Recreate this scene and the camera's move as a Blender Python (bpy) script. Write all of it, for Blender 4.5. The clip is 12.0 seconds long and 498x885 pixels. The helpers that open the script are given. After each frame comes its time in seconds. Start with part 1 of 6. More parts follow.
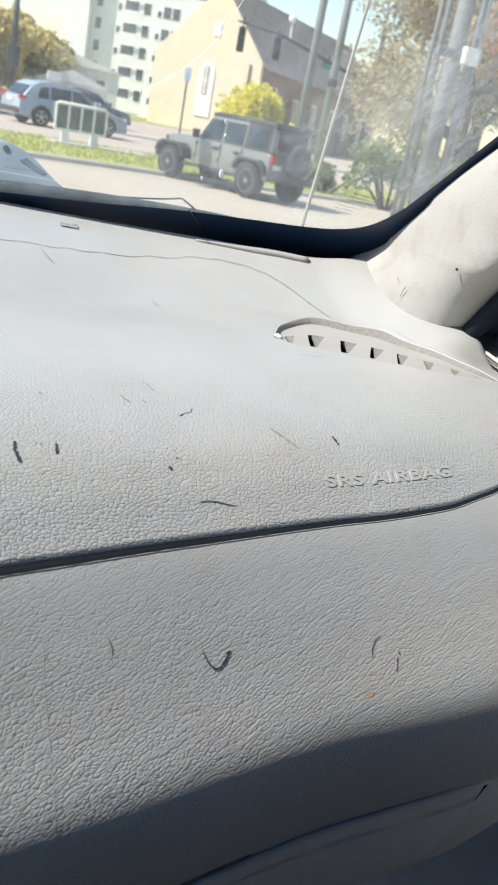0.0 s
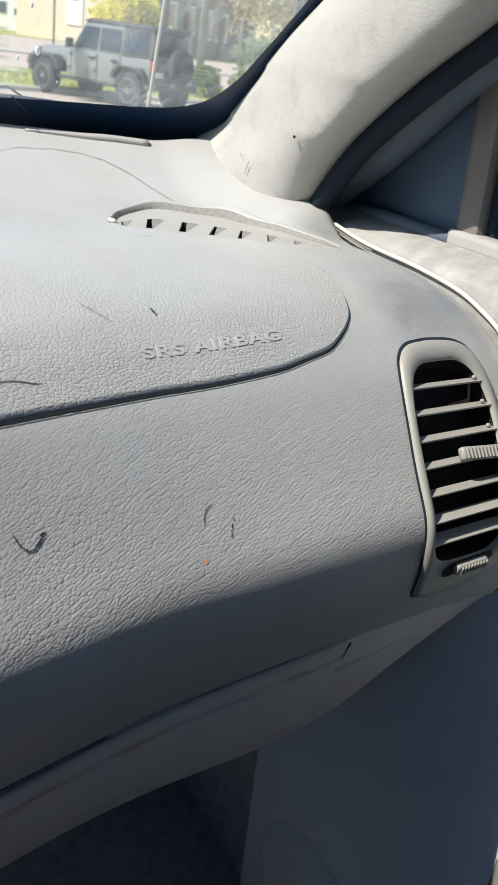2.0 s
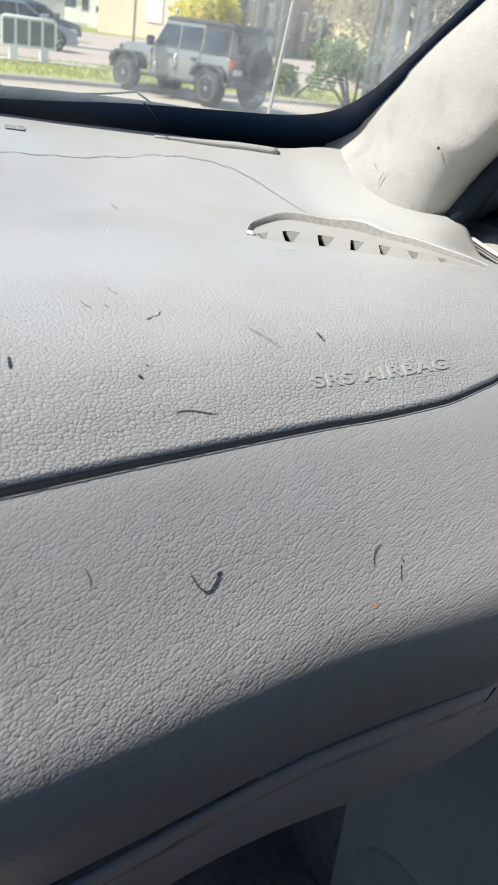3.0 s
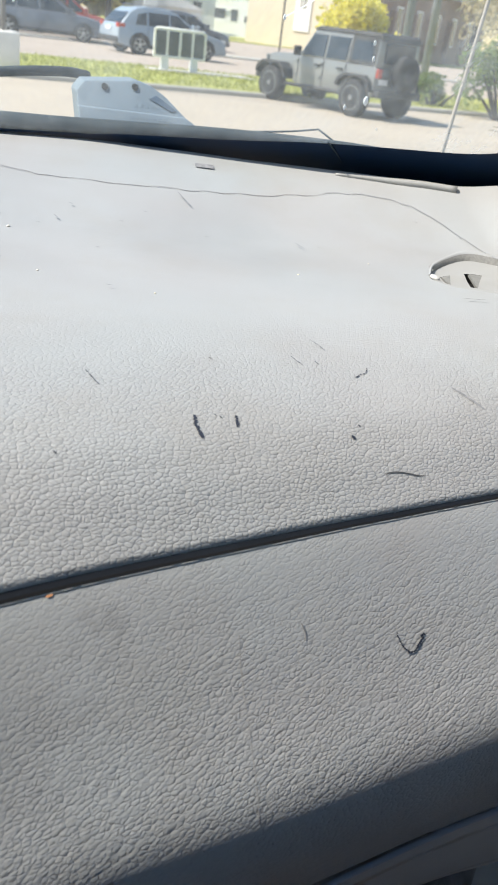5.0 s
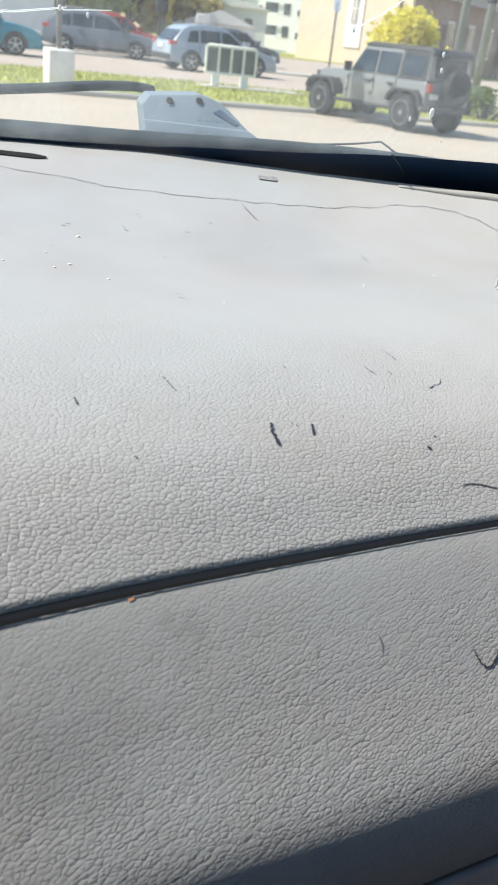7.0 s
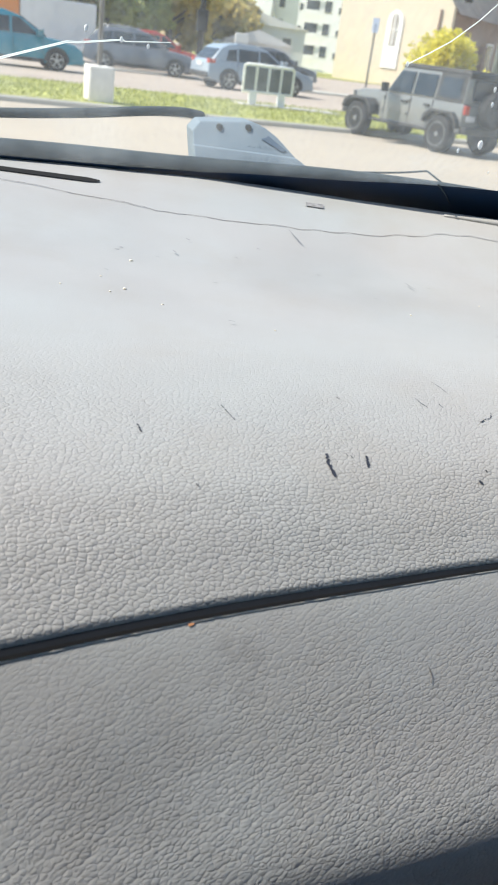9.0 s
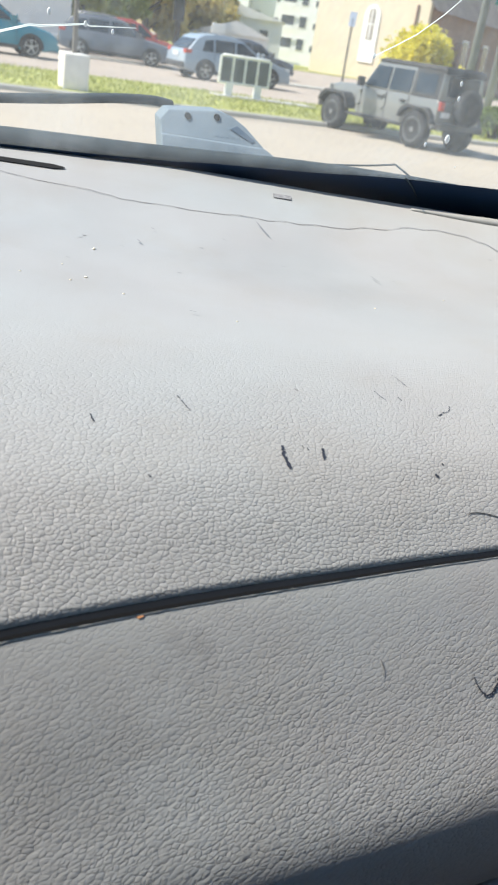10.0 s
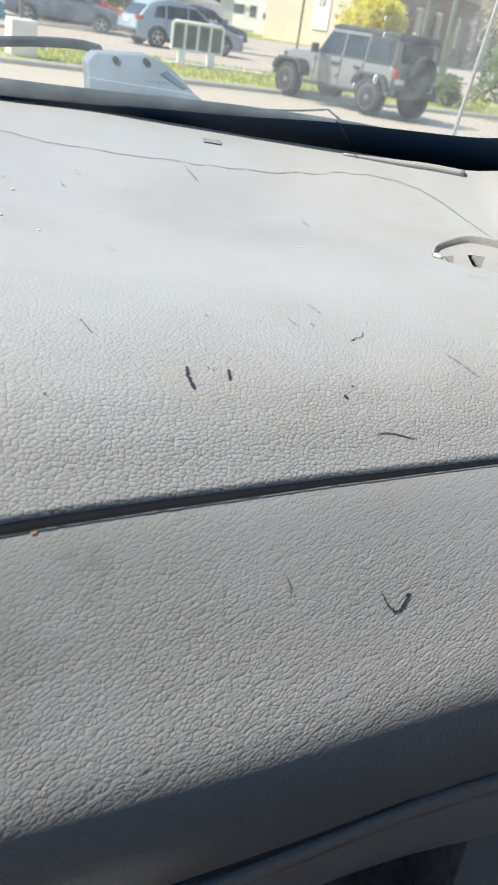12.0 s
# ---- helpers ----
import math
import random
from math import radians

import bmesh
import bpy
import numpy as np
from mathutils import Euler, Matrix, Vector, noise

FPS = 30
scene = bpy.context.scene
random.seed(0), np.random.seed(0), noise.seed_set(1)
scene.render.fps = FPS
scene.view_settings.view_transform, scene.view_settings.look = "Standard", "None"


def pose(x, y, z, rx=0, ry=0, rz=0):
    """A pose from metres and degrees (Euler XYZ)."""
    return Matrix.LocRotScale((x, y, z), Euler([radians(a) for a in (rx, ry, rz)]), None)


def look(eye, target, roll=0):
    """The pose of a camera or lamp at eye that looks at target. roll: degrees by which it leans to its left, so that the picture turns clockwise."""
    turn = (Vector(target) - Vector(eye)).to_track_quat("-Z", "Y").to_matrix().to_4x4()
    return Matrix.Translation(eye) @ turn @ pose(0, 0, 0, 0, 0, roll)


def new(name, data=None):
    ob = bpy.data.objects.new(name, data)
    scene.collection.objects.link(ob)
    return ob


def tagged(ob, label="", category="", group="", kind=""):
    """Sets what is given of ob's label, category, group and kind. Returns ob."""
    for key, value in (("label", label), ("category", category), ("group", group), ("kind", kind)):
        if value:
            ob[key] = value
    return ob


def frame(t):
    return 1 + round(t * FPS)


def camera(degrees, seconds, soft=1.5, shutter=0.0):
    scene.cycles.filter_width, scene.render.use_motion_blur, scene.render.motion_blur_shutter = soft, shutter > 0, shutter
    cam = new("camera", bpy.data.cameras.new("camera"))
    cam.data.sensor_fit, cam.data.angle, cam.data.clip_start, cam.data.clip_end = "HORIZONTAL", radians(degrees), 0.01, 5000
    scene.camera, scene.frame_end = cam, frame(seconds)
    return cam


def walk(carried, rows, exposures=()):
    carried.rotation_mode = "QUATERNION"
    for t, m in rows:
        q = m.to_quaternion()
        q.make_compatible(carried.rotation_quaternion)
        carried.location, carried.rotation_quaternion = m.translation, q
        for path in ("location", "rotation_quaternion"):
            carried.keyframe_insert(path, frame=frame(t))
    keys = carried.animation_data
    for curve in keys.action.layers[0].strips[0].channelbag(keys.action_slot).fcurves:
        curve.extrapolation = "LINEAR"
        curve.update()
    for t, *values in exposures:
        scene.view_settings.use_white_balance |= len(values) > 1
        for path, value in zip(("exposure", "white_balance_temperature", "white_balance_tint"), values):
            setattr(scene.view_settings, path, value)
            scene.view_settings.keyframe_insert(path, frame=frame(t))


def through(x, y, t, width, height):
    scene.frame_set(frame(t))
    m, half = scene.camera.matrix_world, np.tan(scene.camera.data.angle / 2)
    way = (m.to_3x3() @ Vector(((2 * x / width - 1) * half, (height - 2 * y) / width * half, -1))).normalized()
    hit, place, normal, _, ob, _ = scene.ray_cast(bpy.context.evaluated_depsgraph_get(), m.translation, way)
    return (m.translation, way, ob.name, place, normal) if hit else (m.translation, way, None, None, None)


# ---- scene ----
cam = camera(33.1, 12.0)
# focused on the dashboard, so that the street is soft
cam.data.dof.use_dof = True
cam.data.dof.focus_distance = 0.56
cam.data.dof.aperture_fstop = 30.0
PATH = [
    (0, (0.034, 0.015, 1.435), (0.888, 1.685, 0.743), 11.2),
    (0.5, (0.057, 0.009, 1.432), (1.01, 1.614, 0.712), 11.8),
    (1, (0.093, -0.005, 1.427), (1.116, 1.543, 0.681), 10.5),
    (1.5, (0.101, -0.009, 1.415), (1.13, 1.501, 0.601), 8.8),
    (2, (0.091, -0.006, 1.412), (1.107, 1.499, 0.573), 8.0),
    (2.5, (0.07, 0.019, 1.413), (1.024, 1.567, 0.58), 7.9),
    (3, (0.053, 0.047, 1.412), (0.939, 1.619, 0.55), 8.2),
    (3.5, (0.049, 0.052, 1.417), (0.762, 1.689, 0.516), 4.1),
    (3.7, (0.035, 0.056, 1.428), (0.741, 1.693, 0.522), 5.0),
    (5.3, (0.009, 0.061, 1.436), (0.614, 1.752, 0.556), 7.5),
    (5.5, (0.009, 0.061, 1.433), (0.606, 1.755, 0.553), 7.4),
    (6, (0.006, 0.059, 1.434), (0.581, 1.761, 0.555), 7.1),
    (6.5, (-0.003, 0.062, 1.433), (0.549, 1.777, 0.564), 7.0),
    (7, (-0.005, 0.064, 1.432), (0.513, 1.79, 0.566), 6.8),
    (9, (-0.021, 0.062, 1.44), (0.437, 1.819, 0.6), 7.6),
    (9.5, (-0.022, 0.065, 1.443), (0.439, 1.823, 0.609), 8.0),
    (10, (-0.012, 0.063, 1.439), (0.508, 1.799, 0.592), 9.0),
    (10.5, (-0.011, 0.061, 1.444), (0.542, 1.786, 0.597), 9.4),
    (11, (-0.01, 0.061, 1.444), (0.546, 1.785, 0.597), 9.4),
    (11.5, (-0.009, 0.062, 1.438), (0.545, 1.782, 0.581), 9.2),
    (12, (0.015, 0.05, 1.419), (0.623, 1.735, 0.528), 9.2),
]
walk(cam, [(t, look(eye, target, roll)) for t, eye, target, roll in PATH])

# ---- world, sun, exposure ----
SUN_DIR = Vector((-0.66, 0.05, 0.75)).normalized()
world = bpy.data.worlds.new("sky")
scene.world = world
world.use_nodes = True
wn = world.node_tree
sky = wn.nodes.new("ShaderNodeTexSky")
sky.sky_type = "NISHITA"
sky.sun_disc = False
sky.sun_elevation = math.asin(SUN_DIR.z)
sky.sun_rotation = math.atan2(SUN_DIR.x, SUN_DIR.y)
sky.air_density, sky.dust_density, sky.ozone_density = 1.5, 0.4, 2.5
wn.links.new(sky.outputs[0], wn.nodes["Background"].inputs[0])
wn.nodes["Background"].inputs[1].default_value = 0.112
sun = new("sun", bpy.data.lights.new("sun", "SUN"))
sun.data.energy, sun.data.angle, sun.data.color = 4.4, radians(0.5), (1.0, 0.94, 0.84)
sun.matrix_world = look((0, 0, 30), Vector((0, 0, 30)) - SUN_DIR)
scene.view_settings.exposure = 0.85


# ---- materials ----
def mat(name, base, rough=0.6, metal=0.0, var=0.12, scale=30.0, fine=400.0, bump=0.0, bdist=0.001,
        spec=0.4, dirt=None, dirt_scale=4.0, dirt_amt=0.0, island=0.0, coat=0.0, tone=None):
    """Procedural surface: base colour varied at two scales, stains, fine relief."""
    m = bpy.data.materials.new(name)
    m.use_nodes = True
    t = m.node_tree
    N, L = t.nodes, t.links
    p = N["Principled BSDF"]
    p.inputs["Roughness"].default_value = rough
    p.inputs["Metallic"].default_value = metal
    p.inputs["Specular IOR Level"].default_value = spec
    p.inputs["Coat Weight"].default_value = coat
    co = N.new("ShaderNodeTexCoord")
    n1 = N.new("ShaderNodeTexNoise")
    n1.inputs["Scale"].default_value = scale
    n1.inputs["Detail"].default_value = 5
    n2 = N.new("ShaderNodeTexNoise")
    n2.inputs["Scale"].default_value = fine
    n2.inputs["Detail"].default_value = 3
    L.new(co.outputs["Object"], n1.inputs["Vector"])
    L.new(co.outputs["Object"], n2.inputs["Vector"])
    add = N.new("ShaderNodeMath")
    add.operation = "MULTIPLY_ADD"
    L.new(n2.outputs["Fac"], add.inputs[0])
    add.inputs[1].default_value = 0.5
    L.new(n1.outputs["Fac"], add.inputs[2])
    rmp = N.new("ShaderNodeMapRange")
    rmp.inputs["From Min"].default_value, rmp.inputs["From Max"].default_value = 0.45, 1.05
    rmp.inputs["To Min"].default_value, rmp.inputs["To Max"].default_value = 1 - var, 1 + var
    L.new(add.outputs[0], rmp.inputs["Value"])
    last = rmp.outputs["Result"]
    if island:
        g = N.new("ShaderNodeNewGeometry")
        oi = N.new("ShaderNodeObjectInfo")
        s = N.new("ShaderNodeMath")
        L.new(g.outputs["Random Per Island"], s.inputs[0])
        L.new(oi.outputs["Random"], s.inputs[1])
        r2 = N.new("ShaderNodeMapRange")
        r2.inputs["From Max"].default_value = 2.0
        r2.inputs["To Min"].default_value, r2.inputs["To Max"].default_value = 1 - island, 1 + island
        L.new(s.outputs[0], r2.inputs["Value"])
        mu = N.new("ShaderNodeMath")
        mu.operation = "MULTIPLY"
        L.new(last, mu.inputs[0])
        L.new(r2.outputs["Result"], mu.inputs[1])
        last = mu.outputs[0]
    vm = N.new("ShaderNodeVectorMath")
    vm.operation = "SCALE"
    vm.inputs[0].default_value = base
    L.new(last, vm.inputs["Scale"])
    col = vm.outputs[0]
    if tone:
        nt = N.new("ShaderNodeTexNoise")
        nt.inputs["Scale"].default_value = 7.0
        nt.inputs["Detail"].default_value = 2
        L.new(co.outputs["Object"], nt.inputs["Vector"])
        rt = N.new("ShaderNodeMapRange")
        rt.inputs["From Min"].default_value, rt.inputs["From Max"].default_value = 0.38, 0.62
        L.new(nt.outputs["Fac"], rt.inputs["Value"])
        mt = N.new("ShaderNodeMix")
        mt.data_type, mt.blend_type = "RGBA", "MULTIPLY"
        L.new(rt.outputs["Result"], mt.inputs[0])
        L.new(col, mt.inputs[6])
        mt.inputs[7].default_value = (*tone, 1)
        col = mt.outputs[2]
    if dirt:
        n3 = N.new("ShaderNodeTexNoise")
        n3.inputs["Scale"].default_value = dirt_scale
        n3.inputs["Detail"].default_value = 8
        n3.inputs["Roughness"].default_value = 0.65
        L.new(co.outputs["Object"], n3.inputs["Vector"])
        r3 = N.new("ShaderNodeMapRange")
        r3.inputs["From Min"].default_value, r3.inputs["From Max"].default_value = 0.5, 0.75
        r3.inputs["To Max"].default_value = dirt_amt
        L.new(n3.outputs["Fac"], r3.inputs["Value"])
        mx = N.new("ShaderNodeMix")
        mx.data_type = "RGBA"
        L.new(r3.outputs["Result"], mx.inputs[0])
        L.new(col, mx.inputs[6])
        mx.inputs[7].default_value = (*dirt, 1)
        col = mx.outputs[2]
    L.new(col, p.inputs["Base Color"])
    if bump:
        b = N.new("ShaderNodeBump")
        b.inputs["Strength"].default_value = bump
        b.inputs["Distance"].default_value = bdist
        L.new(n2.outputs["Fac"], b.inputs["Height"])
        L.new(b.outputs[0], p.inputs["Normal"])
    return m


def grain(m, base, cells, turned=0.0, depth=0.0004, faint=0.6, domed=0.8, worn=(0.45, 0.56), smooth_top=0.0, smudges=()):
    """Presses a leather grain into a surface: domed cells parted by narrow creases.
    cells: pebbles a metre across and down the sheet; worn: where along y the grain is rubbed smooth."""
    t = m.node_tree
    N, L = t.nodes, t.links
    p = N["Principled BSDF"]

    def maths(op, *ins):
        n = N.new("ShaderNodeMath")
        n.operation = op
        for i, v in enumerate(ins):
            if isinstance(v, (int, float)):
                n.inputs[i].default_value = v
            else:
                L.new(v, n.inputs[i])
        return n.outputs[0]

    def ramp(v, a, b, lo=0.0, hi=1.0):
        n = N.new("ShaderNodeMapRange")
        for key, x in (("From Min", a), ("From Max", b), ("To Min", lo), ("To Max", hi)):
            n.inputs[key].default_value = x
        L.new(v, n.inputs["Value"])
        return n.outputs["Result"]

    def cloud(v, size, detail=2):
        n = N.new("ShaderNodeTexNoise")
        n.inputs["Scale"].default_value = size
        n.inputs["Detail"].default_value = detail
        L.new(v, n.inputs["Vector"])
        return n.outputs

    tc = N.new("ShaderNodeTexCoord")
    co = tc.outputs["Object"]
    turn = N.new("ShaderNodeMapping")
    turn.inputs["Rotation"].default_value = (0, 0, radians(turned))
    L.new(tc.outputs["UV"], turn.inputs["Vector"])
    mp = N.new("ShaderNodeMapping")
    mp.inputs["Scale"].default_value = (*cells, 1)
    L.new(turn.outputs[0], mp.inputs["Vector"])
    def jitter(v, size, amount):
        n = N.new("ShaderNodeVectorMath")
        n.operation = "MULTIPLY_ADD"
        L.new(cloud(mp.outputs[0], size)["Color"], n.inputs[0])
        n.inputs[1].default_value = (amount, amount, amount)
        L.new(v, n.inputs[2])
        return n.outputs[0]

    spot = jitter(jitter(mp.outputs[0], 0.5, 0.9), 2.6, 0.30)

    def cells_of(feature):
        v = N.new("ShaderNodeTexVoronoi")
        v.voronoi_dimensions, v.feature = "2D", feature
        v.inputs["Scale"].default_value = 1.0
        L.new(spot, v.inputs["Vector"])
        return v.outputs["Distance"]

    # the same cells twice: their domes, and the creases between them, which run deep along some stretches and fade along others
    far = cells_of("F1")
    dome = maths("MULTIPLY", far, far)
    crease = ramp(cells_of("DISTANCE_TO_EDGE"), 0.0, 0.16, 1.0, 0.0)
    run = N.new("ShaderNodeMapping")
    run.inputs["Scale"].default_value = (0.22, 0.75, 1)
    L.new(mp.outputs[0], run.inputs["Vector"])
    some = ramp(cloud(run.outputs[0], 1.0, 3)["Fac"], 0.40, 0.62, 1.0 - faint, 1.0)
    crease = maths("MULTIPLY", crease, some)
    h = maths("MULTIPLY_ADD", dome, domed, maths("MULTIPLY", crease, 0.5))
    h = maths("MULTIPLY_ADD", cloud(mp.outputs[0], 0.35)["Fac"], 0.8, h)
    h = maths("MULTIPLY", maths("MULTIPLY_ADD", cloud(mp.outputs[0], 4.0)["Fac"], 0.25, h), -1.0)
    sx = N.new("ShaderNodeSeparateXYZ")
    L.new(co, sx.inputs[0])
    amt = ramp(sx.outputs["Y"], worn[0], worn[1], 1.0, 0.16)
    if smooth_top:
        amt = maths("MULTIPLY", amt, ramp(sx.outputs["Z"], 1.145, 1.225, 1.0, smooth_top))
    amt = maths("MULTIPLY", amt, ramp(cloud(co, 16.0, 4)["Fac"], 0.3, 0.7, 0.70, 1.0))
    b = N.new("ShaderNodeBump")
    b.inputs["Distance"].default_value = depth
    L.new(amt, b.inputs["Strength"])
    L.new(h, b.inputs["Height"])
    L.new(b.outputs[0], p.inputs["Normal"])
    # the creases take a darker colour
    crease = maths("MULTIPLY", crease, maths("MULTIPLY", amt, 0.52))
    gm = N.new("ShaderNodeMix")
    gm.data_type = "RGBA"
    L.new(crease, gm.inputs[0])
    L.new(p.inputs["Base Color"].links[0].from_socket, gm.inputs[6])
    gm.inputs[7].default_value = (base[0] * 0.5, base[1] * 0.5, base[2] * 0.53, 1)
    col = gm.outputs[2]
    # smudges and other dull, darker patches in the colour
    for x, y, z, r, much in smudges:
        d = N.new("ShaderNodeVectorMath")
        d.operation = "DISTANCE"
        L.new(co, d.inputs[0])
        d.inputs[1].default_value = (x, y, z)
        near = ramp(d.outputs["Value"], r * 0.25, r, much, 0.0)
        sm = N.new("ShaderNodeMix")
        sm.data_type = "RGBA"
        L.new(maths("MULTIPLY", near, ramp(cloud(co, 1.1 / r, 4)["Fac"], 0.38, 0.60)), sm.inputs[0])
        L.new(col, sm.inputs[6])
        sm.inputs[7].default_value = (0.11, 0.105, 0.10, 1)
        col = sm.outputs[2]
    L.new(col, p.inputs["Base Color"])
    return m


def leaf(m, through=0.5):
    """Turns a surface into thin leaves that let part of the light through."""
    t = m.node_tree
    N, L = t.nodes, t.links
    p = N["Principled BSDF"]
    tl = N.new("ShaderNodeBsdfTranslucent")
    L.new(p.inputs["Base Color"].links[0].from_socket, tl.inputs[0])
    mx = N.new("ShaderNodeMixShader")
    mx.inputs[0].default_value = through
    L.new(p.outputs[0], mx.inputs[1])
    L.new(tl.outputs[0], mx.inputs[2])
    L.new(mx.outputs[0], N["Material Output"].inputs["Surface"])
    return m


def pane_mat(name, tint, dust=0.0, streaks=(1, 1, 1), gloss=1.0, smear=0.0):
    """Window glass: clear, with a Fresnel reflection and a film of dust that has its own blotches."""
    m = bpy.data.materials.new(name)
    m.use_nodes = True
    t = m.node_tree
    N, L = t.nodes, t.links
    N.remove(N["Principled BSDF"])
    out = N["Material Output"]
    tr = N.new("ShaderNodeBsdfTransparent")
    tr.inputs[0].default_value = (*tint, 1)
    gl = N.new("ShaderNodeBsdfGlossy")
    gl.inputs["Roughness"].default_value = 0.02
    fr = N.new("ShaderNodeFresnel")
    fr.inputs[0].default_value = 1.3
    mx = N.new("ShaderNodeMixShader")
    fm = N.new("ShaderNodeMath")
    fm.operation = "MULTIPLY"
    fm.inputs[1].default_value = gloss
    L.new(fr.outputs[0], fm.inputs[0])
    L.new(fm.outputs[0], mx.inputs[0])
    L.new(tr.outputs[0], mx.inputs[1])
    L.new(gl.outputs[0], mx.inputs[2])
    last = mx
    if dust:
        co = N.new("ShaderNodeTexCoord")
        mp = N.new("ShaderNodeMapping")
        mp.inputs["Scale"].default_value = streaks
        L.new(co.outputs["Object"], mp.inputs["Vector"])
        n = N.new("ShaderNodeTexNoise")
        n.inputs["Scale"].default_value = 9.0
        n.inputs["Detail"].default_value = 7
        n.inputs["Roughness"].default_value = 0.6
        L.new(mp.outputs[0], n.inputs["Vector"])
        r = N.new("ShaderNodeMapRange")
        r.inputs["From Min"].default_value, r.inputs["From Max"].default_value = 0.35, 0.75
        r.inputs["To Min"].default_value, r.inputs["To Max"].default_value = dust * 0.45, dust * 1.8
        L.new(n.outputs["Fac"], r.inputs["Value"])
        film = r.outputs["Result"]
        if smear:
            # a dirtier stretch with wiper smears
            sx = N.new("ShaderNodeSeparateXYZ")
            L.new(co.outputs["Object"], sx.inputs[0])
            g = N.new("ShaderNodeMapRange")
            g.inputs["From Min"].default_value, g.inputs["From Max"].default_value = 0.30, 0.50
            g.inputs["To Min"].default_value, g.inputs["To Max"].default_value = 1.0, smear
            L.new(sx.outputs["X"], g.inputs["Value"])
            # fine run-down streaks and speckle in the dirt
            fine = N.new("ShaderNodeMapping")
            fine.inputs["Scale"].default_value = (210, 70, 70)
            L.new(co.outputs["Object"], fine.inputs["Vector"])
            fn = N.new("ShaderNodeTexNoise")
            fn.inputs["Scale"].default_value = 1.0
            fn.inputs["Detail"].default_value = 4
            L.new(fine.outputs[0], fn.inputs["Vector"])
            fr2 = N.new("ShaderNodeMapRange")
            for key, x in (("From Min", 0.36), ("From Max", 0.68), ("To Min", 0.88), ("To Max", 1.30)):
                fr2.inputs[key].default_value = x
            L.new(fn.outputs["Fac"], fr2.inputs["Value"])
            kf = N.new("ShaderNodeMath")
            kf.operation = "MULTIPLY"
            L.new(film, kf.inputs[0])
            L.new(fr2.outputs["Result"], kf.inputs[1])
            film = kf.outputs[0]
            k = N.new("ShaderNodeMath")
            k.operation = "MULTIPLY"
            L.new(film, k.inputs[0])
            L.new(g.outputs["Result"], k.inputs[1])
            film = k.outputs[0]
        d = N.new("ShaderNodeBsdfDiffuse")
        d.inputs[0].default_value = (0.72, 0.77, 0.78, 1)
        tl = N.new("ShaderNodeBsdfTranslucent")
        tl.inputs[0].default_value = (0.72, 0.77, 0.78, 1)
        ad = N.new("ShaderNodeMixShader")
        L.new(d.outputs[0], ad.inputs[1])
        L.new(tl.outputs[0], ad.inputs[2])
        m2 = N.new("ShaderNodeMixShader")
        L.new(film, m2.inputs[0])
        L.new(mx.outputs[0], m2.inputs[1])
        L.new(ad.outputs[0], m2.inputs[2])
        last = m2
    L.new(last.outputs[0], out.inputs["Surface"])
    return m


def thin_print(name, colour, solid):
    """A thin print on glass that covers only part of the light."""
    m = mat(name, colour, 0.6, var=0.2, scale=300)
    N, L = m.node_tree.nodes, m.node_tree.links
    mx = N.new("ShaderNodeMixShader")
    mx.inputs[0].default_value = solid
    L.new(N.new("ShaderNodeBsdfTransparent").outputs[0], mx.inputs[1])
    L.new(N["Principled BSDF"].outputs[0], mx.inputs[2])
    L.new(mx.outputs[0], N["Material Output"].inputs["Surface"])
    return m


M = {}
M["print"] = thin_print("worn_dark_print", (0.04, 0.045, 0.05), 0.5)
VINYL, FACE = (0.352, 0.347, 0.338), (0.350, 0.345, 0.335)
STAIN = dict(dirt=(0.30, 0.27, 0.23), dirt_scale=11, dirt_amt=0.34, spec=0.6)
M["vinyl"] = grain(mat("grey_vinyl", VINYL, 0.40, var=0.05, scale=14, fine=900, tone=(0.97, 1.0, 1.01), **STAIN),
                   VINYL, (375, 540), 8.0, 0.00037, 0.45, 0.8,
                   # three duller, darker patches across the top below the crack
                   smudges=((0.06, 0.75, 1.27, 0.17, 0.17), (0.26, 0.74, 1.268, 0.15, 0.17), (0.44, 0.70, 1.27, 0.10, 0.15)))
M["letter"] = mat("moulded_vinyl_letters", VINYL, 0.42, var=0.05, scale=60, fine=900, bump=0.2, bdist=0.0003, spec=0.6)
M["face"] = grain(mat("creased_grey_vinyl", FACE, 0.40, var=0.05, scale=14, fine=900, tone=(0.95, 1.0, 1.02), **STAIN),
                  FACE, (340, 575), -20.0, 0.00072, 0.92, 0.5, smooth_top=0.36,
                  smudges=((0.525, 0.445, 1.265, 0.075, 0.55), (0.500, 0.425, 1.258, 0.018, 0.35), (0.0526, 0.3153, 1.2204, 0.016, 0.32), (0.010, 0.280, 1.188, 0.05, 0.25)))
# near-black base carries the shade under the pad's edge
M["gapshade"] = mat("painted_gap_shade", (0.013, 0.016, 0.022), 0.75, var=0.2, scale=40, fine=900, bump=0.3, bdist=0.0004)
M["joint"] = mat("painted_joint_shade", (0.12, 0.12, 0.125), 0.6, var=0.15, scale=40, fine=900)
# paler than the vinyl, so the colour holds the light on these edges
M["edge"] = mat("pale_lit_worn_edge", (0.56, 0.54, 0.50), 0.6, var=0.12, scale=60, fine=700, bump=0.3, bdist=0.0004,
                dirt=(0.25, 0.22, 0.18), dirt_scale=60, dirt_amt=0.6)
M["hard"] = mat("grey_hard_plastic", (0.32, 0.315, 0.30), 0.5, var=0.06, scale=20, fine=1500, bump=0.15, bdist=0.0003,
                dirt=(0.30, 0.28, 0.24), dirt_scale=14, dirt_amt=0.3)
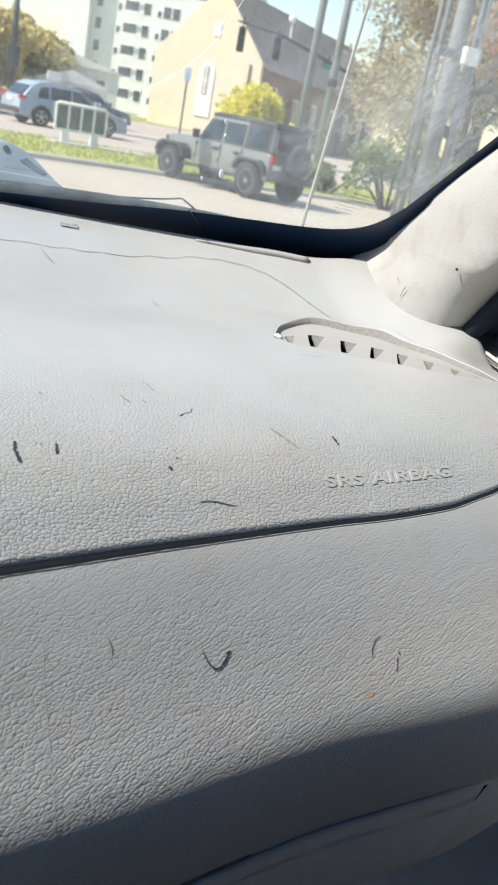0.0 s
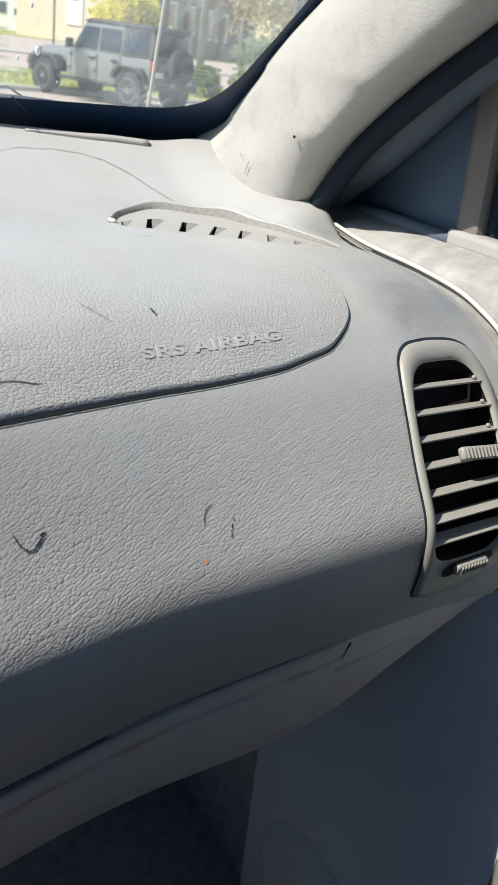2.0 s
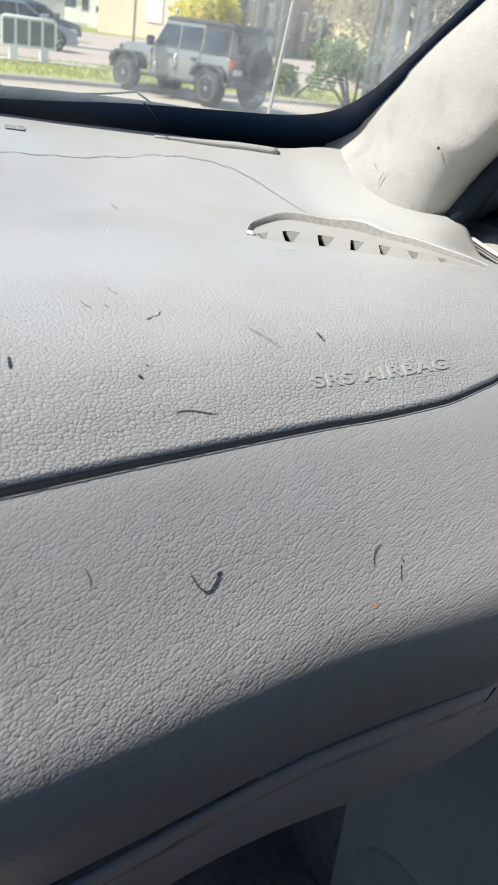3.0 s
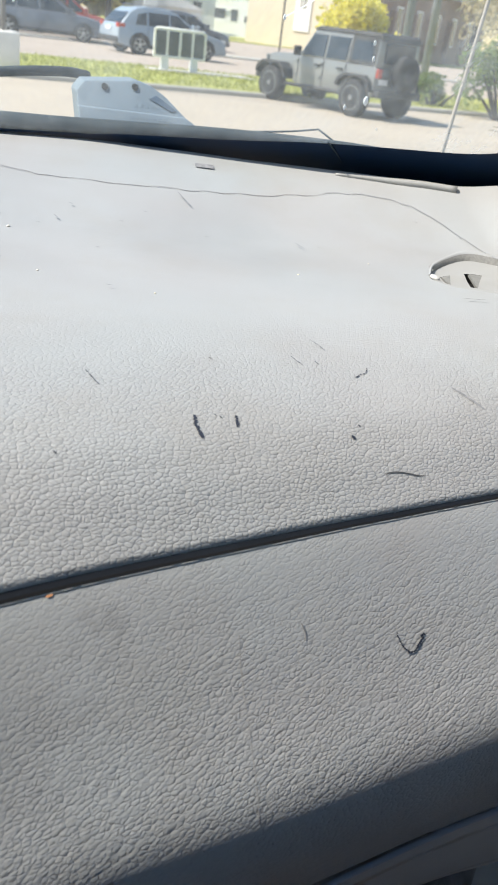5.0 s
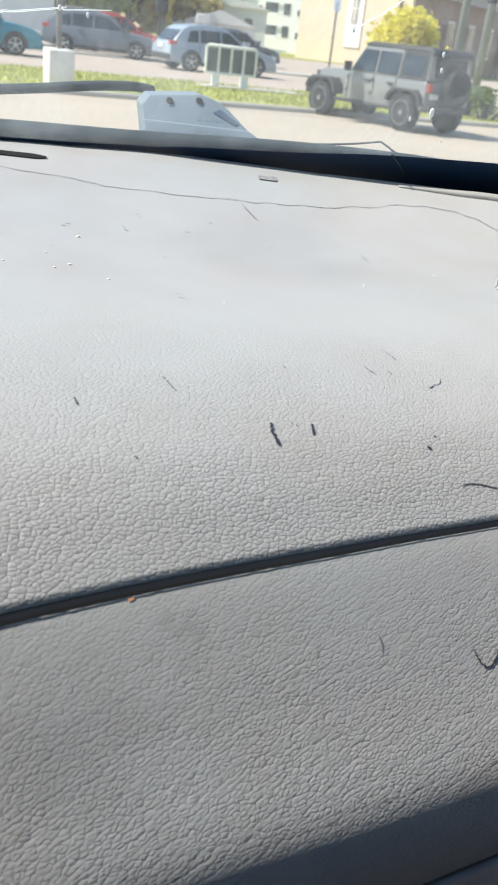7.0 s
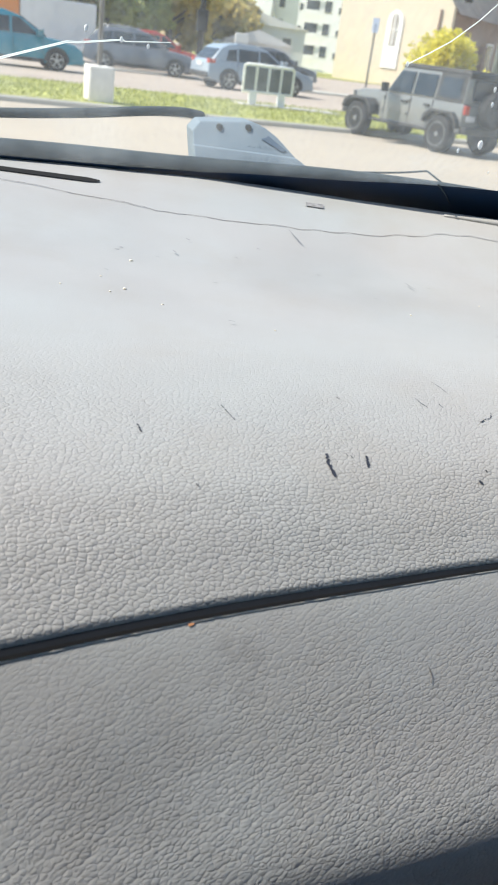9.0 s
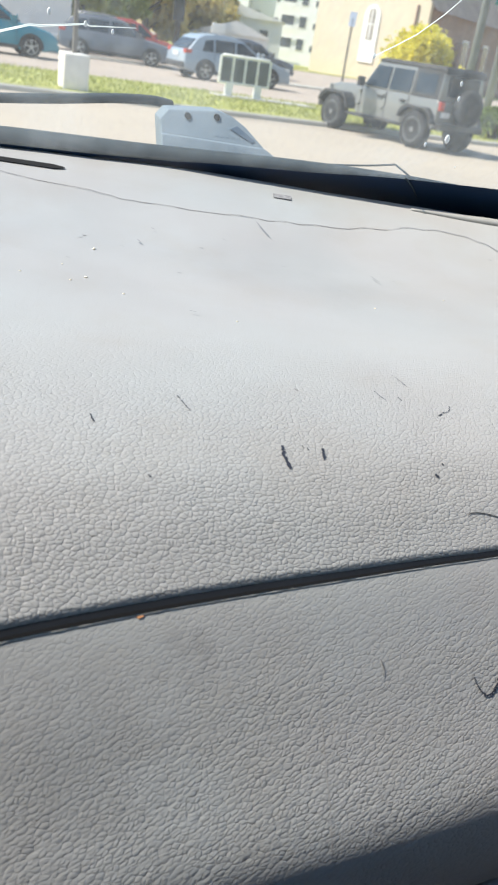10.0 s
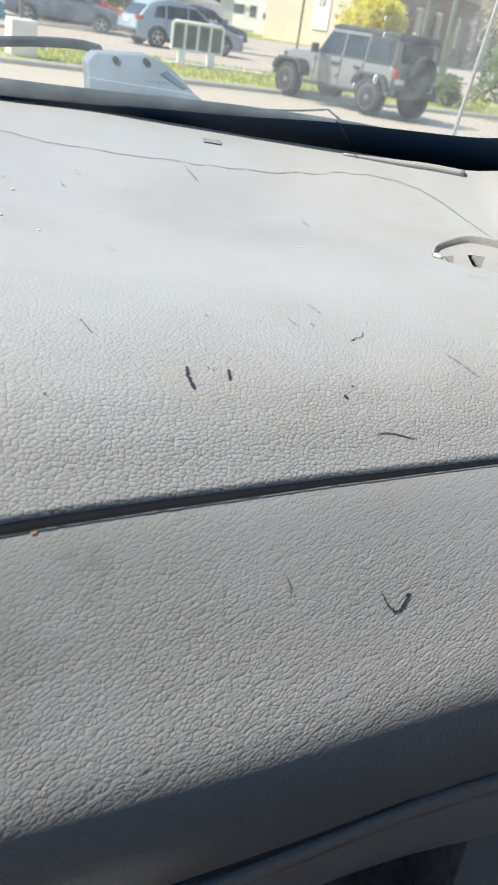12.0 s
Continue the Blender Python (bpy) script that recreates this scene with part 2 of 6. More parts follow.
M["lower"] = mat("lower_trim_plastic", (0.44, 0.43, 0.415), 0.45, var=0.06, scale=20, fine=1200, bump=0.2, bdist=0.0003)
M["pillar"] = mat("cream_pillar_trim", (0.355, 0.348, 0.33), 0.7, var=0.05, scale=25, fine=500, bump=0.5, bdist=0.0008,
                  dirt=(0.24, 0.22, 0.19), dirt_scale=45, dirt_amt=0.40)
M["vent"] = mat("vent_plastic", (0.25, 0.245, 0.222), 0.42, var=0.05, scale=30, fine=900, bump=0.1, bdist=0.0003)
M["rearwall"] = mat("grained_grey_wall", (0.20, 0.195, 0.18), 0.7, var=0.25, scale=300, fine=900, bump=0.8, bdist=0.0012)
M["clip"] = mat("pale_plastic_clip", (0.42, 0.41, 0.385), 0.45, var=0.06, scale=90, fine=900)
M["sail"] = mat("dark_grey_trim", (0.065, 0.10, 0.145), 0.75, var=0.1, scale=20, fine=900, bump=0.2, bdist=0.0003)
M["frame"] = mat("blue_grey_frame_trim", (0.085, 0.115, 0.150), 0.6, var=0.08, scale=20, fine=900, bump=0.15, bdist=0.0003)
M["post"] = mat("window_post_trim", (0.15, 0.135, 0.12), 0.55, var=0.08, scale=20, fine=900, bump=0.15, bdist=0.0003)
M["rubber"] = mat("black_rubber", (0.012, 0.018, 0.029), 0.8, var=0.2, scale=25, fine=600, bump=0.15, bdist=0.0004, spec=0.15)
M["doortop"] = mat("dusty_door_top", (0.30, 0.295, 0.28), 0.75, var=0.22, scale=45, fine=900, bump=0.5, bdist=0.0007,
                   dirt=(0.13, 0.12, 0.105), dirt_scale=20, dirt_amt=0.7)
M["doorpanel"] = mat("blue_grey_door_panel", (0.60, 0.68, 0.74), 0.6, var=0.06, scale=9, fine=900, bump=0.2, bdist=0.0004)
M["aerial"] = mat("dull_aerial", (0.40, 0.36, 0.31), 0.6, var=0.1, scale=40, fine=200)
M["insert"] = mat("dim_door_cloth", (0.14, 0.14, 0.135), 0.9, var=0.1, scale=30, fine=900, bump=0.3, bdist=0.0008)
M["crumb"] = mat("pale_crumb", (0.75, 0.70, 0.58), 0.8, var=0.2, scale=300)
M["frit"] = mat("black_glass_border", (0.006, 0.019, 0.050), 0.35, var=0.2, scale=10, fine=300)
M["void"] = mat("dark_cavity", (0.004, 0.004, 0.0045), 0.9, var=0.2, scale=40)
M["carpet"] = mat("grey_carpet", (0.40, 0.42, 0.45), 0.95, var=0.3, scale=60, fine=1200, bump=0.6, bdist=0.002)
M["mark"] = mat("dark_scuff", (0.025, 0.03, 0.045), 0.7, var=0.3, scale=200)
M["scuff"] = mat("grey_scuff", (0.17, 0.165, 0.16), 0.7, var=0.3, scale=200)
M["pen"] = mat("thin_dark_scratch", (0.06, 0.06, 0.06), 0.7, var=0.3, scale=300)
M["smear"] = mat("faint_grey_smear", (0.23, 0.23, 0.235), 0.7, var=0.3, scale=200)
M["rust"] = mat("rust_speck", (0.50, 0.24, 0.11), 0.8, var=0.3, scale=300)
M["crackwhite"] = pane_mat("glass_crack", (0.95, 0.98, 1.0), 1.7, (4, 4, 4), 0.5)
M["chip"] = mat("white_glass_chip", (0.80, 0.83, 0.85), 0.6, var=0.1, scale=400)
# unseen lining and seats, dark blue to keep bounced light dim and bluish
M["headliner"] = mat("headliner_cloth", (0.05, 0.07, 0.11), 0.95, var=0.08, scale=30, fine=900, bump=0.3, bdist=0.001)
M["seat"] = mat("navy_seat_cloth", (0.045, 0.085, 0.17), 0.9, var=0.12, scale=20, fine=700, bump=0.4, bdist=0.001)
M["tan"] = mat("tan_plastic", (0.46, 0.29, 0.16), 0.5, var=0.1, scale=20, fine=700, bump=0.3, bdist=0.0006)
M["wipergrey"] = mat("weathered_grey_plastic", (0.17, 0.215, 0.25), 0.6, var=0.1, scale=30, fine=700, bump=0.2, bdist=0.0004)
M["cowl"] = mat("faded_black_plastic", (0.036, 0.050, 0.060), 0.8, var=0.25, scale=25, fine=500, bump=0.3, bdist=0.0006, spec=0.15)
M["carpaint"] = mat("own_car_paint", (0.30, 0.30, 0.29), 0.25, var=0.03, scale=5, fine=900, coat=0.6)
M["windscreen"] = pane_mat("windscreen_glass", (0.955, 0.965, 0.955), 0.125, (1.6, 0.7, 0.7), 0.35, 2.1)
# tinted so that dimmer, bluer light enters the cabin
M["sideglass"] = pane_mat("side_glass", (0.45, 0.62, 0.78), 0.0, (1, 1, 1), 0.4)
# unseen rear panes, tinted deep blue to filter light on the dashboard
M["filterglass"] = pane_mat("light_filter_glass", (0.07, 0.21, 0.48), 0.0, (1, 1, 1), 0.4)
M["concrete"] = mat("pale_concrete", (0.40, 0.345, 0.275), 0.9, var=0.10, scale=0.5, fine=12, bump=0.3, bdist=0.01,
                    dirt=(0.30, 0.27, 0.23), dirt_scale=0.25, dirt_amt=0.5)
M["asphalt"] = mat("worn_asphalt", (0.38, 0.32, 0.265), 0.9, var=0.15, scale=0.7, fine=15, bump=0.4, bdist=0.01,
                   dirt=(0.29, 0.25, 0.21), dirt_scale=0.2, dirt_amt=0.5)
M["kerb"] = mat("kerb_concrete", (0.42, 0.40, 0.36), 0.9, var=0.12, scale=2, fine=30, bump=0.3, bdist=0.01)
M["grass"] = mat("mown_grass", (0.36, 0.37, 0.10), 0.9, var=0.35, scale=0.8, fine=25, bump=0.8, bdist=0.04,
                 dirt=(0.30, 0.28, 0.10), dirt_scale=0.5, dirt_amt=0.6)
M["blade"] = leaf(mat("grass_blade", (0.40, 0.42, 0.12), 0.8, var=0.2, scale=3, island=0.35))
M["wroadw"] = mat("white_painted_metal", (0.75, 0.75, 0.72), 0.5, var=0.06, scale=6, fine=90)
M["whiteconc"] = mat("white_painted_concrete", (0.70, 0.67, 0.62), 0.85, var=0.08, scale=5, fine=50, bump=0.3, bdist=0.004,
                     dirt=(0.4, 0.36, 0.3), dirt_scale=3, dirt_amt=0.4)
M["galv"] = mat("galvanised_steel", (0.22, 0.23, 0.24), 0.7, metal=0.1, var=0.12, scale=4, fine=60)
M["blackmetal"] = mat("black_metal", (0.03, 0.03, 0.032), 0.5, var=0.2, scale=8, fine=90)
M["woodpole"] = mat("weathered_pole", (0.23, 0.235, 0.24), 0.9, var=0.25, scale=6, fine=60, bump=0.5, bdist=0.01)
M["stucco"] = mat("cream_stucco", (0.60, 0.52, 0.395), 0.9, var=0.06, scale=0.6, fine=20, bump=0.3, bdist=0.02,
                  dirt=(0.55, 0.47, 0.355), dirt_scale=0.4, dirt_amt=0.4)
M["brick"] = mat("brown_brick_wall", (0.28, 0.20, 0.16), 0.9, var=0.2, scale=1.2, fine=25, bump=0.4, bdist=0.02)
M["roof"] = mat("grey_brown_shingle", (0.50, 0.44, 0.40), 0.9, var=0.15, scale=1.0, fine=14, bump=0.4, bdist=0.02)
M["white"] = mat("white_facade", (0.70, 0.71, 0.72), 0.85, var=0.05, scale=0.3, fine=8, dirt=(0.70, 0.69, 0.67), dirt_scale=0.3, dirt_amt=0.4)
M["trimwhite"] = mat("white_trim", (0.75, 0.74, 0.71), 0.7, var=0.05, scale=3, fine=40)
M["winglass"] = mat("dark_window_glass", (0.08, 0.09, 0.11), 0.15, var=0.3, scale=0.4, fine=3, spec=0.6)
M["leadlight"] = mat("dull_leaded_glass", (0.36, 0.33, 0.29), 0.3, var=0.3, scale=2, fine=12)
M["bark"] = mat("tree_bark", (0.10, 0.08, 0.065), 0.95, var=0.3, scale=6, fine=50, bump=0.7, bdist=0.02)
M["leafgreen"] = leaf(mat("green_leaves", (0.36, 0.38, 0.13), 0.75, var=0.2, scale=0.6, fine=6, island=0.4))
M["leafautumn"] = leaf(mat("autumn_leaves", (0.40, 0.35, 0.22), 0.75, var=0.25, scale=0.5, fine=5, island=0.35))
M["leafred"] = leaf(mat("russet_leaves", (0.55, 0.26, 0.14), 0.75, var=0.25, scale=0.5, fine=5, island=0.5))
M["leafyellow"] = leaf(mat("yellow_green_leaves", (0.74, 0.68, 0.12), 0.75, var=0.15, scale=0.8, fine=8, island=0.35))
M["leafgold"] = leaf(mat("golden_green_leaves", (0.62, 0.52, 0.18), 0.75, var=0.25, scale=0.6, fine=6, island=0.4))
M["leafhedge"] = leaf(mat("hedge_leaves", (0.20, 0.27, 0.08), 0.8, var=0.2, scale=0.8, fine=8, island=0.5))
M["tyre"] = mat("tyre_rubber", (0.022, 0.022, 0.024), 0.8, var=0.2, scale=15, fine=80)
M["rim"] = mat("alloy_rim", (0.42, 0.43, 0.44), 0.35, metal=0.6, var=0.1, scale=10, fine=60)
M["rimgrey"] = mat("dull_alloy_rim", (0.20, 0.205, 0.21), 0.45, metal=0.4, var=0.1, scale=10, fine=60)
M["rimdark"] = mat("dark_alloy_rim", (0.10, 0.10, 0.105), 0.4, metal=0.5, var=0.1, scale=10, fine=60)
M["bpl"] = mat("black_bumper_plastic", (0.035, 0.035, 0.037), 0.65, var=0.15, scale=8, fine=90)
M["autoglass"] = mat("car_window_glass", (0.02, 0.03, 0.045), 0.12, var=0.15, scale=2, fine=10, spec=0.35)
M["redlamp"] = mat("red_lamp_lens", (0.42, 0.05, 0.03), 0.15, var=0.1, scale=20, fine=90, spec=0.6)
M["headlamp"] = mat("clear_lamp_lens", (0.60, 0.62, 0.63), 0.12, var=0.1, scale=20, fine=90, spec=0.7)
M["greylamp"] = mat("dark_sign_panel", (0.09, 0.10, 0.105), 0.5, var=0.15, scale=4, fine=40)
for nm, c in (("p_silver", (0.28, 0.34, 0.41)), ("p_grey", (0.10, 0.115, 0.145)), ("p_blue", (0.004, 0.20, 0.29)),
              ("p_red", (0.42, 0.045, 0.03)), ("p_offroad", (0.165, 0.172, 0.172)), ("p_white", (0.66, 0.67, 0.69)), ("p_orange", (0.65, 0.22, 0.06))):
    M[nm] = mat(nm + "_car_paint", c, 0.28, var=0.05, scale=1.5, fine=40, coat=0.5, spec=0.5)
M["signteal"] = mat("green_road_sign", (0.03, 0.22, 0.17), 0.5, var=0.1, scale=4, fine=40)
M["signblue"] = mat("pale_blue_sign", (0.45, 0.52, 0.66), 0.5, var=0.1, scale=4, fine=40)


# ---- mesh helpers ----
def part(name, bm, material, parent=None, label="", smooth=False):
    """Links a bmesh as one mesh object under a thing or a part."""
    me = bpy.data.meshes.new(name)
    bm.normal_update()
    bm.to_mesh(me)
    bm.free()
    me.materials.append(M[material])
    if smooth:
        me.polygons.foreach_set("use_smooth", [True] * len(me.polygons))
    ob = new(name, me)
    ob.parent = parent
    if label:
        tagged(ob, label)
    return ob


def thing(name, label, category, group="", kind="", at=None):
    ob = new(name)
    ob.empty_display_size = 0.1
    if at is not None:
        ob.matrix_basis = at
    return tagged(ob, label, category, group, kind)


def box(bm, lo, hi, bev=0.0, m=None, seg=2):
    b = bmesh.new()
    bmesh.ops.create_cube(b, size=1.0)
    for v in b.verts:
        v.co = Vector([lo[i] + (v.co[i] + 0.5) * (hi[i] - lo[i]) for i in range(3)])
    if bev:
        bmesh.ops.bevel(b, geom=b.edges[:], offset=bev, segments=seg, affect="EDGES", profile=0.6)
    return merge(bm, b, m)


def merge(bm, b, m=None):
    if m is not None:
        b.transform(m)
    tmp = bpy.data.meshes.new("tmp")
    b.to_mesh(tmp)
    b.free()
    bm.from_mesh(tmp)
    bpy.data.meshes.remove(tmp)
    return bm


def grid(bm, fn, nu, nv, flip=False):
    """A sheet of nu x nv cells through fn(a, b), a and b from 0 to 1."""
    rows = [[bm.verts.new(fn(i / nu, j / nv)) for j in range(nv + 1)] for i in range(nu + 1)]
    for i in range(nu):
        for j in range(nv):
            q = (rows[i][j], rows[i + 1][j], rows[i + 1][j + 1], rows[i][j + 1])
            bm.faces.new(q[::-1] if flip else q)
    return bm


def lay(bm, nu, nv, fn):
    """Surface coordinates, in metres, for the first sheet of nu x nv cells in bm: fn(a, b) gives them."""
    uv = bm.loops.layers.uv.new("sheet")
    bm.verts.index_update()
    spot = [fn(i / nu, j / nv) for i in range(nu + 1) for j in range(nv + 1)]
    for f in bm.faces:
        for lp in f.loops:
            lp[uv].uv = spot[lp.vert.index]
    return bm


def tube(bm, pts, r, seg=8, cap=True):
    """A round bar through pts; r is a number or one radius a point."""
    pts = [Vector(p) for p in pts]
    rs = r if isinstance(r, (list, tuple)) else [r] * len(pts)
    rings, side = [], None
    for i, p in enumerate(pts):
        d = (pts[min(i + 1, len(pts) - 1)] - pts[max(i - 1, 0)]).normalized()
        if side is None:
            side = d.orthogonal().normalized()
        side = (side - d * side.dot(d)).normalized()
        up = d.cross(side)
        rings.append([bm.verts.new(p + (side * math.cos(a) + up * math.sin(a)) * rs[i])
                      for a in [2 * math.pi * k / seg for k in range(seg)]])
    for a, b in zip(rings, rings[1:]):
        for k in range(seg):
            bm.faces.new((a[k], a[(k + 1) % seg], b[(k + 1) % seg], b[k]))
    if cap:
        bm.faces.new(rings[0][::-1])
        bm.faces.new(rings[-1])
    return bm


def prism(bm, poly, y0, y1, bev=0.0, inset=0.0, m=None):
    """A side outline poly of (x, z) drawn out from y0 to y1; inset narrows it towards the top."""
    b = bmesh.new()
    zs = [p[1] for p in poly]
    zl, zh = min(zs), max(zs)
    lo, hi = [], []
    for x, z in poly:
        k = inset * (z - zl) / max(zh - zl, 1e-6)
        lo.append(b.verts.new((x, y0 + k, z)))
        hi.append(b.verts.new((x, y1 - k, z)))
    b.faces.new(lo)
    b.faces.new(hi[::-1])
    n = len(poly)
    for i in range(n):
        b.faces.new((lo[(i + 1) % n], lo[i], hi[i], hi[(i + 1) % n]))
    bmesh.ops.recalc_face_normals(b, faces=b.faces[:])
    if bev:
        bmesh.ops.bevel(b, geom=b.edges[:], offset=bev, segments=2, affect="EDGES", profile=0.6)
    return merge(bm, b, m)


def lathe(bm, prof, seg=20, m=None):
    """prof of (radius, y) turned round the y axis."""
    b = bmesh.new()
    rings = [[b.verts.new((r * math.cos(2 * math.pi * k / seg), y, r * math.sin(2 * math.pi * k / seg))) for k in range(seg)] for r, y in prof]
    for p, q in zip(rings, rings[1:]):
        for k in range(seg):
            b.faces.new((p[k], p[(k + 1) % seg], q[(k + 1) % seg], q[k]))
    b.faces.new(rings[0][::-1])
    b.faces.new(rings[-1])
    bmesh.ops.recalc_face_normals(b, faces=b.faces[:])
    return merge(bm, b, m)


def lerp(a, b, t):
    return a + (b - a) * t


def table(x, xs, ys):
    return float(np.interp(x, xs, ys))


def curve(x, xs, ys):
    """A smooth reading of a table: cubic pieces with no overshoot."""
    if x <= xs[0]:
        return ys[0]
    if x >= xs[-1]:
        return ys[-1]
    k = max(i for i in range(len(xs) - 1) if xs[i] <= x)
    h = xs[k + 1] - xs[k]

    def slope(i):
        if i <= 0 or i >= len(xs) - 1:
            j = min(max(i, 1), len(xs) - 1)
            return (ys[j] - ys[j - 1]) / (xs[j] - xs[j - 1])
        a, c = (ys[i] - ys[i - 1]) / (xs[i] - xs[i - 1]), (ys[i + 1] - ys[i]) / (xs[i + 1] - xs[i])
        return 0.0 if a * c <= 0 else 2 * a * c / (a + c)
    t, m0, m1 = (x - xs[k]) / h, slope(k) * h, slope(k + 1) * h
    return ys[k] * (2 * t ** 3 - 3 * t * t + 1) + m0 * (t ** 3 - 2 * t * t + t) + ys[k + 1] * (3 * t * t - 2 * t ** 3) + m1 * (t ** 3 - t * t)


def smoothline(pts, n):
    """n + 1 points on a smooth curve through pts."""
    P = [Vector(p) for p in pts]
    P = [P[0] * 2 - P[1]] + P + [P[-1] * 2 - P[-2]]
    out = []
    for i in range(n + 1):
        t = i / n * (len(pts) - 1)
        k = min(int(t), len(pts) - 2)
        f = t - k
        a, b, c, d = P[k:k + 4]
        out.append(0.5 * ((2 * b) + (c - a) * f + (2 * a - 5 * b + 4 * c - d) * f * f + (3 * b - a - 3 * c + d) * f ** 3))
    return out


# ---- the dashboard's surface: one side outline drawn across the car ----
OUTLINE = smoothline([(1.00, 1.306, 0), (0.955, 1.297, 0), (0.88, 1.280, 0), (0.80, 1.269, 0), (0.70, 1.268, 0), (0.60, 1.271, 0),
                      (0.52, 1.275, 0), (0.465, 1.274, 0), (0.43, 1.267, 0), (0.408, 1.256, 0), (0.392, 1.244, 0), (0.374, 1.228, 0),
                      (0.355, 1.206, 0), (0.3405, 1.188, 0), (0.3290, 1.174, 0), (0.3207, 1.164, 0), (0.3145, 1.1555, 0), (0.3105, 1.1475, 0),
                      (0.3084, 1.1390, 0), (0.3077, 1.1290, 0), (0.3083, 1.1190, 0), (0.3110, 1.1070, 0), (0.3160, 1.0930, 0), (0.3240, 1.0750, 0), (0.336, 1.046, 0)], 400)
OUT_Y = [p.x for p in OUTLINE]
OUT_Z = [p.y for p in OUTLINE]
OUT_S = np.concatenate([[0.0], np.cumsum(np.hypot(np.diff(OUT_Y), np.diff(OUT_Z)))])
NOSE = min(range(401), key=lambda i: OUT_Y[i])
X_END = 0.602


def dash_shift(x):
    return curve(x, (-0.6, -0.2, 0.05, 0.15, 0.25, 0.30, 0.36, 0.45, 0.62), (-0.165, -0.098, -0.048, -0.028, -0.007, 0.001, 0.006, 0.012, 0.020))


def dash_lift(x):
    return 0.06 * max(0.0, 0.2 - x) ** 1.3


def front_lift(x):
    return table(x, (-0.4, 0.0, 0.12, 0.28, 0.42, 0.6), (0.020, 0.012, 0.008, 0.001, 0.0, 0.004))


def edge_rise(x):
    return table(x, (-0.1, 0.05, 0.15, 0.28, 0.45, 0.52, 0.6), (0.0, 0.002, 0.006, 0.008, 0.009, 0.006, 0.0))


def ease(t):
    t = min(max(t, 0.0), 1.0)
    return t * t * (3 - 2 * t)


def edge_y(x):
    return 0.945 - 0.43 * max(x, -0.2) ** 2


def dash(x, v, h=0.0):
    """The dashboard's surface across the car at x and v (0 at the windscreen, 1 at the lower lip), raised by h."""
    def at(vv):
        s = min(max(vv, 0.0), 1.0) * 400
        i = min(int(s), 399)
        y, z = lerp(OUT_Y[i], OUT_Y[i + 1], s - i), lerp(OUT_Z[i], OUT_Z[i + 1], s - i)
        f = max(0.0, (y - 0.60) / 0.40)
        z += dash_lift(x) * (1 - f) + front_lift(x) * f + edge_rise(x) * f ** 4
        ys = y + dash_shift(x)
        z += 0.023 * ease((x - lerp(0.515, 0.480, ease((ys - 0.72) / 0.08))) / 0.075) * ease((ys - 0.60) / 0.12) * (1 - 0.5 * f)
        z -= ease((x - 0.540) / 0.060) * curve(ys, (0.30, 0.33, 0.36, 0.40, 0.422, 0.451, 0.482, 0.535, 0.584, 0.613, 0.654, 0.679, 0.71, 0.75, 0.80), (0.0, 0.0, 0.006, 0.014, 0.0195, 0.0215, 0.020, 0.016, 0.012, 0.011, 0.016, 0.015, 0.008, 0.0, 0.0))
        y = lerp(0.60 + dash_shift(x), edge_y(x), f) if f > 0 else y + dash_shift(x)
        return Vector((x, y, z))
    p = at(v)
    if h:
        a, b = at(max(v - 0.004, 0)), at(min(v + 0.004, 1))
        d = (b - a).normalized()
        p = p + Vector((0, d.z, -d.y)) * h
    return p


def v_of(x, y):
    """v at which the surface at x has that y (from the windscreen down to the nose)."""
    lo, hi = 0.0, NOSE / 400
    for _ in range(30):
        m = (lo + hi) / 2
        if dash(x, m).y > y:
            lo = m
        else:
            hi = m
    return lo


def v_out(y0):
    """v of an outline point above the nose by its own y."""
    return float(np.interp(-y0, [-y for y in OUT_Y[:NOSE + 1]], [i / 400 for i in range(NOSE + 1)]))


def v_face(z):
    """v of an outline point of the face by its own z."""
    return float(np.interp(-z, [-q for q in OUT_Z[150:]], [i / 400 for i in range(150, 401)]))


def ribbon(bm, pts, w, h=0.0038, ends=True):
    """A thin mark on the dashboard: pts of (x, v), width w, raised by h."""
    P = [dash(x, v, h) for x, v in pts]
    L, R = [], []
    for i, p in enumerate(P):
        d = (P[min(i + 1, len(P) - 1)] - P[max(i - 1, 0)]).normalized()
        x, v = pts[i]
        n = (dash(x, v, h + 0.01) - p).normalized()
        s = d.cross(n).normalized()
        k = w / 2 * (0.35 if ends and i in (0, len(P) - 1) else 1.0)
        L.append(bm.verts.new(p + s * k))
        R.append(bm.verts.new(p - s * k))
    for i in range(len(P) - 1):
        bm.faces.new((L[i], R[i], R[i + 1], L[i + 1]))
    return bm


def scribble(bm, pts, w, h, seed, broken=0.12):
    """A broken, smudgy mark: small ragged flecks strung along pts of (x, v)."""
    r = random.Random(seed)
    n = max(6, len(pts) * 3)
    for i in range(n):
        if r.random() < broken:
            continue
        t = i / (n - 1) * (len(pts) - 1)
        k = min(int(t), len(pts) - 2)
        (x0, v0), (x1, v1) = pts[k], pts[k + 1]
        x, v = lerp(x0, x1, t - k), lerp(v0, v1, t - k)
        c = dash(x, v, h)
        u = (dash(x + 0.002, v, h) - c).normalized()
        d = (dash(x, v + 0.003, h) - c).normalized()
        o = u * r.uniform(-0.22, 0.22) * w + d * r.uniform(-0.22, 0.22) * w
        a0 = r.uniform(0, 6)
        ring = []
        for q in range(6):
            rad = w * r.uniform(0.22, 0.62)
            ring.append(bm.verts.new(c + o + u * math.cos(a0 + q * 1.047) * rad + d * math.sin(a0 + q * 1.047) * rad))
        bm.faces.new(ring)
    return bm


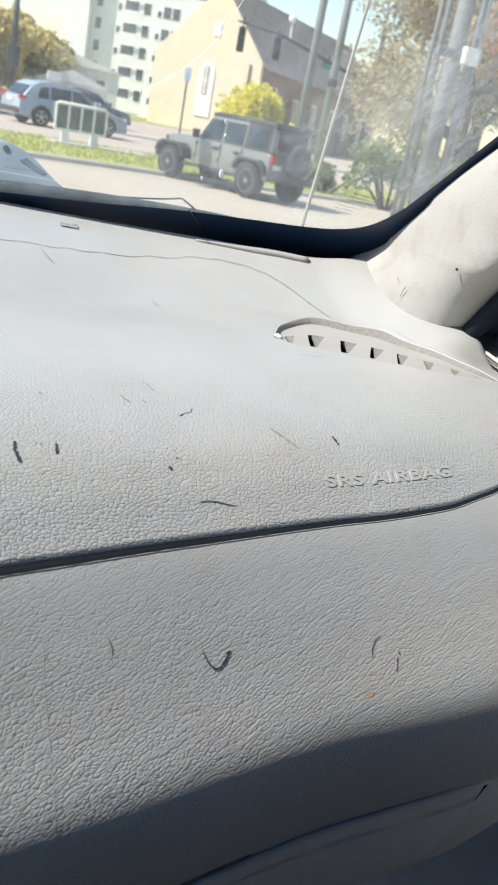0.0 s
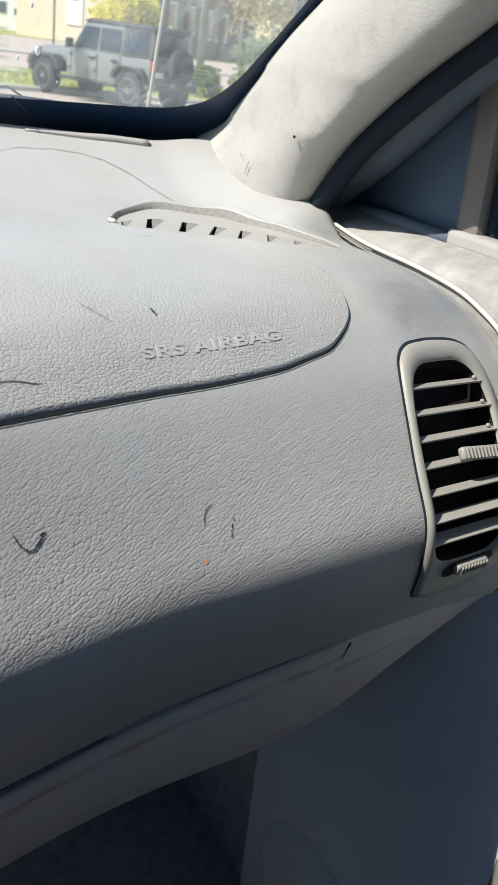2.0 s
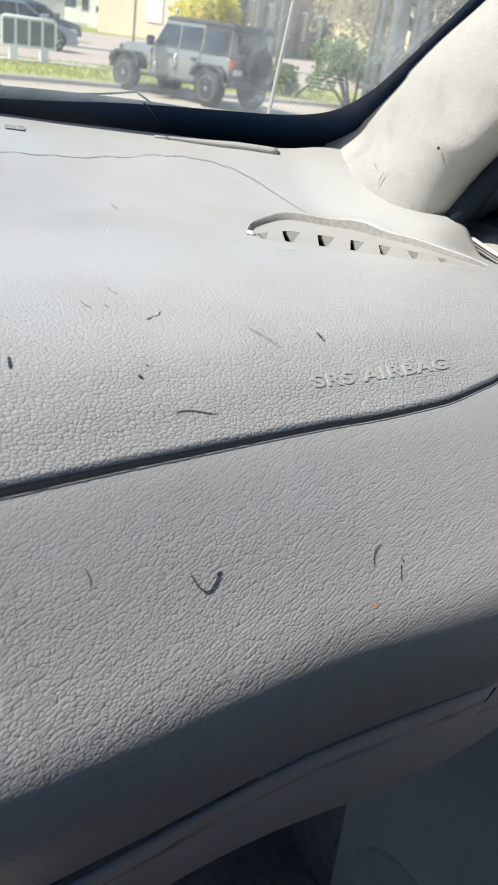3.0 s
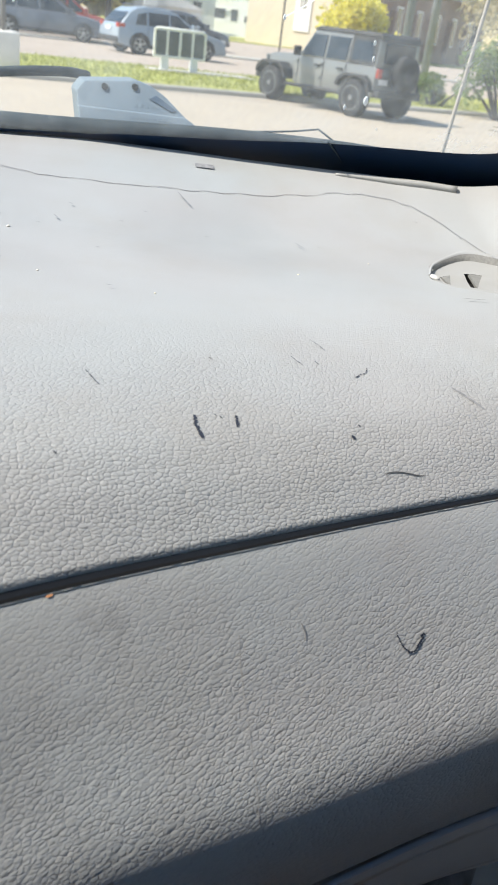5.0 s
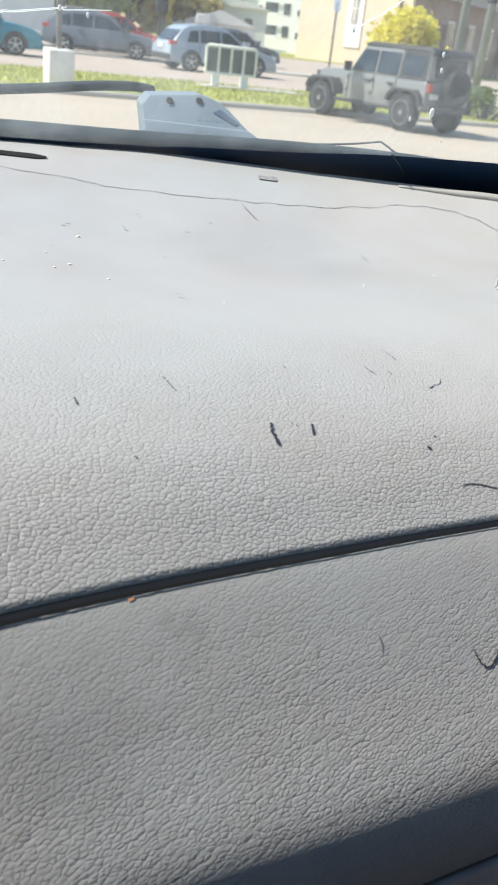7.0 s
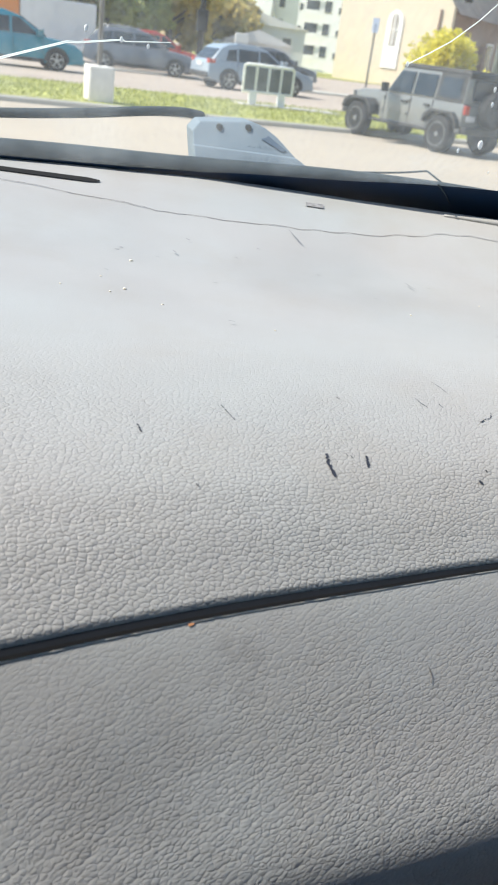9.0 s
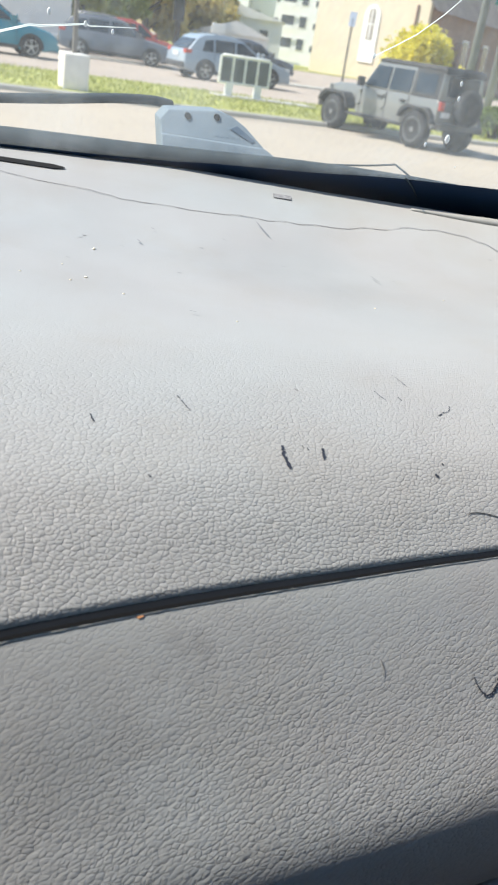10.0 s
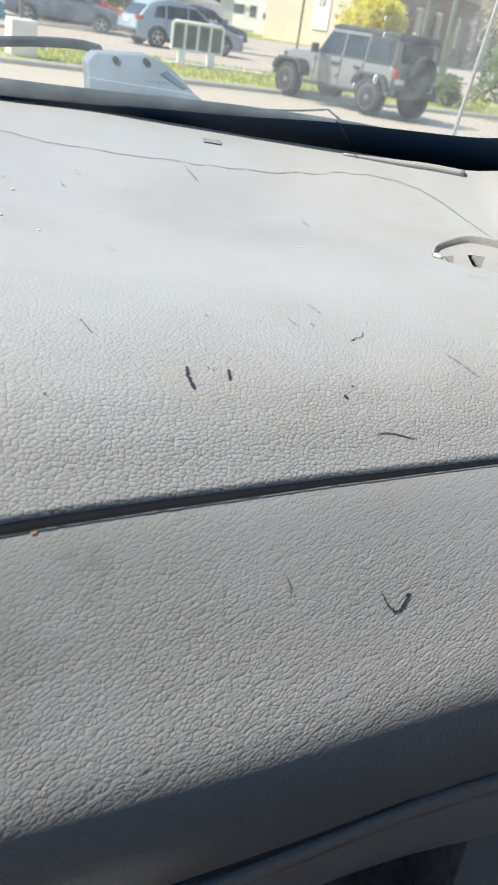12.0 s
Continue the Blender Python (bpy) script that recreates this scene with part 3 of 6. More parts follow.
dashboard = thing("dashboard", "grey grained vinyl car dashboard with scuffs, slightly dirty", "dashboard")


def dash_sheet(a, b):
    x = lerp(-0.62, X_END, a)
    edge = max(0.0, (x - (X_END - 0.012)) / 0.012)
    return dash(x, b, -0.007 * edge * edge)


def inside(px, py, loop):
    """Whether a point lies inside a closed loop of points."""
    hit = False
    n = len(loop)
    for i in range(n):
        (x0, y0), (x1, y1) = loop[i], loop[(i + 1) % n]
        if (y0 > py) != (y1 > py) and px < (x1 - x0) * (py - y0) / (y1 - y0) + x0:
            hit = not hit
    return hit


def cut(bm, loop, axes, keep):
    """Takes out the faces whose middle lies inside the loop, seen along the third axis."""
    i, j = axes
    lo, hi = [min(p[k] for p in loop) for k in (0, 1)], [max(p[k] for p in loop) for k in (0, 1)]
    gone = []
    for f in bm.faces:
        c = f.calc_center_median()
        if keep(c) and lo[0] < c[i] < hi[0] and lo[1] < c[j] < hi[1] and inside(c[i], c[j], loop):
            gone.append(f)
    bmesh.ops.delete(bm, geom=gone, context="FACES")


DV_FAR = smoothline([(0.372, 0.668, 0), (0.400, 0.710, 0), (0.4453, 0.7415, 0), (0.479, 0.730, 0), (0.505, 0.710, 0), (0.519, 0.688, 0), (0.5285, 0.660, 0),
                     (0.535, 0.625, 0), (0.5375, 0.590, 0), (0.528, 0.548, 0)], 72)
DV_NEAR = smoothline([(0.370, 0.660, 0), (0.3756, 0.6382, 0), (0.3928, 0.6275, 0), (0.4147, 0.611, 0), (0.4343, 0.597, 0), (0.4536, 0.582, 0), (0.4752, 0.569, 0),
                      (0.4935, 0.557, 0), (0.5117, 0.548, 0), (0.525, 0.543, 0)], 72)
VENT_TOP = [tuple(a + (a - b).normalized() * 0.0028)[:2] for a, b in zip(DV_FAR, DV_NEAR)] + [tuple(b + (b - a).normalized() * 0.001)[:2] for a, b in zip(DV_FAR[::-1], DV_NEAR[::-1])]
bm = lay(grid(bmesh.new(), dash_sheet, 320, 400, True), 320, 400, lambda a, b: (lerp(-0.62, X_END, a), -OUT_S[round(b * 400)]))
cut(bm, VENT_TOP, (0, 1), lambda c: c.z > 1.24)
body = part("body", bm, "face", dashboard, "grained grey vinyl shell", True)
# end cap of the shell
bm = bmesh.new()
ring = [dash(X_END, j / 60, -0.007) for j in range(61)]
vs = [bm.verts.new(p) for p in ring] + [bm.verts.new((X_END, 0.85, 1.05))]
bm.faces.new(vs)
part("end_cap", bm, "hard", dashboard)


# airbag cover: a pad set on the dashboard, with a dark gap under its lower edge
def gap_low(x):
    """Lower edge of the gap, as an outline y."""
    return curve(x, (-0.62, -0.20, -0.036, 0.003, 0.058, 0.115, 0.18, 0.25, 0.304, 0.37, 0.404, 0.418, 0.433, 0.447, 0.454, 0.460, 0.463),
                 (0.3480, 0.3640, 0.3720, 0.3745, 0.3772, 0.3790, 0.3803, 0.3799, 0.3800, 0.3830, 0.3883, 0.391, 0.3984, 0.4098, 0.427, 0.452, 0.482))


def gap_wide(x):
    return curve(x, (-0.62, 0.05, 0.25, 0.42, 0.463), (0.0030, 0.0026, 0.0017, 0.0012, 0.0009))


def pad_low(x):
    return v_out(gap_low(x) + gap_wide(x))


CRACK = [(-0.62, 0.90), (-0.30, 0.895), (-0.10, 0.885), (0.0227, 0.8686), (0.064, 0.8587), (0.101, 0.8549), (0.1605, 0.8517), (0.2105, 0.849),
         (0.268, 0.8479), (0.326, 0.847), (0.365, 0.847), (0.412, 0.832), (0.440, 0.803), (0.462, 0.762), (0.474, 0.728)]


def pad_top(x):
    return v_of(x, table(x, [p[0] for p in CRACK], [p[1] for p in CRACK]))


PAD_END = 0.463
PAD_H = 0.0023
V_FLAT, V_FULL = v_out(0.61), v_out(0.52)


def pad_x(a):
    return -0.62 + (PAD_END + 0.62) * (1 - (1 - a) ** 1.8)


PAD_COL = {}


def pad_sheet(a, b):
    x = pad_x(a)
    if x not in PAD_COL:
        PAD_COL[x] = (pad_low(x), pad_top(x))
    lo, hi = PAD_COL[x]
    v = lerp(lo, hi, b)
    dist = b * abs(lo - hi)
    h = PAD_H * min(1.0, dist / 0.005) ** 0.5 * min(1.0, (PAD_END + 0.0002 - x) / 0.004) ** 0.5
    fade = lerp(0.10, 1.0, ease((v - V_FLAT) / (V_FULL - V_FLAT)))
    return dash(x, v, h * fade + 0.0001)


bm = grid(bmesh.new(), lambda a, b: pad_sheet(a, b ** 1.6), 190, 120)
lay(bm, 190, 120, lambda a, b: (pad_x(a), -table(lerp(*PAD_COL[pad_x(a)], b ** 1.6) * 400, range(401), OUT_S)))
cut(bm, VENT_TOP, (0, 1), lambda c: c.z > 1.24)
pad = part("airbag_cover", bm, "vinyl", dashboard, "smooth-edged grained vinyl airbag cover", True)
# the gap's shade, put in as a dark sheet with a black foot
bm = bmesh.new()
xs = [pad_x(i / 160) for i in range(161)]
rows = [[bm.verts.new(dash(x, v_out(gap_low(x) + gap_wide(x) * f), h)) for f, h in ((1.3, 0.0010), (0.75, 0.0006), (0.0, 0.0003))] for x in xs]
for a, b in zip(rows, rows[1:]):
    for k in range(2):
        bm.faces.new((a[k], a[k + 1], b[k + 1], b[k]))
part("gap", bm, "gapshade", dashboard, "dark sheet coloured as the shade under the airbag cover", True)
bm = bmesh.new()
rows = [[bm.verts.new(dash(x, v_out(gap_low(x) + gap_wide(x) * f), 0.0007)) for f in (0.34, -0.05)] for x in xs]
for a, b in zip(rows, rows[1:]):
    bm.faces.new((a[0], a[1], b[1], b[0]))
part("crevice", bm, "void", dashboard, "black strip coloured as the deepest shade of the gap", True)
# lip below the gap, slightly ragged; the lit edge is in its pale colour
bm = bmesh.new()
fine_xs = [pad_x(i / 400) for i in range(401)]
tube(bm, [dash(x, v_out(gap_low(x) - 0.0003), 0.00004 + 0.00012 * noise.noise((x * 180, 0, 0))) for x in fine_xs],
     [0.00050 + 0.00016 * noise.noise((x * 400, 5, 0)) for x in fine_xs], 8)
part("lip", bm, "edge", dashboard, "worn lip under the gap, coloured pale as a lit edge", True)


# embossed words on the airbag cover
def emboss(body_text, x0, y0, wide, high, slope):
    cu = bpy.data.curves.new("words", "FONT")
    cu.body, cu.size, cu.extrude, cu.offset = body_text, 1.0, 0.06, 0.016
    cu.space_character = 1.15
    tmp = new("words", cu)
    dg = bpy.context.evaluated_depsgraph_get()
    me = bpy.data.meshes.new_from_object(tmp.evaluated_get(dg))
    bpy.data.objects.remove(tmp)
    b = bmesh.new()
    b.from_mesh(me)
    bmesh.ops.triangulate(b, faces=b.faces[:])
    for _ in range(3):
        bmesh.ops.subdivide_edges(b, edges=[e for e in b.edges if e.calc_length() > 0.16], cuts=1)
        bmesh.ops.triangulate(b, faces=b.faces[:])
    w = max(v.co.x for v in b.verts)
    hgt = max(v.co.y for v in b.verts)
    for v in b.verts:
        x = x0 + v.co.x / w * wide
        base = v_of(x, y0 + slope * (x - x0))
        vv = base - v.co.y / hgt * high / 0.95
        v.co = dash(x, vv, PAD_H + 0.0001 + (0.00052 if v.co.z > 0 else -0.0008))
    return b


part("lettering", emboss("SRS AIRBAG", 0.2838, 0.3965, 0.0985, 0.0150, 0.112), "letter", dashboard, "raised letters in the same grey vinyl")

# scuffs and marks: x, y of the ends on the top and cover; x, z on the face
def on_top(pts):
    return [(x, v_of(x, y)) for x, y in pts]


def on_face(pts):
    return [(x, v_face(z - dash_lift(x))) for x, z in pts]


SCUFFS = [
    ("mark", 0.0019, [(0.1045, 0.3985), (0.1043, 0.3935), (0.1050, 0.3890), (0.1058, 0.3862)]),
    ("mark", 0.0015, [(0.1253, 0.4005), (0.1250, 0.397), (0.1245, 0.3940)]),
    ("mark", 0.0009, [(0.0590, 0.4355), (0.0603, 0.4300), (0.0620, 0.4245), (0.0634, 0.4195)]),
    ("mark", 0.0010, [(0.0163, 0.4070), (0.0171, 0.4035), (0.0179, 0.4000)]),
    ("mark", 0.0008, [(0.1955, 0.4885), (0.1972, 0.4800), (0.1980, 0.4725)]),
    ("mark", 0.0008, [(0.1740, 0.4615), (0.1752, 0.4560), (0.1768, 0.4512)]),
    ("mark", 0.0007, [(0.1860, 0.4560), (0.1866, 0.4525)]),
    ("mark", 0.0010, [(0.2030, 0.4385), (0.2055, 0.4400), (0.2080, 0.4425)]),
    ("mark", 0.0009, [(0.2095, 0.4425), (0.2120, 0.4445), (0.2142, 0.4495)]),
    ("mark", 0.0013, [(0.1845, 0.3948), (0.1856, 0.3942)]),
    ("mark", 0.0008, [(0.1902, 0.4016), (0.1907, 0.4008)]),
    ("mark", 0.0005, [(0.1172, 0.3995), (0.1178, 0.3985)]),
    ("mark", 0.0005, [(0.1150, 0.4005), (0.1154, 0.3998)]),
    ("pen", 0.0006, [(0.1975, 0.3787), (0.2000, 0.3802), (0.2050, 0.3809), (0.2103, 0.3810), (0.2160, 0.3805), (0.2210, 0.3809)]),
    ("mark", 0.0012, [(0.3012, 0.4290), (0.3031, 0.4224)]),
    ("smear", 0.0016, [(0.2590, 0.4325), (0.2660, 0.4245), (0.2720, 0.4180)]),
    ("scuff", 0.0008, [(0.1258, 0.4560), (0.1270, 0.4530)]),
    ("mark", 0.0006, [(0.0390, 0.3724), (0.0400, 0.3714)]),
    ("scuff", 0.0010, [(0.3570, 0.5900), (0.3680, 0.5870), (0.3760, 0.5860)]),
    ("smear", 0.0010, [(0.2803, 0.7480), (0.2815, 0.7390), (0.2835, 0.7330)]),
    ("smear", 0.0010, [(0.1935, 0.8420), (0.1965, 0.8300), (0.2010, 0.8140)]),
    ("smear", 0.0010, [(0.0920, 0.5940), (0.0965, 0.5920)]),
    ("smear", 0.0012, [(0.0750, 0.7700), (0.0775, 0.7640)]),
    ("smear", 0.0010, [(0.0900, 0.8000), (0.0930, 0.7970)]),
]
for m_name, w, pts in SCUFFS:
    dense = [tuple(p)[:2] for p in smoothline([(x, y, 0) for x, y in pts], 6)]
    if m_name == "mark":
        part("scuff_mark", scribble(bmesh.new(), on_top(dense), w, PAD_H + 0.0005, len(dense) + int(1e5 * pts[0][0]), 0.0 if w > 0.0014 else 0.25), m_name, dashboard)
    else:
        part("scuff_mark", ribbon(bmesh.new(), on_top(dense), w, PAD_H + 0.0005), m_name, dashboard)
FACE_MARKS = [
    ("mark", 0.0009, [(0.1908, 1.1950), (0.1922, 1.1915), (0.1942, 1.1890), (0.1965, 1.1875)]),
    ("mark", 0.0012, [(0.1960, 1.1872), (0.1992, 1.1868), (0.2020, 1.1880)]),
    ("mark", 0.0014, [(0.2012, 1.1880), (0.2032, 1.1892), (0.2050, 1.1905)]),
    ("mark", 0.0010, [(0.2042, 1.1915), (0.2062, 1.1920)]),
    ("pen", 0.0006, [(0.2974, 1.1762), (0.2985, 1.1800), (0.3015, 1.1830), (0.3052, 1.1842)]),
    ("mark", 0.0007, [(0.3150, 1.1738), (0.3142, 1.1720)]),
    ("mark", 0.0007, [(0.3138, 1.1712), (0.3128, 1.1680)]),
    ("mark", 0.0007, [(0.3165, 1.1762), (0.3168, 1.1750)]),
    ("rust", 0.0020, [(0.2930, 1.1622), (0.2932, 1.1604)]),
    ("crumb", 0.0010, [(0.2931, 1.1616), (0.2933, 1.1608)]),
    ("scuff", 0.0005, [(0.1410, 1.2080), (0.1425, 1.2045), (0.1420, 1.2020)]),
    ("rust", 0.0012, [(0.0325, 1.2350), (0.0350, 1.2353)]),
]
for m_name, w, pts in FACE_MARKS:
    dense = [tuple(p)[:2] for p in smoothline([(x, y, 0) for x, y in pts], 8)]
    if m_name == "mark":
        part("scuff_mark", scribble(bmesh.new(), on_face(dense), w, 0.0005, int(1e5 * pts[0][0]), 0.18), m_name, dashboard)
    else:
        part("scuff_mark", ribbon(bmesh.new(), on_face(dense), w, 0.0004), m_name, dashboard)

# highlight along a groove in the face, drawn as a thin ribbon
for pts in ([(0.1110, 1.2100), (0.1105, 1.1973), (0.1127, 1.1661), (0.1135, 1.1480)],):
    dense = [tuple(p)[:2] for p in smoothline([(x, y, 0) for x, y in pts], 14)]
    part("fold_line", ribbon(bmesh.new(), on_face(dense), 0.00035, 0.0001), "hard", dashboard, "fine ribbon drawn as the highlight of a vinyl fold")

# crumbs and flecks lying on the top
rnd = random.Random(17)
for x, y, r in ((0.0374, 0.7365, 0.0014), (0.0273, 0.6559, 0.0012), (0.0163, 0.6453, 0.0008), (0.0513, 0.6254, 0.0008), (0.0115, 0.6846, 0.0007),
                (-0.0179, 0.6528, 0.0007), (0.1236, 0.587, 0.0007), (0.2263, 0.521, 0.0006), (0.2502, 0.6562, 0.0009), (0.33, 0.70, 0.0007)):
    fleck = thing("crumb", "tiny pale crumb lying on the dashboard top", "crumb", "crumbs on the dashboard", at=Matrix.Translation(dash(x, v_of(x, y), 0.0003 + r * 0.45)))
    bm = bmesh.new()
    bmesh.ops.create_icosphere(bm, subdivisions=2, radius=r)
    for v in bm.verts:
        v.co = Vector((v.co.x * 1.2, v.co.y * 0.9, v.co.z * 0.55)) * rnd.uniform(0.8, 1.1)
    part("fleck", bm, "crumb", fleck, "", True)
for x, y, w in ((0.030, 0.768, 0.0018), (0.026, 0.7625, 0.0016), (0.015, 0.705, 0.0014), (0.06, 0.755, 0.0016), (0.20, 0.755, 0.0016), (0.155, 0.80, 0.0014), (0.30, 0.745, 0.0014), (0.10, 0.70, 0.0016),
                (0.235, 0.70, 0.0014), (0.13, 0.775, 0.0018), (0.42, 0.80, 0.0016), (0.455, 0.77, 0.0014)):
    part("speck", scribble(bmesh.new(), [(x, v_of(x, y)), (x + 0.0025, v_of(x, y - 0.001))], w * 0.7, PAD_H * 0.1 + 0.0006, int(x * 1e4)), "smear", dashboard)
# the long crack along the foot of the raised lip under the windscreen
rnd = random.Random(5)
pts = CRACK[1:]
dense = [(p.x, p.y + rnd.uniform(-0.0022, 0.0022)) for p in smoothline([(x, y, 0) for x, y in pts], 46)]
deep = [p for p in dense if p[0] < 0.335]
part("crack", ribbon(bmesh.new(), on_top(deep), 0.0008, 0.0008), "scuff", dashboard, "long fine crack in the vinyl")
part("crack", ribbon(bmesh.new(), on_top(dense[len(deep) - 1:]), 0.0008, 0.0008), "smear", dashboard, "fainter end of the crack")


# ---- outer demister vent let into the top of the dashboard ----
demister = thing("demister_vent", "grey slotted plastic demister vent in the dashboard top", "air vent")
far, near = DV_FAR, DV_NEAR


def dtop(x, y, h):
    return dash(x, v_of(x, y), h)


def dv_pt(i, f, h):
    i = min(max(i, 0.0), 71.999)
    k = int(i)
    a, b = far[k].lerp(far[k + 1], i - k), near[k].lerp(near[k + 1], i - k)
    p = a.lerp(b, min(max(f, 0.0), 1.0))
    if f < 0 or f > 1:
        p = p + (b - a).normalized() * (f if f < 0 else f - 1) * 0.07
    return dtop(p.x, p.y, h)


def dv_band(prof):
    b = bmesh.new()
    rows = [[b.verts.new(dv_pt(i, f, h * (min(1.0, 0.2 + min(i, 72 - i) / 7) if h < 0 else 1.0))) for f, h in prof] for i in range(73)]
    for p, q in zip(rows, rows[1:]):
        for k in range(len(prof) - 1):
            b.faces.new((p[k], p[k + 1], q[k + 1], q[k]))
    return b


part("rim", dv_band([(-0.13, -0.0003), (-0.07, 0.0008), (0.0, 0.0011), (0.012, 0.0004)]), "vinyl", demister, "moulded rim", True)
part("back_wall", dv_band([(0.012, 0.0004), (0.04, -0.0006), (0.065, -0.0024), (0.075, -0.0036)]), "rearwall", demister, "low grained rear wall", True)
part("floor", dv_band([(0.075, -0.0036), (0.20, -0.0036), (0.42, -0.0030)]), "hard", demister, "", True)
part("slot", dv_band([(0.42, -0.0030), (0.44, -0.0110), (0.92, -0.0110), (0.94, -0.0010)]), "void", demister, "dark slot")
part("sill", dv_band([(0.93, -0.0012), (0.955, 0.0004), (1.00, 0.0009), (1.09, -0.0002)]), "hard", demister, "", True)


def fin_block(top, deep, name, m_name):
    bm = bmesh.new()
    va = [bm.verts.new(p) for p in top]
    vb = [bm.verts.new(p - Vector((0, 0, deep))) for p in top]
    n = len(top)
    bm.faces.new(va)
    bm.faces.new(vb[::-1])
    for q in range(n):
        bm.faces.new((va[q], vb[q], vb[(q + 1) % n], va[(q + 1) % n]))
    bmesh.ops.recalc_face_normals(bm, faces=bm.faces[:])
    part(name, bm, m_name, demister)


def fin_poly(pts, low=0.0):
    return [dv_pt(a, f, lerp(-0.0027, -0.0004, (f - 0.415) / 0.535) - low) for a, f in pts]


# the closed end with its arched first opening, then slanting fins with a grey web behind each opening
fin_block(fin_poly([(0.6, 0.95), (3.1, 0.95), (2.4, 0.78), (2.8, 0.58), (4.4, 0.415), (0.6, 0.415)]), 0.003, "fin", "hard")
fin_block(fin_poly([(3.0, 0.94), (2.4, 0.78), (2.8, 0.58), (4.4, 0.42), (7.3, 0.42), (5.8, 0.70), (4.6, 0.94)], 0.0003), 0.002, "web", "rearwall")
fin_block(fin_poly([(4.5, 0.95), (6.7, 0.95), (6.9, 0.70), (7.4, 0.415), (7.2, 0.415), (5.8, 0.70)]), 0.003, "fin", "hard")
for k in range(1, 8):
    u, w = 8 * k - 1.2, 8 * k + 6.8
    s = (1.5, 1.7, 1.6, 1.3, 1.0, 0.7, 0.5)[k - 1]
    end = w - 0.15 if k < 7 else w + 6
    fin_block(fin_poly([(u + s, 0.95), (end, 0.95), (end + 0.2, 0.70), (end + 0.5, 0.415), (u + s + 3.0, 0.415), (u + s + 1.1, 0.75)]), 0.003, "fin", "hard")
    fin_block(fin_poly([(u + 0.9 * s, 0.43), (u + s, 0.93), (u + s + 1.2, 0.75), (u + s + 3.1, 0.42)], 0.0003), 0.002, "web", "rearwall")
bm = bmesh.new()
bmesh.ops.create_icosphere(bm, subdivisions=2, radius=0.0042, matrix=Matrix.Translation(dtop(0.3720, 0.660, 0.0016)) @ Matrix.Diagonal((0.85, 1.6, 0.5, 1)))
part("clip", bm, "clip", demister, "pale moulded clip", True)


# ---- side air vent in the dashboard's face ----
side_vent = thing("side_air_vent", "grey plastic dashboard air vent with slanted slats and sliders", "air vent")


def fv(x, z, h):
    return dash(x, v_face(z), h)


def vent_side(z, k):
    """x of the vent's outline: k 0 its inner side, 1 its outer side."""
    zs = (1.075, 1.080, 1.087, 1.115, 1.136, 1.17, 1.2035, 1.225, 1.237, 1.243, 1.247, 1.2490, 1.2500)
    l = curve(z, zs, (0.490, 0.4820, 0.4785, 0.4740, 0.4715, 0.4705, 0.4710, 0.4715, 0.4733, 0.4772, 0.4830, 0.490, 0.505))
    r = curve(z, zs, (0.526, 0.540, 0.547, 0.557, 0.560, 0.562, 0.5605, 0.556, 0.5495, 0.5435, 0.5355, 0.526, 0.509))
    return lerp(l, r, k) + curve(z, (1.075, 1.10, 1.12, 1.165, 1.21, 1.24, 1.25), (-0.006, -0.010, -0.012, -0.010, -0.005, -0.001, 0.0))


Z0, Z1 = 1.075, 1.250
zz = [lerp(Z1, Z0, (1 - math.cos(math.pi * i / 72)) / 2) for i in range(73)]


def loop_pts(grow, h):
    cx, cz = 0.506, 1.162
    left = [(vent_side(z, 0), z) for z in zz]
    right = [(vent_side(z, 1), z) for z in zz[::-1]]
    out = []
    for x, z in left + right:
        z = 1.21 + (z - 1.21) * 0.86 if z > 1.21 else 1.11 + (z - 1.11) * 0.88 if z < 1.11 else z
        dx, dz = x - cx, z - cz
        out.append(fv(cx + dx * (1 + grow / 0.050), cz + dz * (1 + grow / 0.091), h))
    return out


def inner_pts(grow, h):
    """The inner opening, above the lower slider."""
    pts = []
    n = 48
    for i in range(n):
        a = 2 * math.pi * i / n
        c, s = math.cos(a), math.sin(a)
        ex, ez = math.copysign(abs(c) ** 0.45, c), math.copysign(abs(s) ** 0.45, s)
        z = 1.1750 + ez * (0.0580 + grow)
        mid = (vent_side(z, 0) + vent_side(z, 1)) / 2 - 0.001
        half = (vent_side(z, 1) - vent_side(z, 0)) / 2 - 0.0078
        x = mid + ex * (min(half, 0.0375) + grow)
        pts.append((x, z, h))
    return [fv(x, z, h) for x, z, h in pts]


def skin(bm, loops):
    rings = [[bm.verts.new(p) for p in lp] for lp in loops]
    n = len(rings[0])
    for a, b in zip(rings, rings[1:]):
        for k in range(n):
            bm.faces.new((a[k], a[(k + 1) % n], b[(k + 1) % n], b[k]))
    return rings


bm = bmesh.new()
skin(bm, [loop_pts(0.0012, 0.0006), loop_pts(0.0008, 0.0010), loop_pts(-0.001, 0.0012)])
bmesh.ops.recalc_face_normals(bm, faces=bm.faces[:])
part("gap", bm, "rubber", side_vent, "dark gap round the bezel", True)
# the shell is open behind the vent
bm = bmesh.new()
bm.from_mesh(body.data)
cut(bm, [(p.x, p.z) for p in loop_pts(-0.0042, 0.0)], (0, 2), lambda c: c.y < 0.45)
bm.to_mesh(body.data)
bm.free()
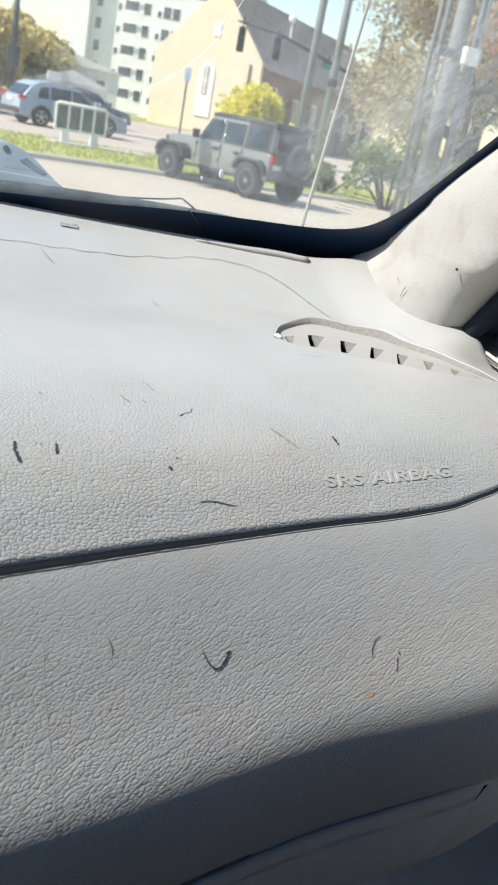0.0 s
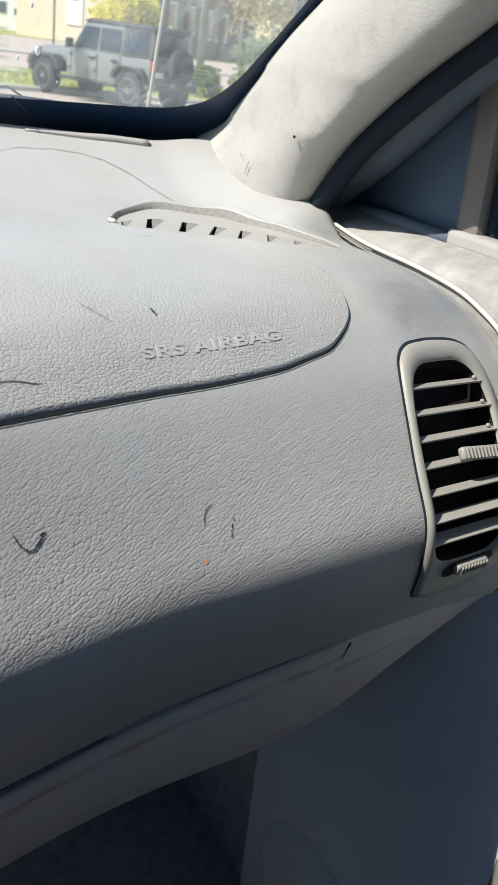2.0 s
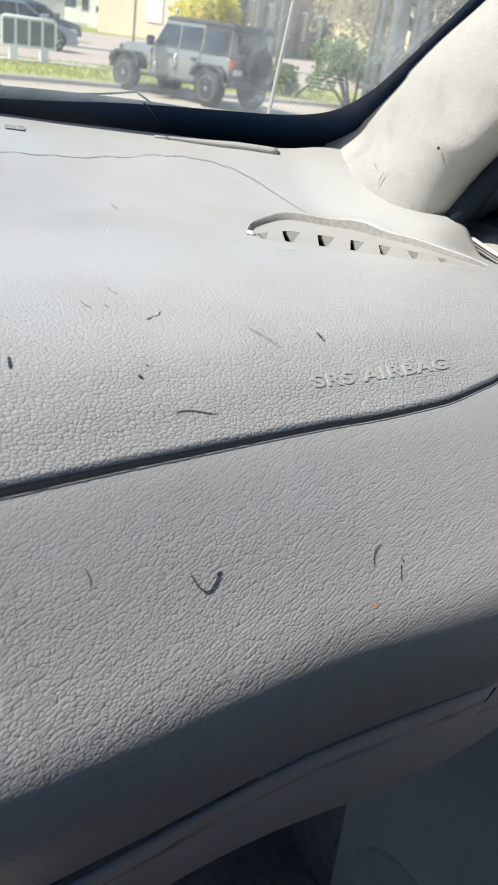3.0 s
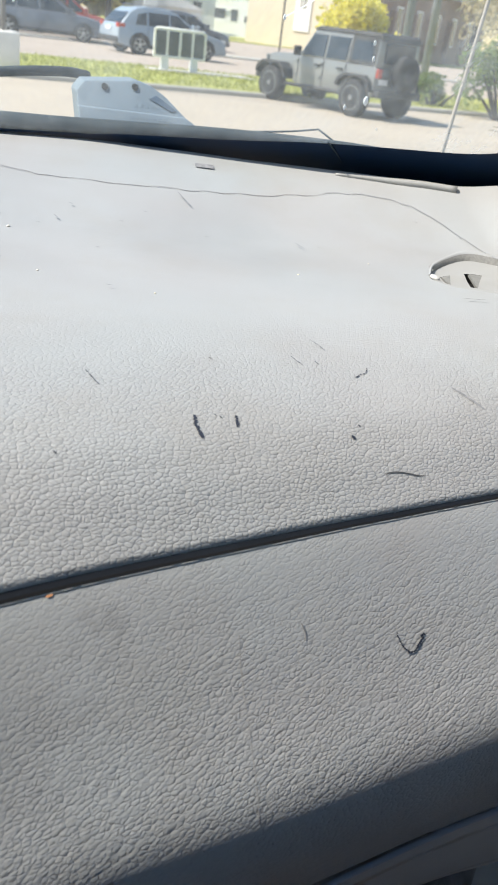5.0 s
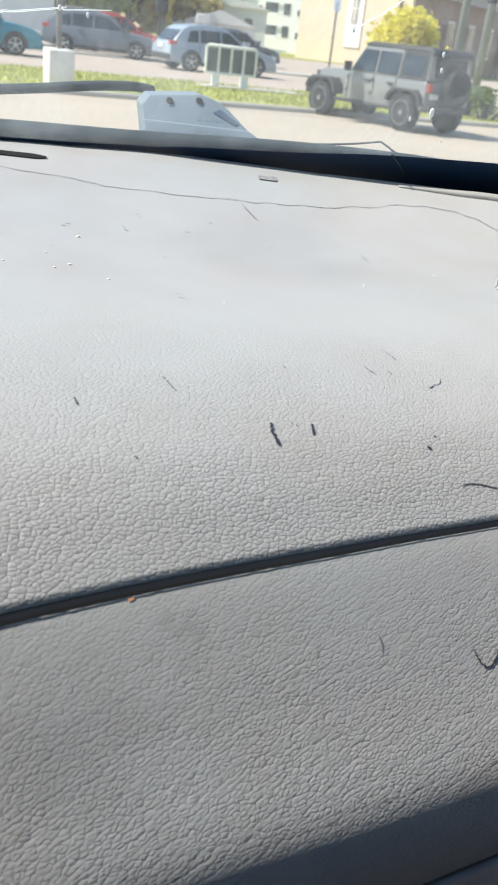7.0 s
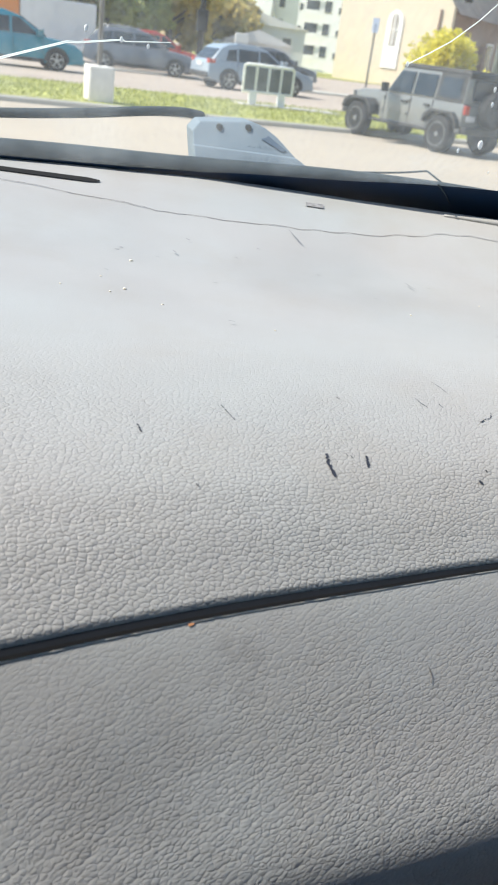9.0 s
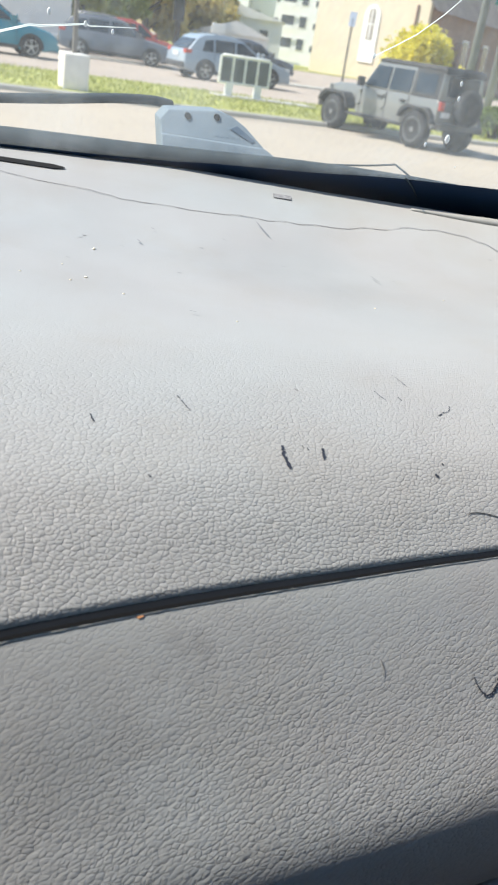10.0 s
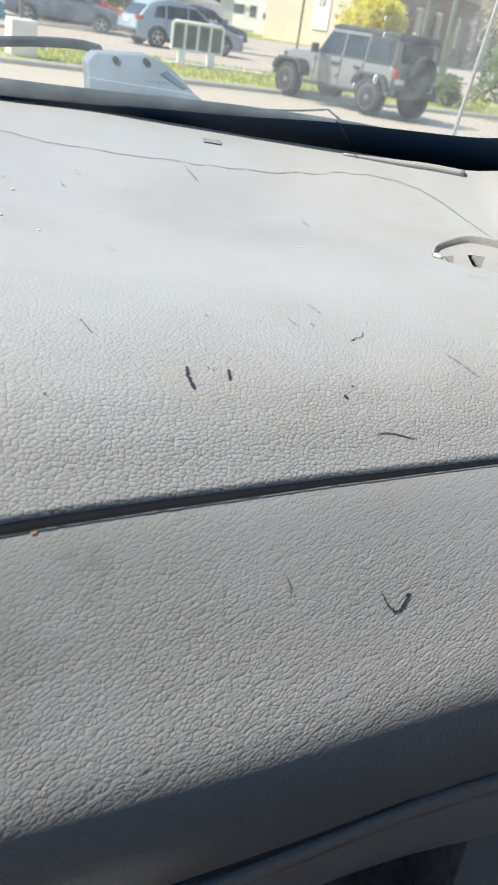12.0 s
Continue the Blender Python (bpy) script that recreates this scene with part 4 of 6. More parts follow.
# bezel: outer ring down to the opening
outer = loop_pts(-0.0006, 0.0012)
lift = loop_pts(-0.0018, 0.0034)
flat = loop_pts(-0.0060, 0.0042)
bm = bmesh.new()
rings = skin(bm, [outer, lift, flat])
inn = [bm.verts.new(p) for p in inner_pts(0.0012, 0.0034)]
deep = [bm.verts.new(p) for p in inner_pts(0.0, 0.0010)]
eds = [e for e in bm.edges if e.verts[0] in rings[-1] and e.verts[1] in rings[-1]]
ie = [bm.edges.new((inn[k], inn[(k + 1) % 48])) for k in range(48)]
bmesh.ops.bridge_loops(bm, edges=eds + ie)
for k in range(48):
    bm.faces.new((inn[k], inn[(k + 1) % 48], deep[(k + 1) % 48], deep[k]))
bmesh.ops.recalc_face_normals(bm, faces=bm.faces[:])
bezel = part("bezel", bm, "vent", side_vent, "pale grey plastic bezel", True)
bm = bmesh.new()
duct = skin(bm, [inner_pts(0.0016, 0.0026), inner_pts(0.0016, -0.017)])
bm.faces.new(duct[-1])
part("cavity", bm, "void", side_vent, "dark duct")
for k in range(7):
    z = 1.2215 - k * 0.0141
    lft, rgt = vent_side(z, 0) + 0.0072, vent_side(z, 1) - 0.0078
    bm = bmesh.new()
    tilt = 0.0012 + 0.0002 * k
    a = [fv(lft, z - 0.0018, 0.0036), fv(rgt, z - 0.0034 + tilt, 0.0036), fv(rgt, z + 0.0006 + tilt, -0.0050), fv(lft, z + 0.0022, -0.0050)]
    va = [bm.verts.new(p) for p in a]
    vb = [bm.verts.new(p + Vector((0, 0.0004, -0.0014))) for p in a]
    bm.faces.new(va)
    bm.faces.new(vb[::-1])
    for q in range(4):
        bm.faces.new((va[q], vb[q], vb[(q + 1) % 4], va[(q + 1) % 4]))
    bmesh.ops.recalc_face_normals(bm, faces=bm.faces[:])
    slat = part("slat", bm, "vent", side_vent)
    if k < 4:
        bm = bmesh.new()
        bmesh.ops.create_icosphere(bm, subdivisions=2, radius=0.0017, matrix=Matrix.Translation(fv(rgt - 0.006, z + tilt - 0.0006, 0.0004)))
        part("pivot", bm, "vent", slat, "", True)


def slider(z, x0, x1, ribs, h, lean, tall):
    c = [fv(x0, z - lean, h), fv(x1, z + lean, h)]
    d = (c[1] - c[0]).normalized()
    n = (fv(x0, z, h + 0.01) - fv(x0, z, h)).normalized()
    u = n.cross(d)
    m = Matrix((d, u, n)).transposed().to_4x4()
    m.translation = c[0].lerp(c[1], 0.5)
    L = (c[1] - c[0]).length
    bm = box(bmesh.new(), (-L / 2, -tall, -0.003), (L / 2, tall, 0.003), 0.0022, m)
    knob = part("slider", bm, "vent", side_vent, "ribbed grey slider", True)
    for i in range(ribs):
        x = lerp(-L / 2 + 0.004, L / 2 - 0.002, i / max(ribs - 1, 1))
        part("rib", box(bmesh.new(), (x - 0.0006, -tall * 0.88, 0.0026), (x + 0.0006, tall * 0.88, 0.0040), 0.0003, m, 1), "vent", knob)


slider(1.1800, 0.500, 0.5365, 10, 0.0066, -0.0012, 0.0048)
slider(1.1130, 0.492, 0.522, 9, 0.0064, 0.0002, 0.0042)
bm = bmesh.new()
bm.faces.new([bm.verts.new(fv(x, z, 0.0047)) for x, z in ((0.4845, 1.1065), (0.490, 1.1045), (0.525, 1.1075), (0.532, 1.1135), (0.527, 1.1190), (0.490, 1.1180), (0.4845, 1.1130))])
part("slider_slot", bm, "void", side_vent, "dark slider slot")

# ---- lower trim and glovebox under the padded face ----
LOWER = smoothline([(0.337, 1.044, 0), (0.339, 1.034, 0), (0.345, 1.010, 0), (0.357, 0.980, 0), (0.382, 0.950, 0), (0.44, 0.930, 0), (0.56, 0.925, 0)], 40)


def lower_pt(x, j, h=0.0):
    p = LOWER[j]
    q = LOWER[min(j + 1, 40)] - LOWER[max(j - 1, 0)]
    q.normalize()
    k = curve(x, (-0.62, 0.20, 0.30, 0.40, 0.45, 0.475, 0.52, 0.60), (1.22, 1.24, 1.32, 1.42, 1.44, 1.38, 1.15, 0.65))
    y = p.x + q.y * h + dash_shift(x)
    z = 1.044 + (p.y - 1.044) * k - q.x * h * 0.6 + table(x, (-0.6, 0.1, 0.3, 0.6), (-0.016, -0.002, 0.002, 0.012))
    return Vector((x, y, z))


lower_trim = thing("lower_dash_trim", "dark grey plastic lower dashboard trim", "dashboard trim")
bm = bmesh.new()
grid(bm, lambda a, b: lower_pt(lerp(0.25, 0.60, a), 2 + round(b * 38), -0.0012), 20, 40, True)
part("end_panel", bm, "lower", lower_trim, "", True)
# shadow line above the lid, put in as a darker strip
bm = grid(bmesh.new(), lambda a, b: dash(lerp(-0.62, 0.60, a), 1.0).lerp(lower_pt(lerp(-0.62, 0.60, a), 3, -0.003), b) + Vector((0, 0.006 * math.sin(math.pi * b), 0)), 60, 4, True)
part("joint", bm, "joint", lower_trim, "joint strip coloured dark for its shade", True)
glovebox = thing("glovebox_lid", "closed grey plastic glovebox lid under the dashboard", "glovebox")
bm = grid(bmesh.new(), lambda a, b: lower_pt(lerp(-0.62, 0.4462 - 0.05 * b ** 1.3, a), 3 + round(b * 37), 0.0026 * min(1, b * 20) * min(1, (1 - a) * 60) ** 0.6 - 0.0006), 100, 40, True)
part("lid", bm, "lower", glovebox, "", True)

bm = bmesh.new()
tube(bm, [lower_pt(lerp(-0.62, 0.444, i / 60), 4, 0.0008) for i in range(61)], 0.0022, 8)
part("edge_bead", bm, "lower", glovebox, "rounded bead along the lid", True)
bm = bmesh.new()
tube(bm, [lower_pt(0.447 - 0.0006 * j, j, -0.0006) for j in range(3, 11)], [0.0016, 0.0016, 0.0015, 0.0013, 0.0011, 0.0008, 0.0005, 0.0002], 8)
part("side_gap", bm, "rubber", lower_trim, "short dark gap beside the lid", True)

# ---- windscreen ----
def glass_y(x, z, off=0.0):
    return 0.96 - off - 0.36 * (x - 0.05) ** 2 - 1.376 * (z - 1.31)


def gp(x, z, off=0.0):
    return Vector((x, glass_y(x, z, off), z))


windscreen = thing("windscreen", "dusty cracked car windscreen with a black border", "windscreen", kind="structure")
bm = grid(bmesh.new(), lambda a, b: gp(lerp(-0.75, 0.63, a), lerp(1.285, 1.86, b)), 24, 14)
pane = part("pane", bm, "windscreen", windscreen, "", True)
pane.visible_shadow = False


def frit_in(s):
    """Inner edge of the black border: along the bottom, round the corner, up the side."""
    pts = [(-0.75, 1.327), (-0.3, 1.322), (-0.08, 1.322), (0.09, 1.323), (0.16, 1.328), (0.256, 1.333), (0.334, 1.340), (0.41, 1.344), (0.472, 1.347), (0.506, 1.352), (0.527, 1.362),
           (0.538, 1.382), (0.5405, 1.404), (0.5415, 1.448), (0.541, 1.52), (0.53, 1.66), (0.51, 1.86)]
    return pts[s]


bm = bmesh.new()
outs = [(-0.75, 1.286), (-0.3, 1.286), (-0.08, 1.286), (0.09, 1.286), (0.16, 1.286), (0.256, 1.286), (0.334, 1.286), (0.43, 1.286), (0.51, 1.286), (0.58, 1.286), (0.62, 1.30),
        (0.625, 1.36), (0.625, 1.42), (0.625, 1.47), (0.625, 1.54), (0.615, 1.68), (0.60, 1.86)]
ins = smoothline([(*frit_in(i), 0) for i in range(17)], 96)
oo = smoothline([(*p, 0) for p in outs], 96)
rows = []
for i in range(97):
    a, b = ins[i], oo[i]
    rows.append([bm.verts.new(gp(lerp(a.x, b.x, k / 4), lerp(a.y, b.y, k / 4), 0.004)) for k in range(5)])
for a, b in zip(rows, rows[1:]):
    for k in range(4):
        bm.faces.new((a[k], b[k], b[k + 1], a[k + 1]))
part("black_border", bm, "frit", windscreen, "black printed glass border", True)
bm = bmesh.new()
rub = smoothline([gp(x, z, 0.012) for x, z in ((-0.7, 1.300), (0.2, 1.300), (0.45, 1.304), (0.54, 1.308), (0.570, 1.330), (0.577, 1.37), (0.568, 1.43), (0.560, 1.475), (0.55, 1.6), (0.53, 1.8))], 60)
tube(bm, rub, 0.006, 8)
part("seal", bm, "rubber", windscreen, "black rubber windscreen seal", True)

# cracks in the glass
CRACKS = [
    [(-0.30, 1.338), (-0.068, 1.412), (-0.017, 1.430), (-0.009, 1.4305), (0.025, 1.4365), (0.027, 1.4355), (0.062, 1.439)],
    [(0.248, 1.446), (0.258, 1.455), (0.268, 1.465), (0.277, 1.480), (0.282, 1.493), (0.284, 1.52), (0.280, 1.60)],
]
for c, bold in zip(CRACKS, (1.0, 0.5)):
    pts = [gp(x, z, 0.003) for x, z in c]
    bm = bmesh.new()
    line = [p.lerp(q, k / 6) for p, q in zip(pts, pts[1:]) for k in range(6)] + [pts[-1]]
    n = len(line)
    tube(bm, line, [0.0010 * bold * table(i / n, (0, 0.1, 0.5, 0.8, 1), (0.9, 1, 0.8, 0.5, 0.25)) for i in range(n)], 6)
    part("crack", bm, "crackwhite", windscreen, "bright crack in the glass", True).visible_shadow = False
for x, z, r in ((0.045, 1.434, 0.0020), (0.024, 1.4365, 0.0022), (-0.003, 1.441, 0.0026), (0.248, 1.446, 0.0022), (0.356, 1.388, 0.0040), (0.342, 1.380, 0.0022), (0.328, 1.436, 0.0022), (0.336, 1.424, 0.0022), (0.385, 1.362, 0.0010)):
    bm = bmesh.new()
    bmesh.ops.create_icosphere(bm, subdivisions=2, radius=r, matrix=Matrix.Translation(gp(x, z, 0.003)) @ Matrix.Diagonal((0.6, 0.2, 1.05, 1)))
    part("chip", bm, "chip", windscreen, "bright stone chip", True).visible_shadow = False

# small unreadable print in the lower corner of the glass
decal = thing("glass_marking", "small dark printed safety marking on the windscreen", "glass marking")
rnd = random.Random(3)
for r in range(6):
    z = 1.3925 - r * 0.0036
    x = 0.484 - r * 0.0008
    end = x + (0.026, 0.024, 0.027, 0.022, 0.025, 0.018)[r]
    while x < end:
        w = rnd.uniform(0.0010, 0.0022)
        z1 = z - (x - 0.484) * 0.06
        bm = bmesh.new()
        bm.faces.new([bm.verts.new(gp(xx, zz2, 0.0035)) for xx, zz2 in ((x, z1), (x + w, z1), (x + w, z1 + 0.0011), (x, z1 + 0.0011))])
        part("bar", bm, "print", decal)
        x += w + rnd.uniform(0.0007, 0.0014)

# ---- dashboard edge strip and slots under the glass ----
strip = thing("defroster_strip", "loose grey trim strip along the dashboard's front edge", "trim strip")
bm = bmesh.new()
line = [dash(x, v_of(x, edge_y(x) - 0.008), 0.0008) for x in [lerp(0.365, 0.482, i / 20) for i in range(21)]]
tube(bm, line, [0.0012 + 0.0028 * min(1, i / 12) for i in range(21)], 8)
part("strip", bm, "hard", strip, "", True)
slot = thing("windscreen_vent_slot", "long dark defroster slot in the dashboard top", "air vent")
bm = ribbon(bmesh.new(), [(lerp(-0.30, 0.018, i / 30), v_of(lerp(-0.30, 0.018, i / 30), lerp(0.917, 0.905, i / 30))) for i in range(31)], 0.010, 0.0012)
part("slot", bm, "void", slot)
bm = ribbon(bmesh.new(), [(lerp(0.222, 0.240, i / 6), v_of(0.23, 0.895)) for i in range(7)], 0.008, 0.0012, False)
part("clip_hole", bm, "smear", dashboard)

# ---- pillar trim ----
pillar = thing("pillar_trim", "cream moulded windscreen pillar trim with grimy smudges", "pillar trim")
G = smoothline([(0.500, 0.878, 1.298), (0.538, 0.852, 1.315), (0.552, 0.812, 1.344), (0.550, 0.760, 1.381), (0.548, 0.700, 1.427), (0.548, 0.636, 1.471), (0.545, 0.53, 1.55), (0.53, 0.36, 1.68), (0.52, 0.2, 1.80)], 64)
D = smoothline([(0.562, 0.690, 1.262), (0.564, 0.672, 1.286), (0.565, 0.640, 1.337), (0.565, 0.594, 1.377), (0.565, 0.547, 1.412), (0.565, 0.490, 1.447), (0.563, 0.40, 1.505), (0.555, 0.25, 1.61), (0.545, 0.05, 1.75)], 64)
mid0 = smoothline([(0.530, 0.805, 1.280), (0.537, 0.790, 1.312), (0.546, 0.735, 1.335), (0.543, 0.690, 1.378), (0.538, 0.635, 1.418), (0.533, 0.575, 1.460), (0.527, 0.47, 1.53), (0.52, 0.31, 1.65), (0.51, 0.13, 1.78)], 64)
mid1 = smoothline([(0.546, 0.735, 1.262), (0.548, 0.712, 1.292), (0.546, 0.655, 1.335), (0.544, 0.608, 1.376), (0.542, 0.560, 1.410), (0.540, 0.500, 1.447), (0.536, 0.41, 1.508), (0.53, 0.26, 1.615), (0.52, 0.06, 1.755)], 64)


def pillar_sheet(a, b):
    i = 2 + round(a * 62)
    c = [G[i], mid0[i], mid1[i], D[i]]
    return smoothline([G[i] + Vector((0.003, 0.016, 0)).lerp(Vector((0.018, 0.006, 0)), ease((i - 8) / 10))] + c + [D[i] + Vector((0.05, 0.012, 0))], 24)[round(b * 24)]


bm = grid(bmesh.new(), pillar_sheet, 62, 24)
inner = [v for v in bm.verts if not v.is_boundary and v.co.z < 1.40]
for k in range(36):
    bmesh.ops.smooth_vert(bm, verts=inner if k < 10 else [v for v in inner if v.co.z < 1.35], factor=0.5, use_axis_x=True, use_axis_y=True, use_axis_z=True)
bmesh.ops.recalc_face_normals(bm, faces=bm.faces[:])
bm.verts.ensure_lookup_table()
foot = {i * 25 + j for i in range(9) for j in range(4)}
bm.verts.index_update()
bmesh.ops.delete(bm, geom=[f for f in bm.faces if all(v.index in foot for v in f.verts)], context="FACES")
part("trim", bm, "pillar", pillar, "", True)
for line, w in ((((0.5414, 0.749, 1.321), (0.5409, 0.7446, 1.3168)), 0.0009), (((0.5419, 0.7301, 1.3155), (0.5421, 0.7343, 1.3088), (0.5426, 0.7377, 1.3017)), 0.0011)):
    bm = bmesh.new()
    tube(bm, [Vector(p) + Vector((-0.0002, -0.0002, 0)) for p in line], [w * (0.15 if i != 1 else 0.4) for i in range(len(line))], 6)
    part("scuff_mark", bm, "scuff", pillar)
for x, y, z, w, l in ((0.5405, 0.659, 1.348, 0.0016, 0.0020),):
    bm = bmesh.new()
    bmesh.ops.create_icosphere(bm, subdivisions=1, radius=w, matrix=Matrix.Translation((0.5425, y, z)))
    part("speck", bm, "mark", pillar)

# ---- passenger door ----
door = thing("passenger_door", "grey trimmed passenger door with a pale top and dark lower panel", "car door")
TOP = smoothline([(0.700, 1.262, 0), (0.672, 1.277, 0), (0.655, 1.280, 0), (0.630, 1.276, 0), (0.611, 1.268, 0), (0.6065, 1.257, 0), (0.606, 1.235, 0), (0.607, 1.185, 0)], 18)
bm = grid(bmesh.new(), lambda a, b: Vector((TOP[round(b * 18)].x, lerp(0.80, -0.75, a), TOP[round(b * 18)].y - 0.012 * max(0, a - 0.2))), 30, 18)
bmesh.ops.recalc_face_normals(bm, faces=bm.faces[:])
part("door_top", bm, "doortop", door, "dusty grey-beige moulded door top", True)
seam = smoothline([(0.604, 0.690, 1.276), (0.604, 0.613, 1.265), (0.604, 0.535, 1.262), (0.604, 0.482, 1.257), (0.604, 0.451, 1.249), (0.604, 0.422, 1.236), (0.604, 0.385, 1.205)], 48)
# the light along the door's rounded edge, put in as a pale tube
bm = bmesh.new()
tube(bm, seam, 0.0019, 10)
part("edge_lip", bm, "edge", door, "rounded lip beside the dashboard, coloured pale as a lit edge", True)
# a dark tube stands in for the thin shade along the seam
bm = bmesh.new()
tube(bm, [p + Vector((-0.0030, -0.001, -0.0026)) for p in seam if p.y > 0.585], 0.0010, 8)
part("edge_gap", bm, "post", door, "short dark tube for the shade beside the dashboard", True)
LOW = smoothline([(0.607, 1.185, 0), (0.610, 1.14, 0), (0.622, 1.05, 0), (0.628, 0.92, 0), (0.615, 0.80, 0), (0.618, 0.60, 0), (0.63, 0.26, 0)], 24)
bm = grid(bmesh.new(), lambda a, b: Vector((LOW[round(b * 24)].x, lerp(0.652, 0.287, a), LOW[round(b * 24)].y)), 8, 24)
bmesh.ops.recalc_face_normals(bm, faces=bm.faces[:])
part("door_panel", bm, "doorpanel", door, "blue-grey lower door panel", True)
# added darker section, so less sunlight bounces from the door onto the dashboard
bm = grid(bmesh.new(), lambda a, b: Vector((LOW[round(b * 24)].x, lerp(0.2868, -0.75, a), LOW[round(b * 24)].y)), 20, 24)
bmesh.ops.recalc_face_normals(bm, faces=bm.faces[:])
part("door_insert", bm, "insert", door, "door section coloured dark to cut bounced light", True)
bm = bmesh.new()
bmesh.ops.create_uvsphere(bm, u_segments=32, v_segments=16, radius=1.0, matrix=Matrix.Translation((0.622, 0.50, 0.45)) @ Matrix.Diagonal((0.016, 0.115, 0.105, 1)))
part("speaker_cover", bm, "doorpanel", door, "rounded speaker cover", True)
# sail panel in the window's front corner
bm = bmesh.new()
tri = [(0.77, 1.262), (0.535, 1.272), (0.535, 1.445), (0.60, 1.405), (0.66, 1.345), (0.72, 1.295)]
fa = [bm.verts.new((0.664, y, z)) for y, z in tri]
fb = [bm.verts.new((0.690, y, z)) for y, z in tri]
bm.faces.new(fa)
bm.faces.new(fb[::-1])
for i in range(6):
    bm.faces.new((fa[i], fb[i], fb[(i + 1) % 6], fa[(i + 1) % 6]))
bmesh.ops.recalc_face_normals(bm, faces=bm.faces[:])
part("sail_panel", bm, "sail", door, "dark blue-grey sail panel")
# weather strip along the pillar, and the window frame beside it
bm = bmesh.new()
tube(bm, smoothline([(0.590, 0.690, 1.262), (0.592, 0.663, 1.300), (0.594, 0.625, 1.345), (0.594, 0.575, 1.385), (0.594, 0.525, 1.420), (0.592, 0.46, 1.462), (0.585, 0.33, 1.55), (0.57, 0.1, 1.70)], 48), 0.0105, 10)
part("weather_strip", bm, "rubber", door, "thick black rubber door seal", True)
bm = bmesh.new()
tube(bm, smoothline([(0.640, 0.745, 1.262), (0.642, 0.715, 1.300), (0.643, 0.650, 1.350), (0.643, 0.600, 1.392), (0.643, 0.560, 1.425), (0.640, 0.50, 1.462), (0.63, 0.36, 1.56), (0.61, 0.1, 1.72)], 48), 0.024, 16)
part("window_frame", bm, "frame", door, "dark grey upper window frame", True)
bm = bmesh.new()
box(bm, (0.652, 0.517, 1.262), (0.682, 0.545, 1.440), 0.006)
LEAN = Matrix(((1, 0, 0, 0), (0, 1, 0.07, -0.07 * 1.262), (0, 0, 1, 0), (0, 0, 0, 1)))
bm.transform(LEAN)
part("window_post", bm, "post", door, "grey-brown window post")
bm = bmesh.new()
box(bm, (0.662, 0.506, 1.262), (0.680, 0.517, 1.440), 0.003)
bm.transform(LEAN)
part("run_channel", bm, "rubber", door, "black rubber run channel")
bm = grid(bmesh.new(), lambda a, b: Vector((0.672 - 0.05 * b, lerp(0.512, -0.45, a), lerp(1.26, 1.72, b))), 8, 4)
sg = part("window_pane", bm, "sideglass", door)
sg.visible_shadow = False
bm = bmesh.new()
box(bm, (0.648, -0.5, 1.276), (0.668, 0.552, 1.293), 0.005)
part("sill_strip", bm, "hard", door, "thin sill strip")
bm = bmesh.new()
tube(bm, [(0.652, 0.735, 1.274), (0.653, 0.66, 1.2815), (0.654, 0.55, 1.2815)], 0.0075, 10)
part("sail_foot", bm, "frame", door, "rounded blue-grey foot of the sail panel", True)

# door mirror outside
mirror = thing("door_mirror", "grey painted door mirror housing", "door mirror")
bm = bmesh.new()
bmesh.ops.create_icosphere(bm, subdivisions=4, radius=1.0)
for v in bm.verts:
    c = v.co
    v.co = Vector([math.copysign(abs(k) ** 0.6, k) for k in c])
bm.transform(pose(0.93, 0.78, 1.315, 0, 0, -8) @ Matrix.Diagonal((0.115, 0.060, 0.088, 1)))
part("housing", bm, "wipergrey", mirror, "", True)
bm = bmesh.new()
tube(bm, [(0.700, 0.66, 1.27), (0.78, 0.70, 1.27), (0.88, 0.77, 1.275)], 0.024, 8)
part("arm", bm, "sail", mirror, "", True)

# ---- footwell and cabin shell ----
shell = thing("cabin_shell", "plain grey car cabin walls, roof lining and dark carpet", "car body", kind="structure")
bm = box(bmesh.new(), (-0.80, -2.4, 0.22), (0.66, 0.98, 0.26))
part("floor", bm, "carpet", shell, "dark carpet")
bm = box(bmesh.new(), (-0.80, 0.94, 0.26), (0.66, 0.98, 1.24))
part("bulkhead", bm, "carpet", shell, "dark footwell bulkhead")
bm = box(bmesh.new(), (-0.85, -2.4, 0.22), (-0.80, 0.98, 1.26), 0.01)
part("side_panel", bm, "sail", shell)
bm = box(bmesh.new(), (0.66, -2.4, 0.22), (0.71, 0.98, 1.255), 0.01)
part("side_panel", bm, "carpet", shell)
bm = box(bmesh.new(), (-0.80, -2.44, 0.22), (0.66, -2.40, 1.30), 0.01)
part("rear_panel", bm, "sail", shell)
for x in (-0.85, 0.64):
    for lo, hi in (((-2.4, 1.20), (-0.55, 1.32)), ((-2.4, 1.74), (-0.55, 1.85)), ((-2.4, 1.32), (-2.2, 1.74)), ((-1.45, 1.32), (-1.37, 1.74))):
        part("rear_quarter", box(bmesh.new(), (x, *lo), (x + 0.05, *hi), 0.01), "sail", shell)
    for y0, y1 in ((-2.2, -1.45), (-1.37, -0.55)):
        part("rear_window", box(bmesh.new(), (x + 0.022, y0, 1.32), (x + 0.028, y1, 1.74)), "filterglass", shell, "unseen rear glass, tinted blue to dim the cabin light").visible_shadow = False
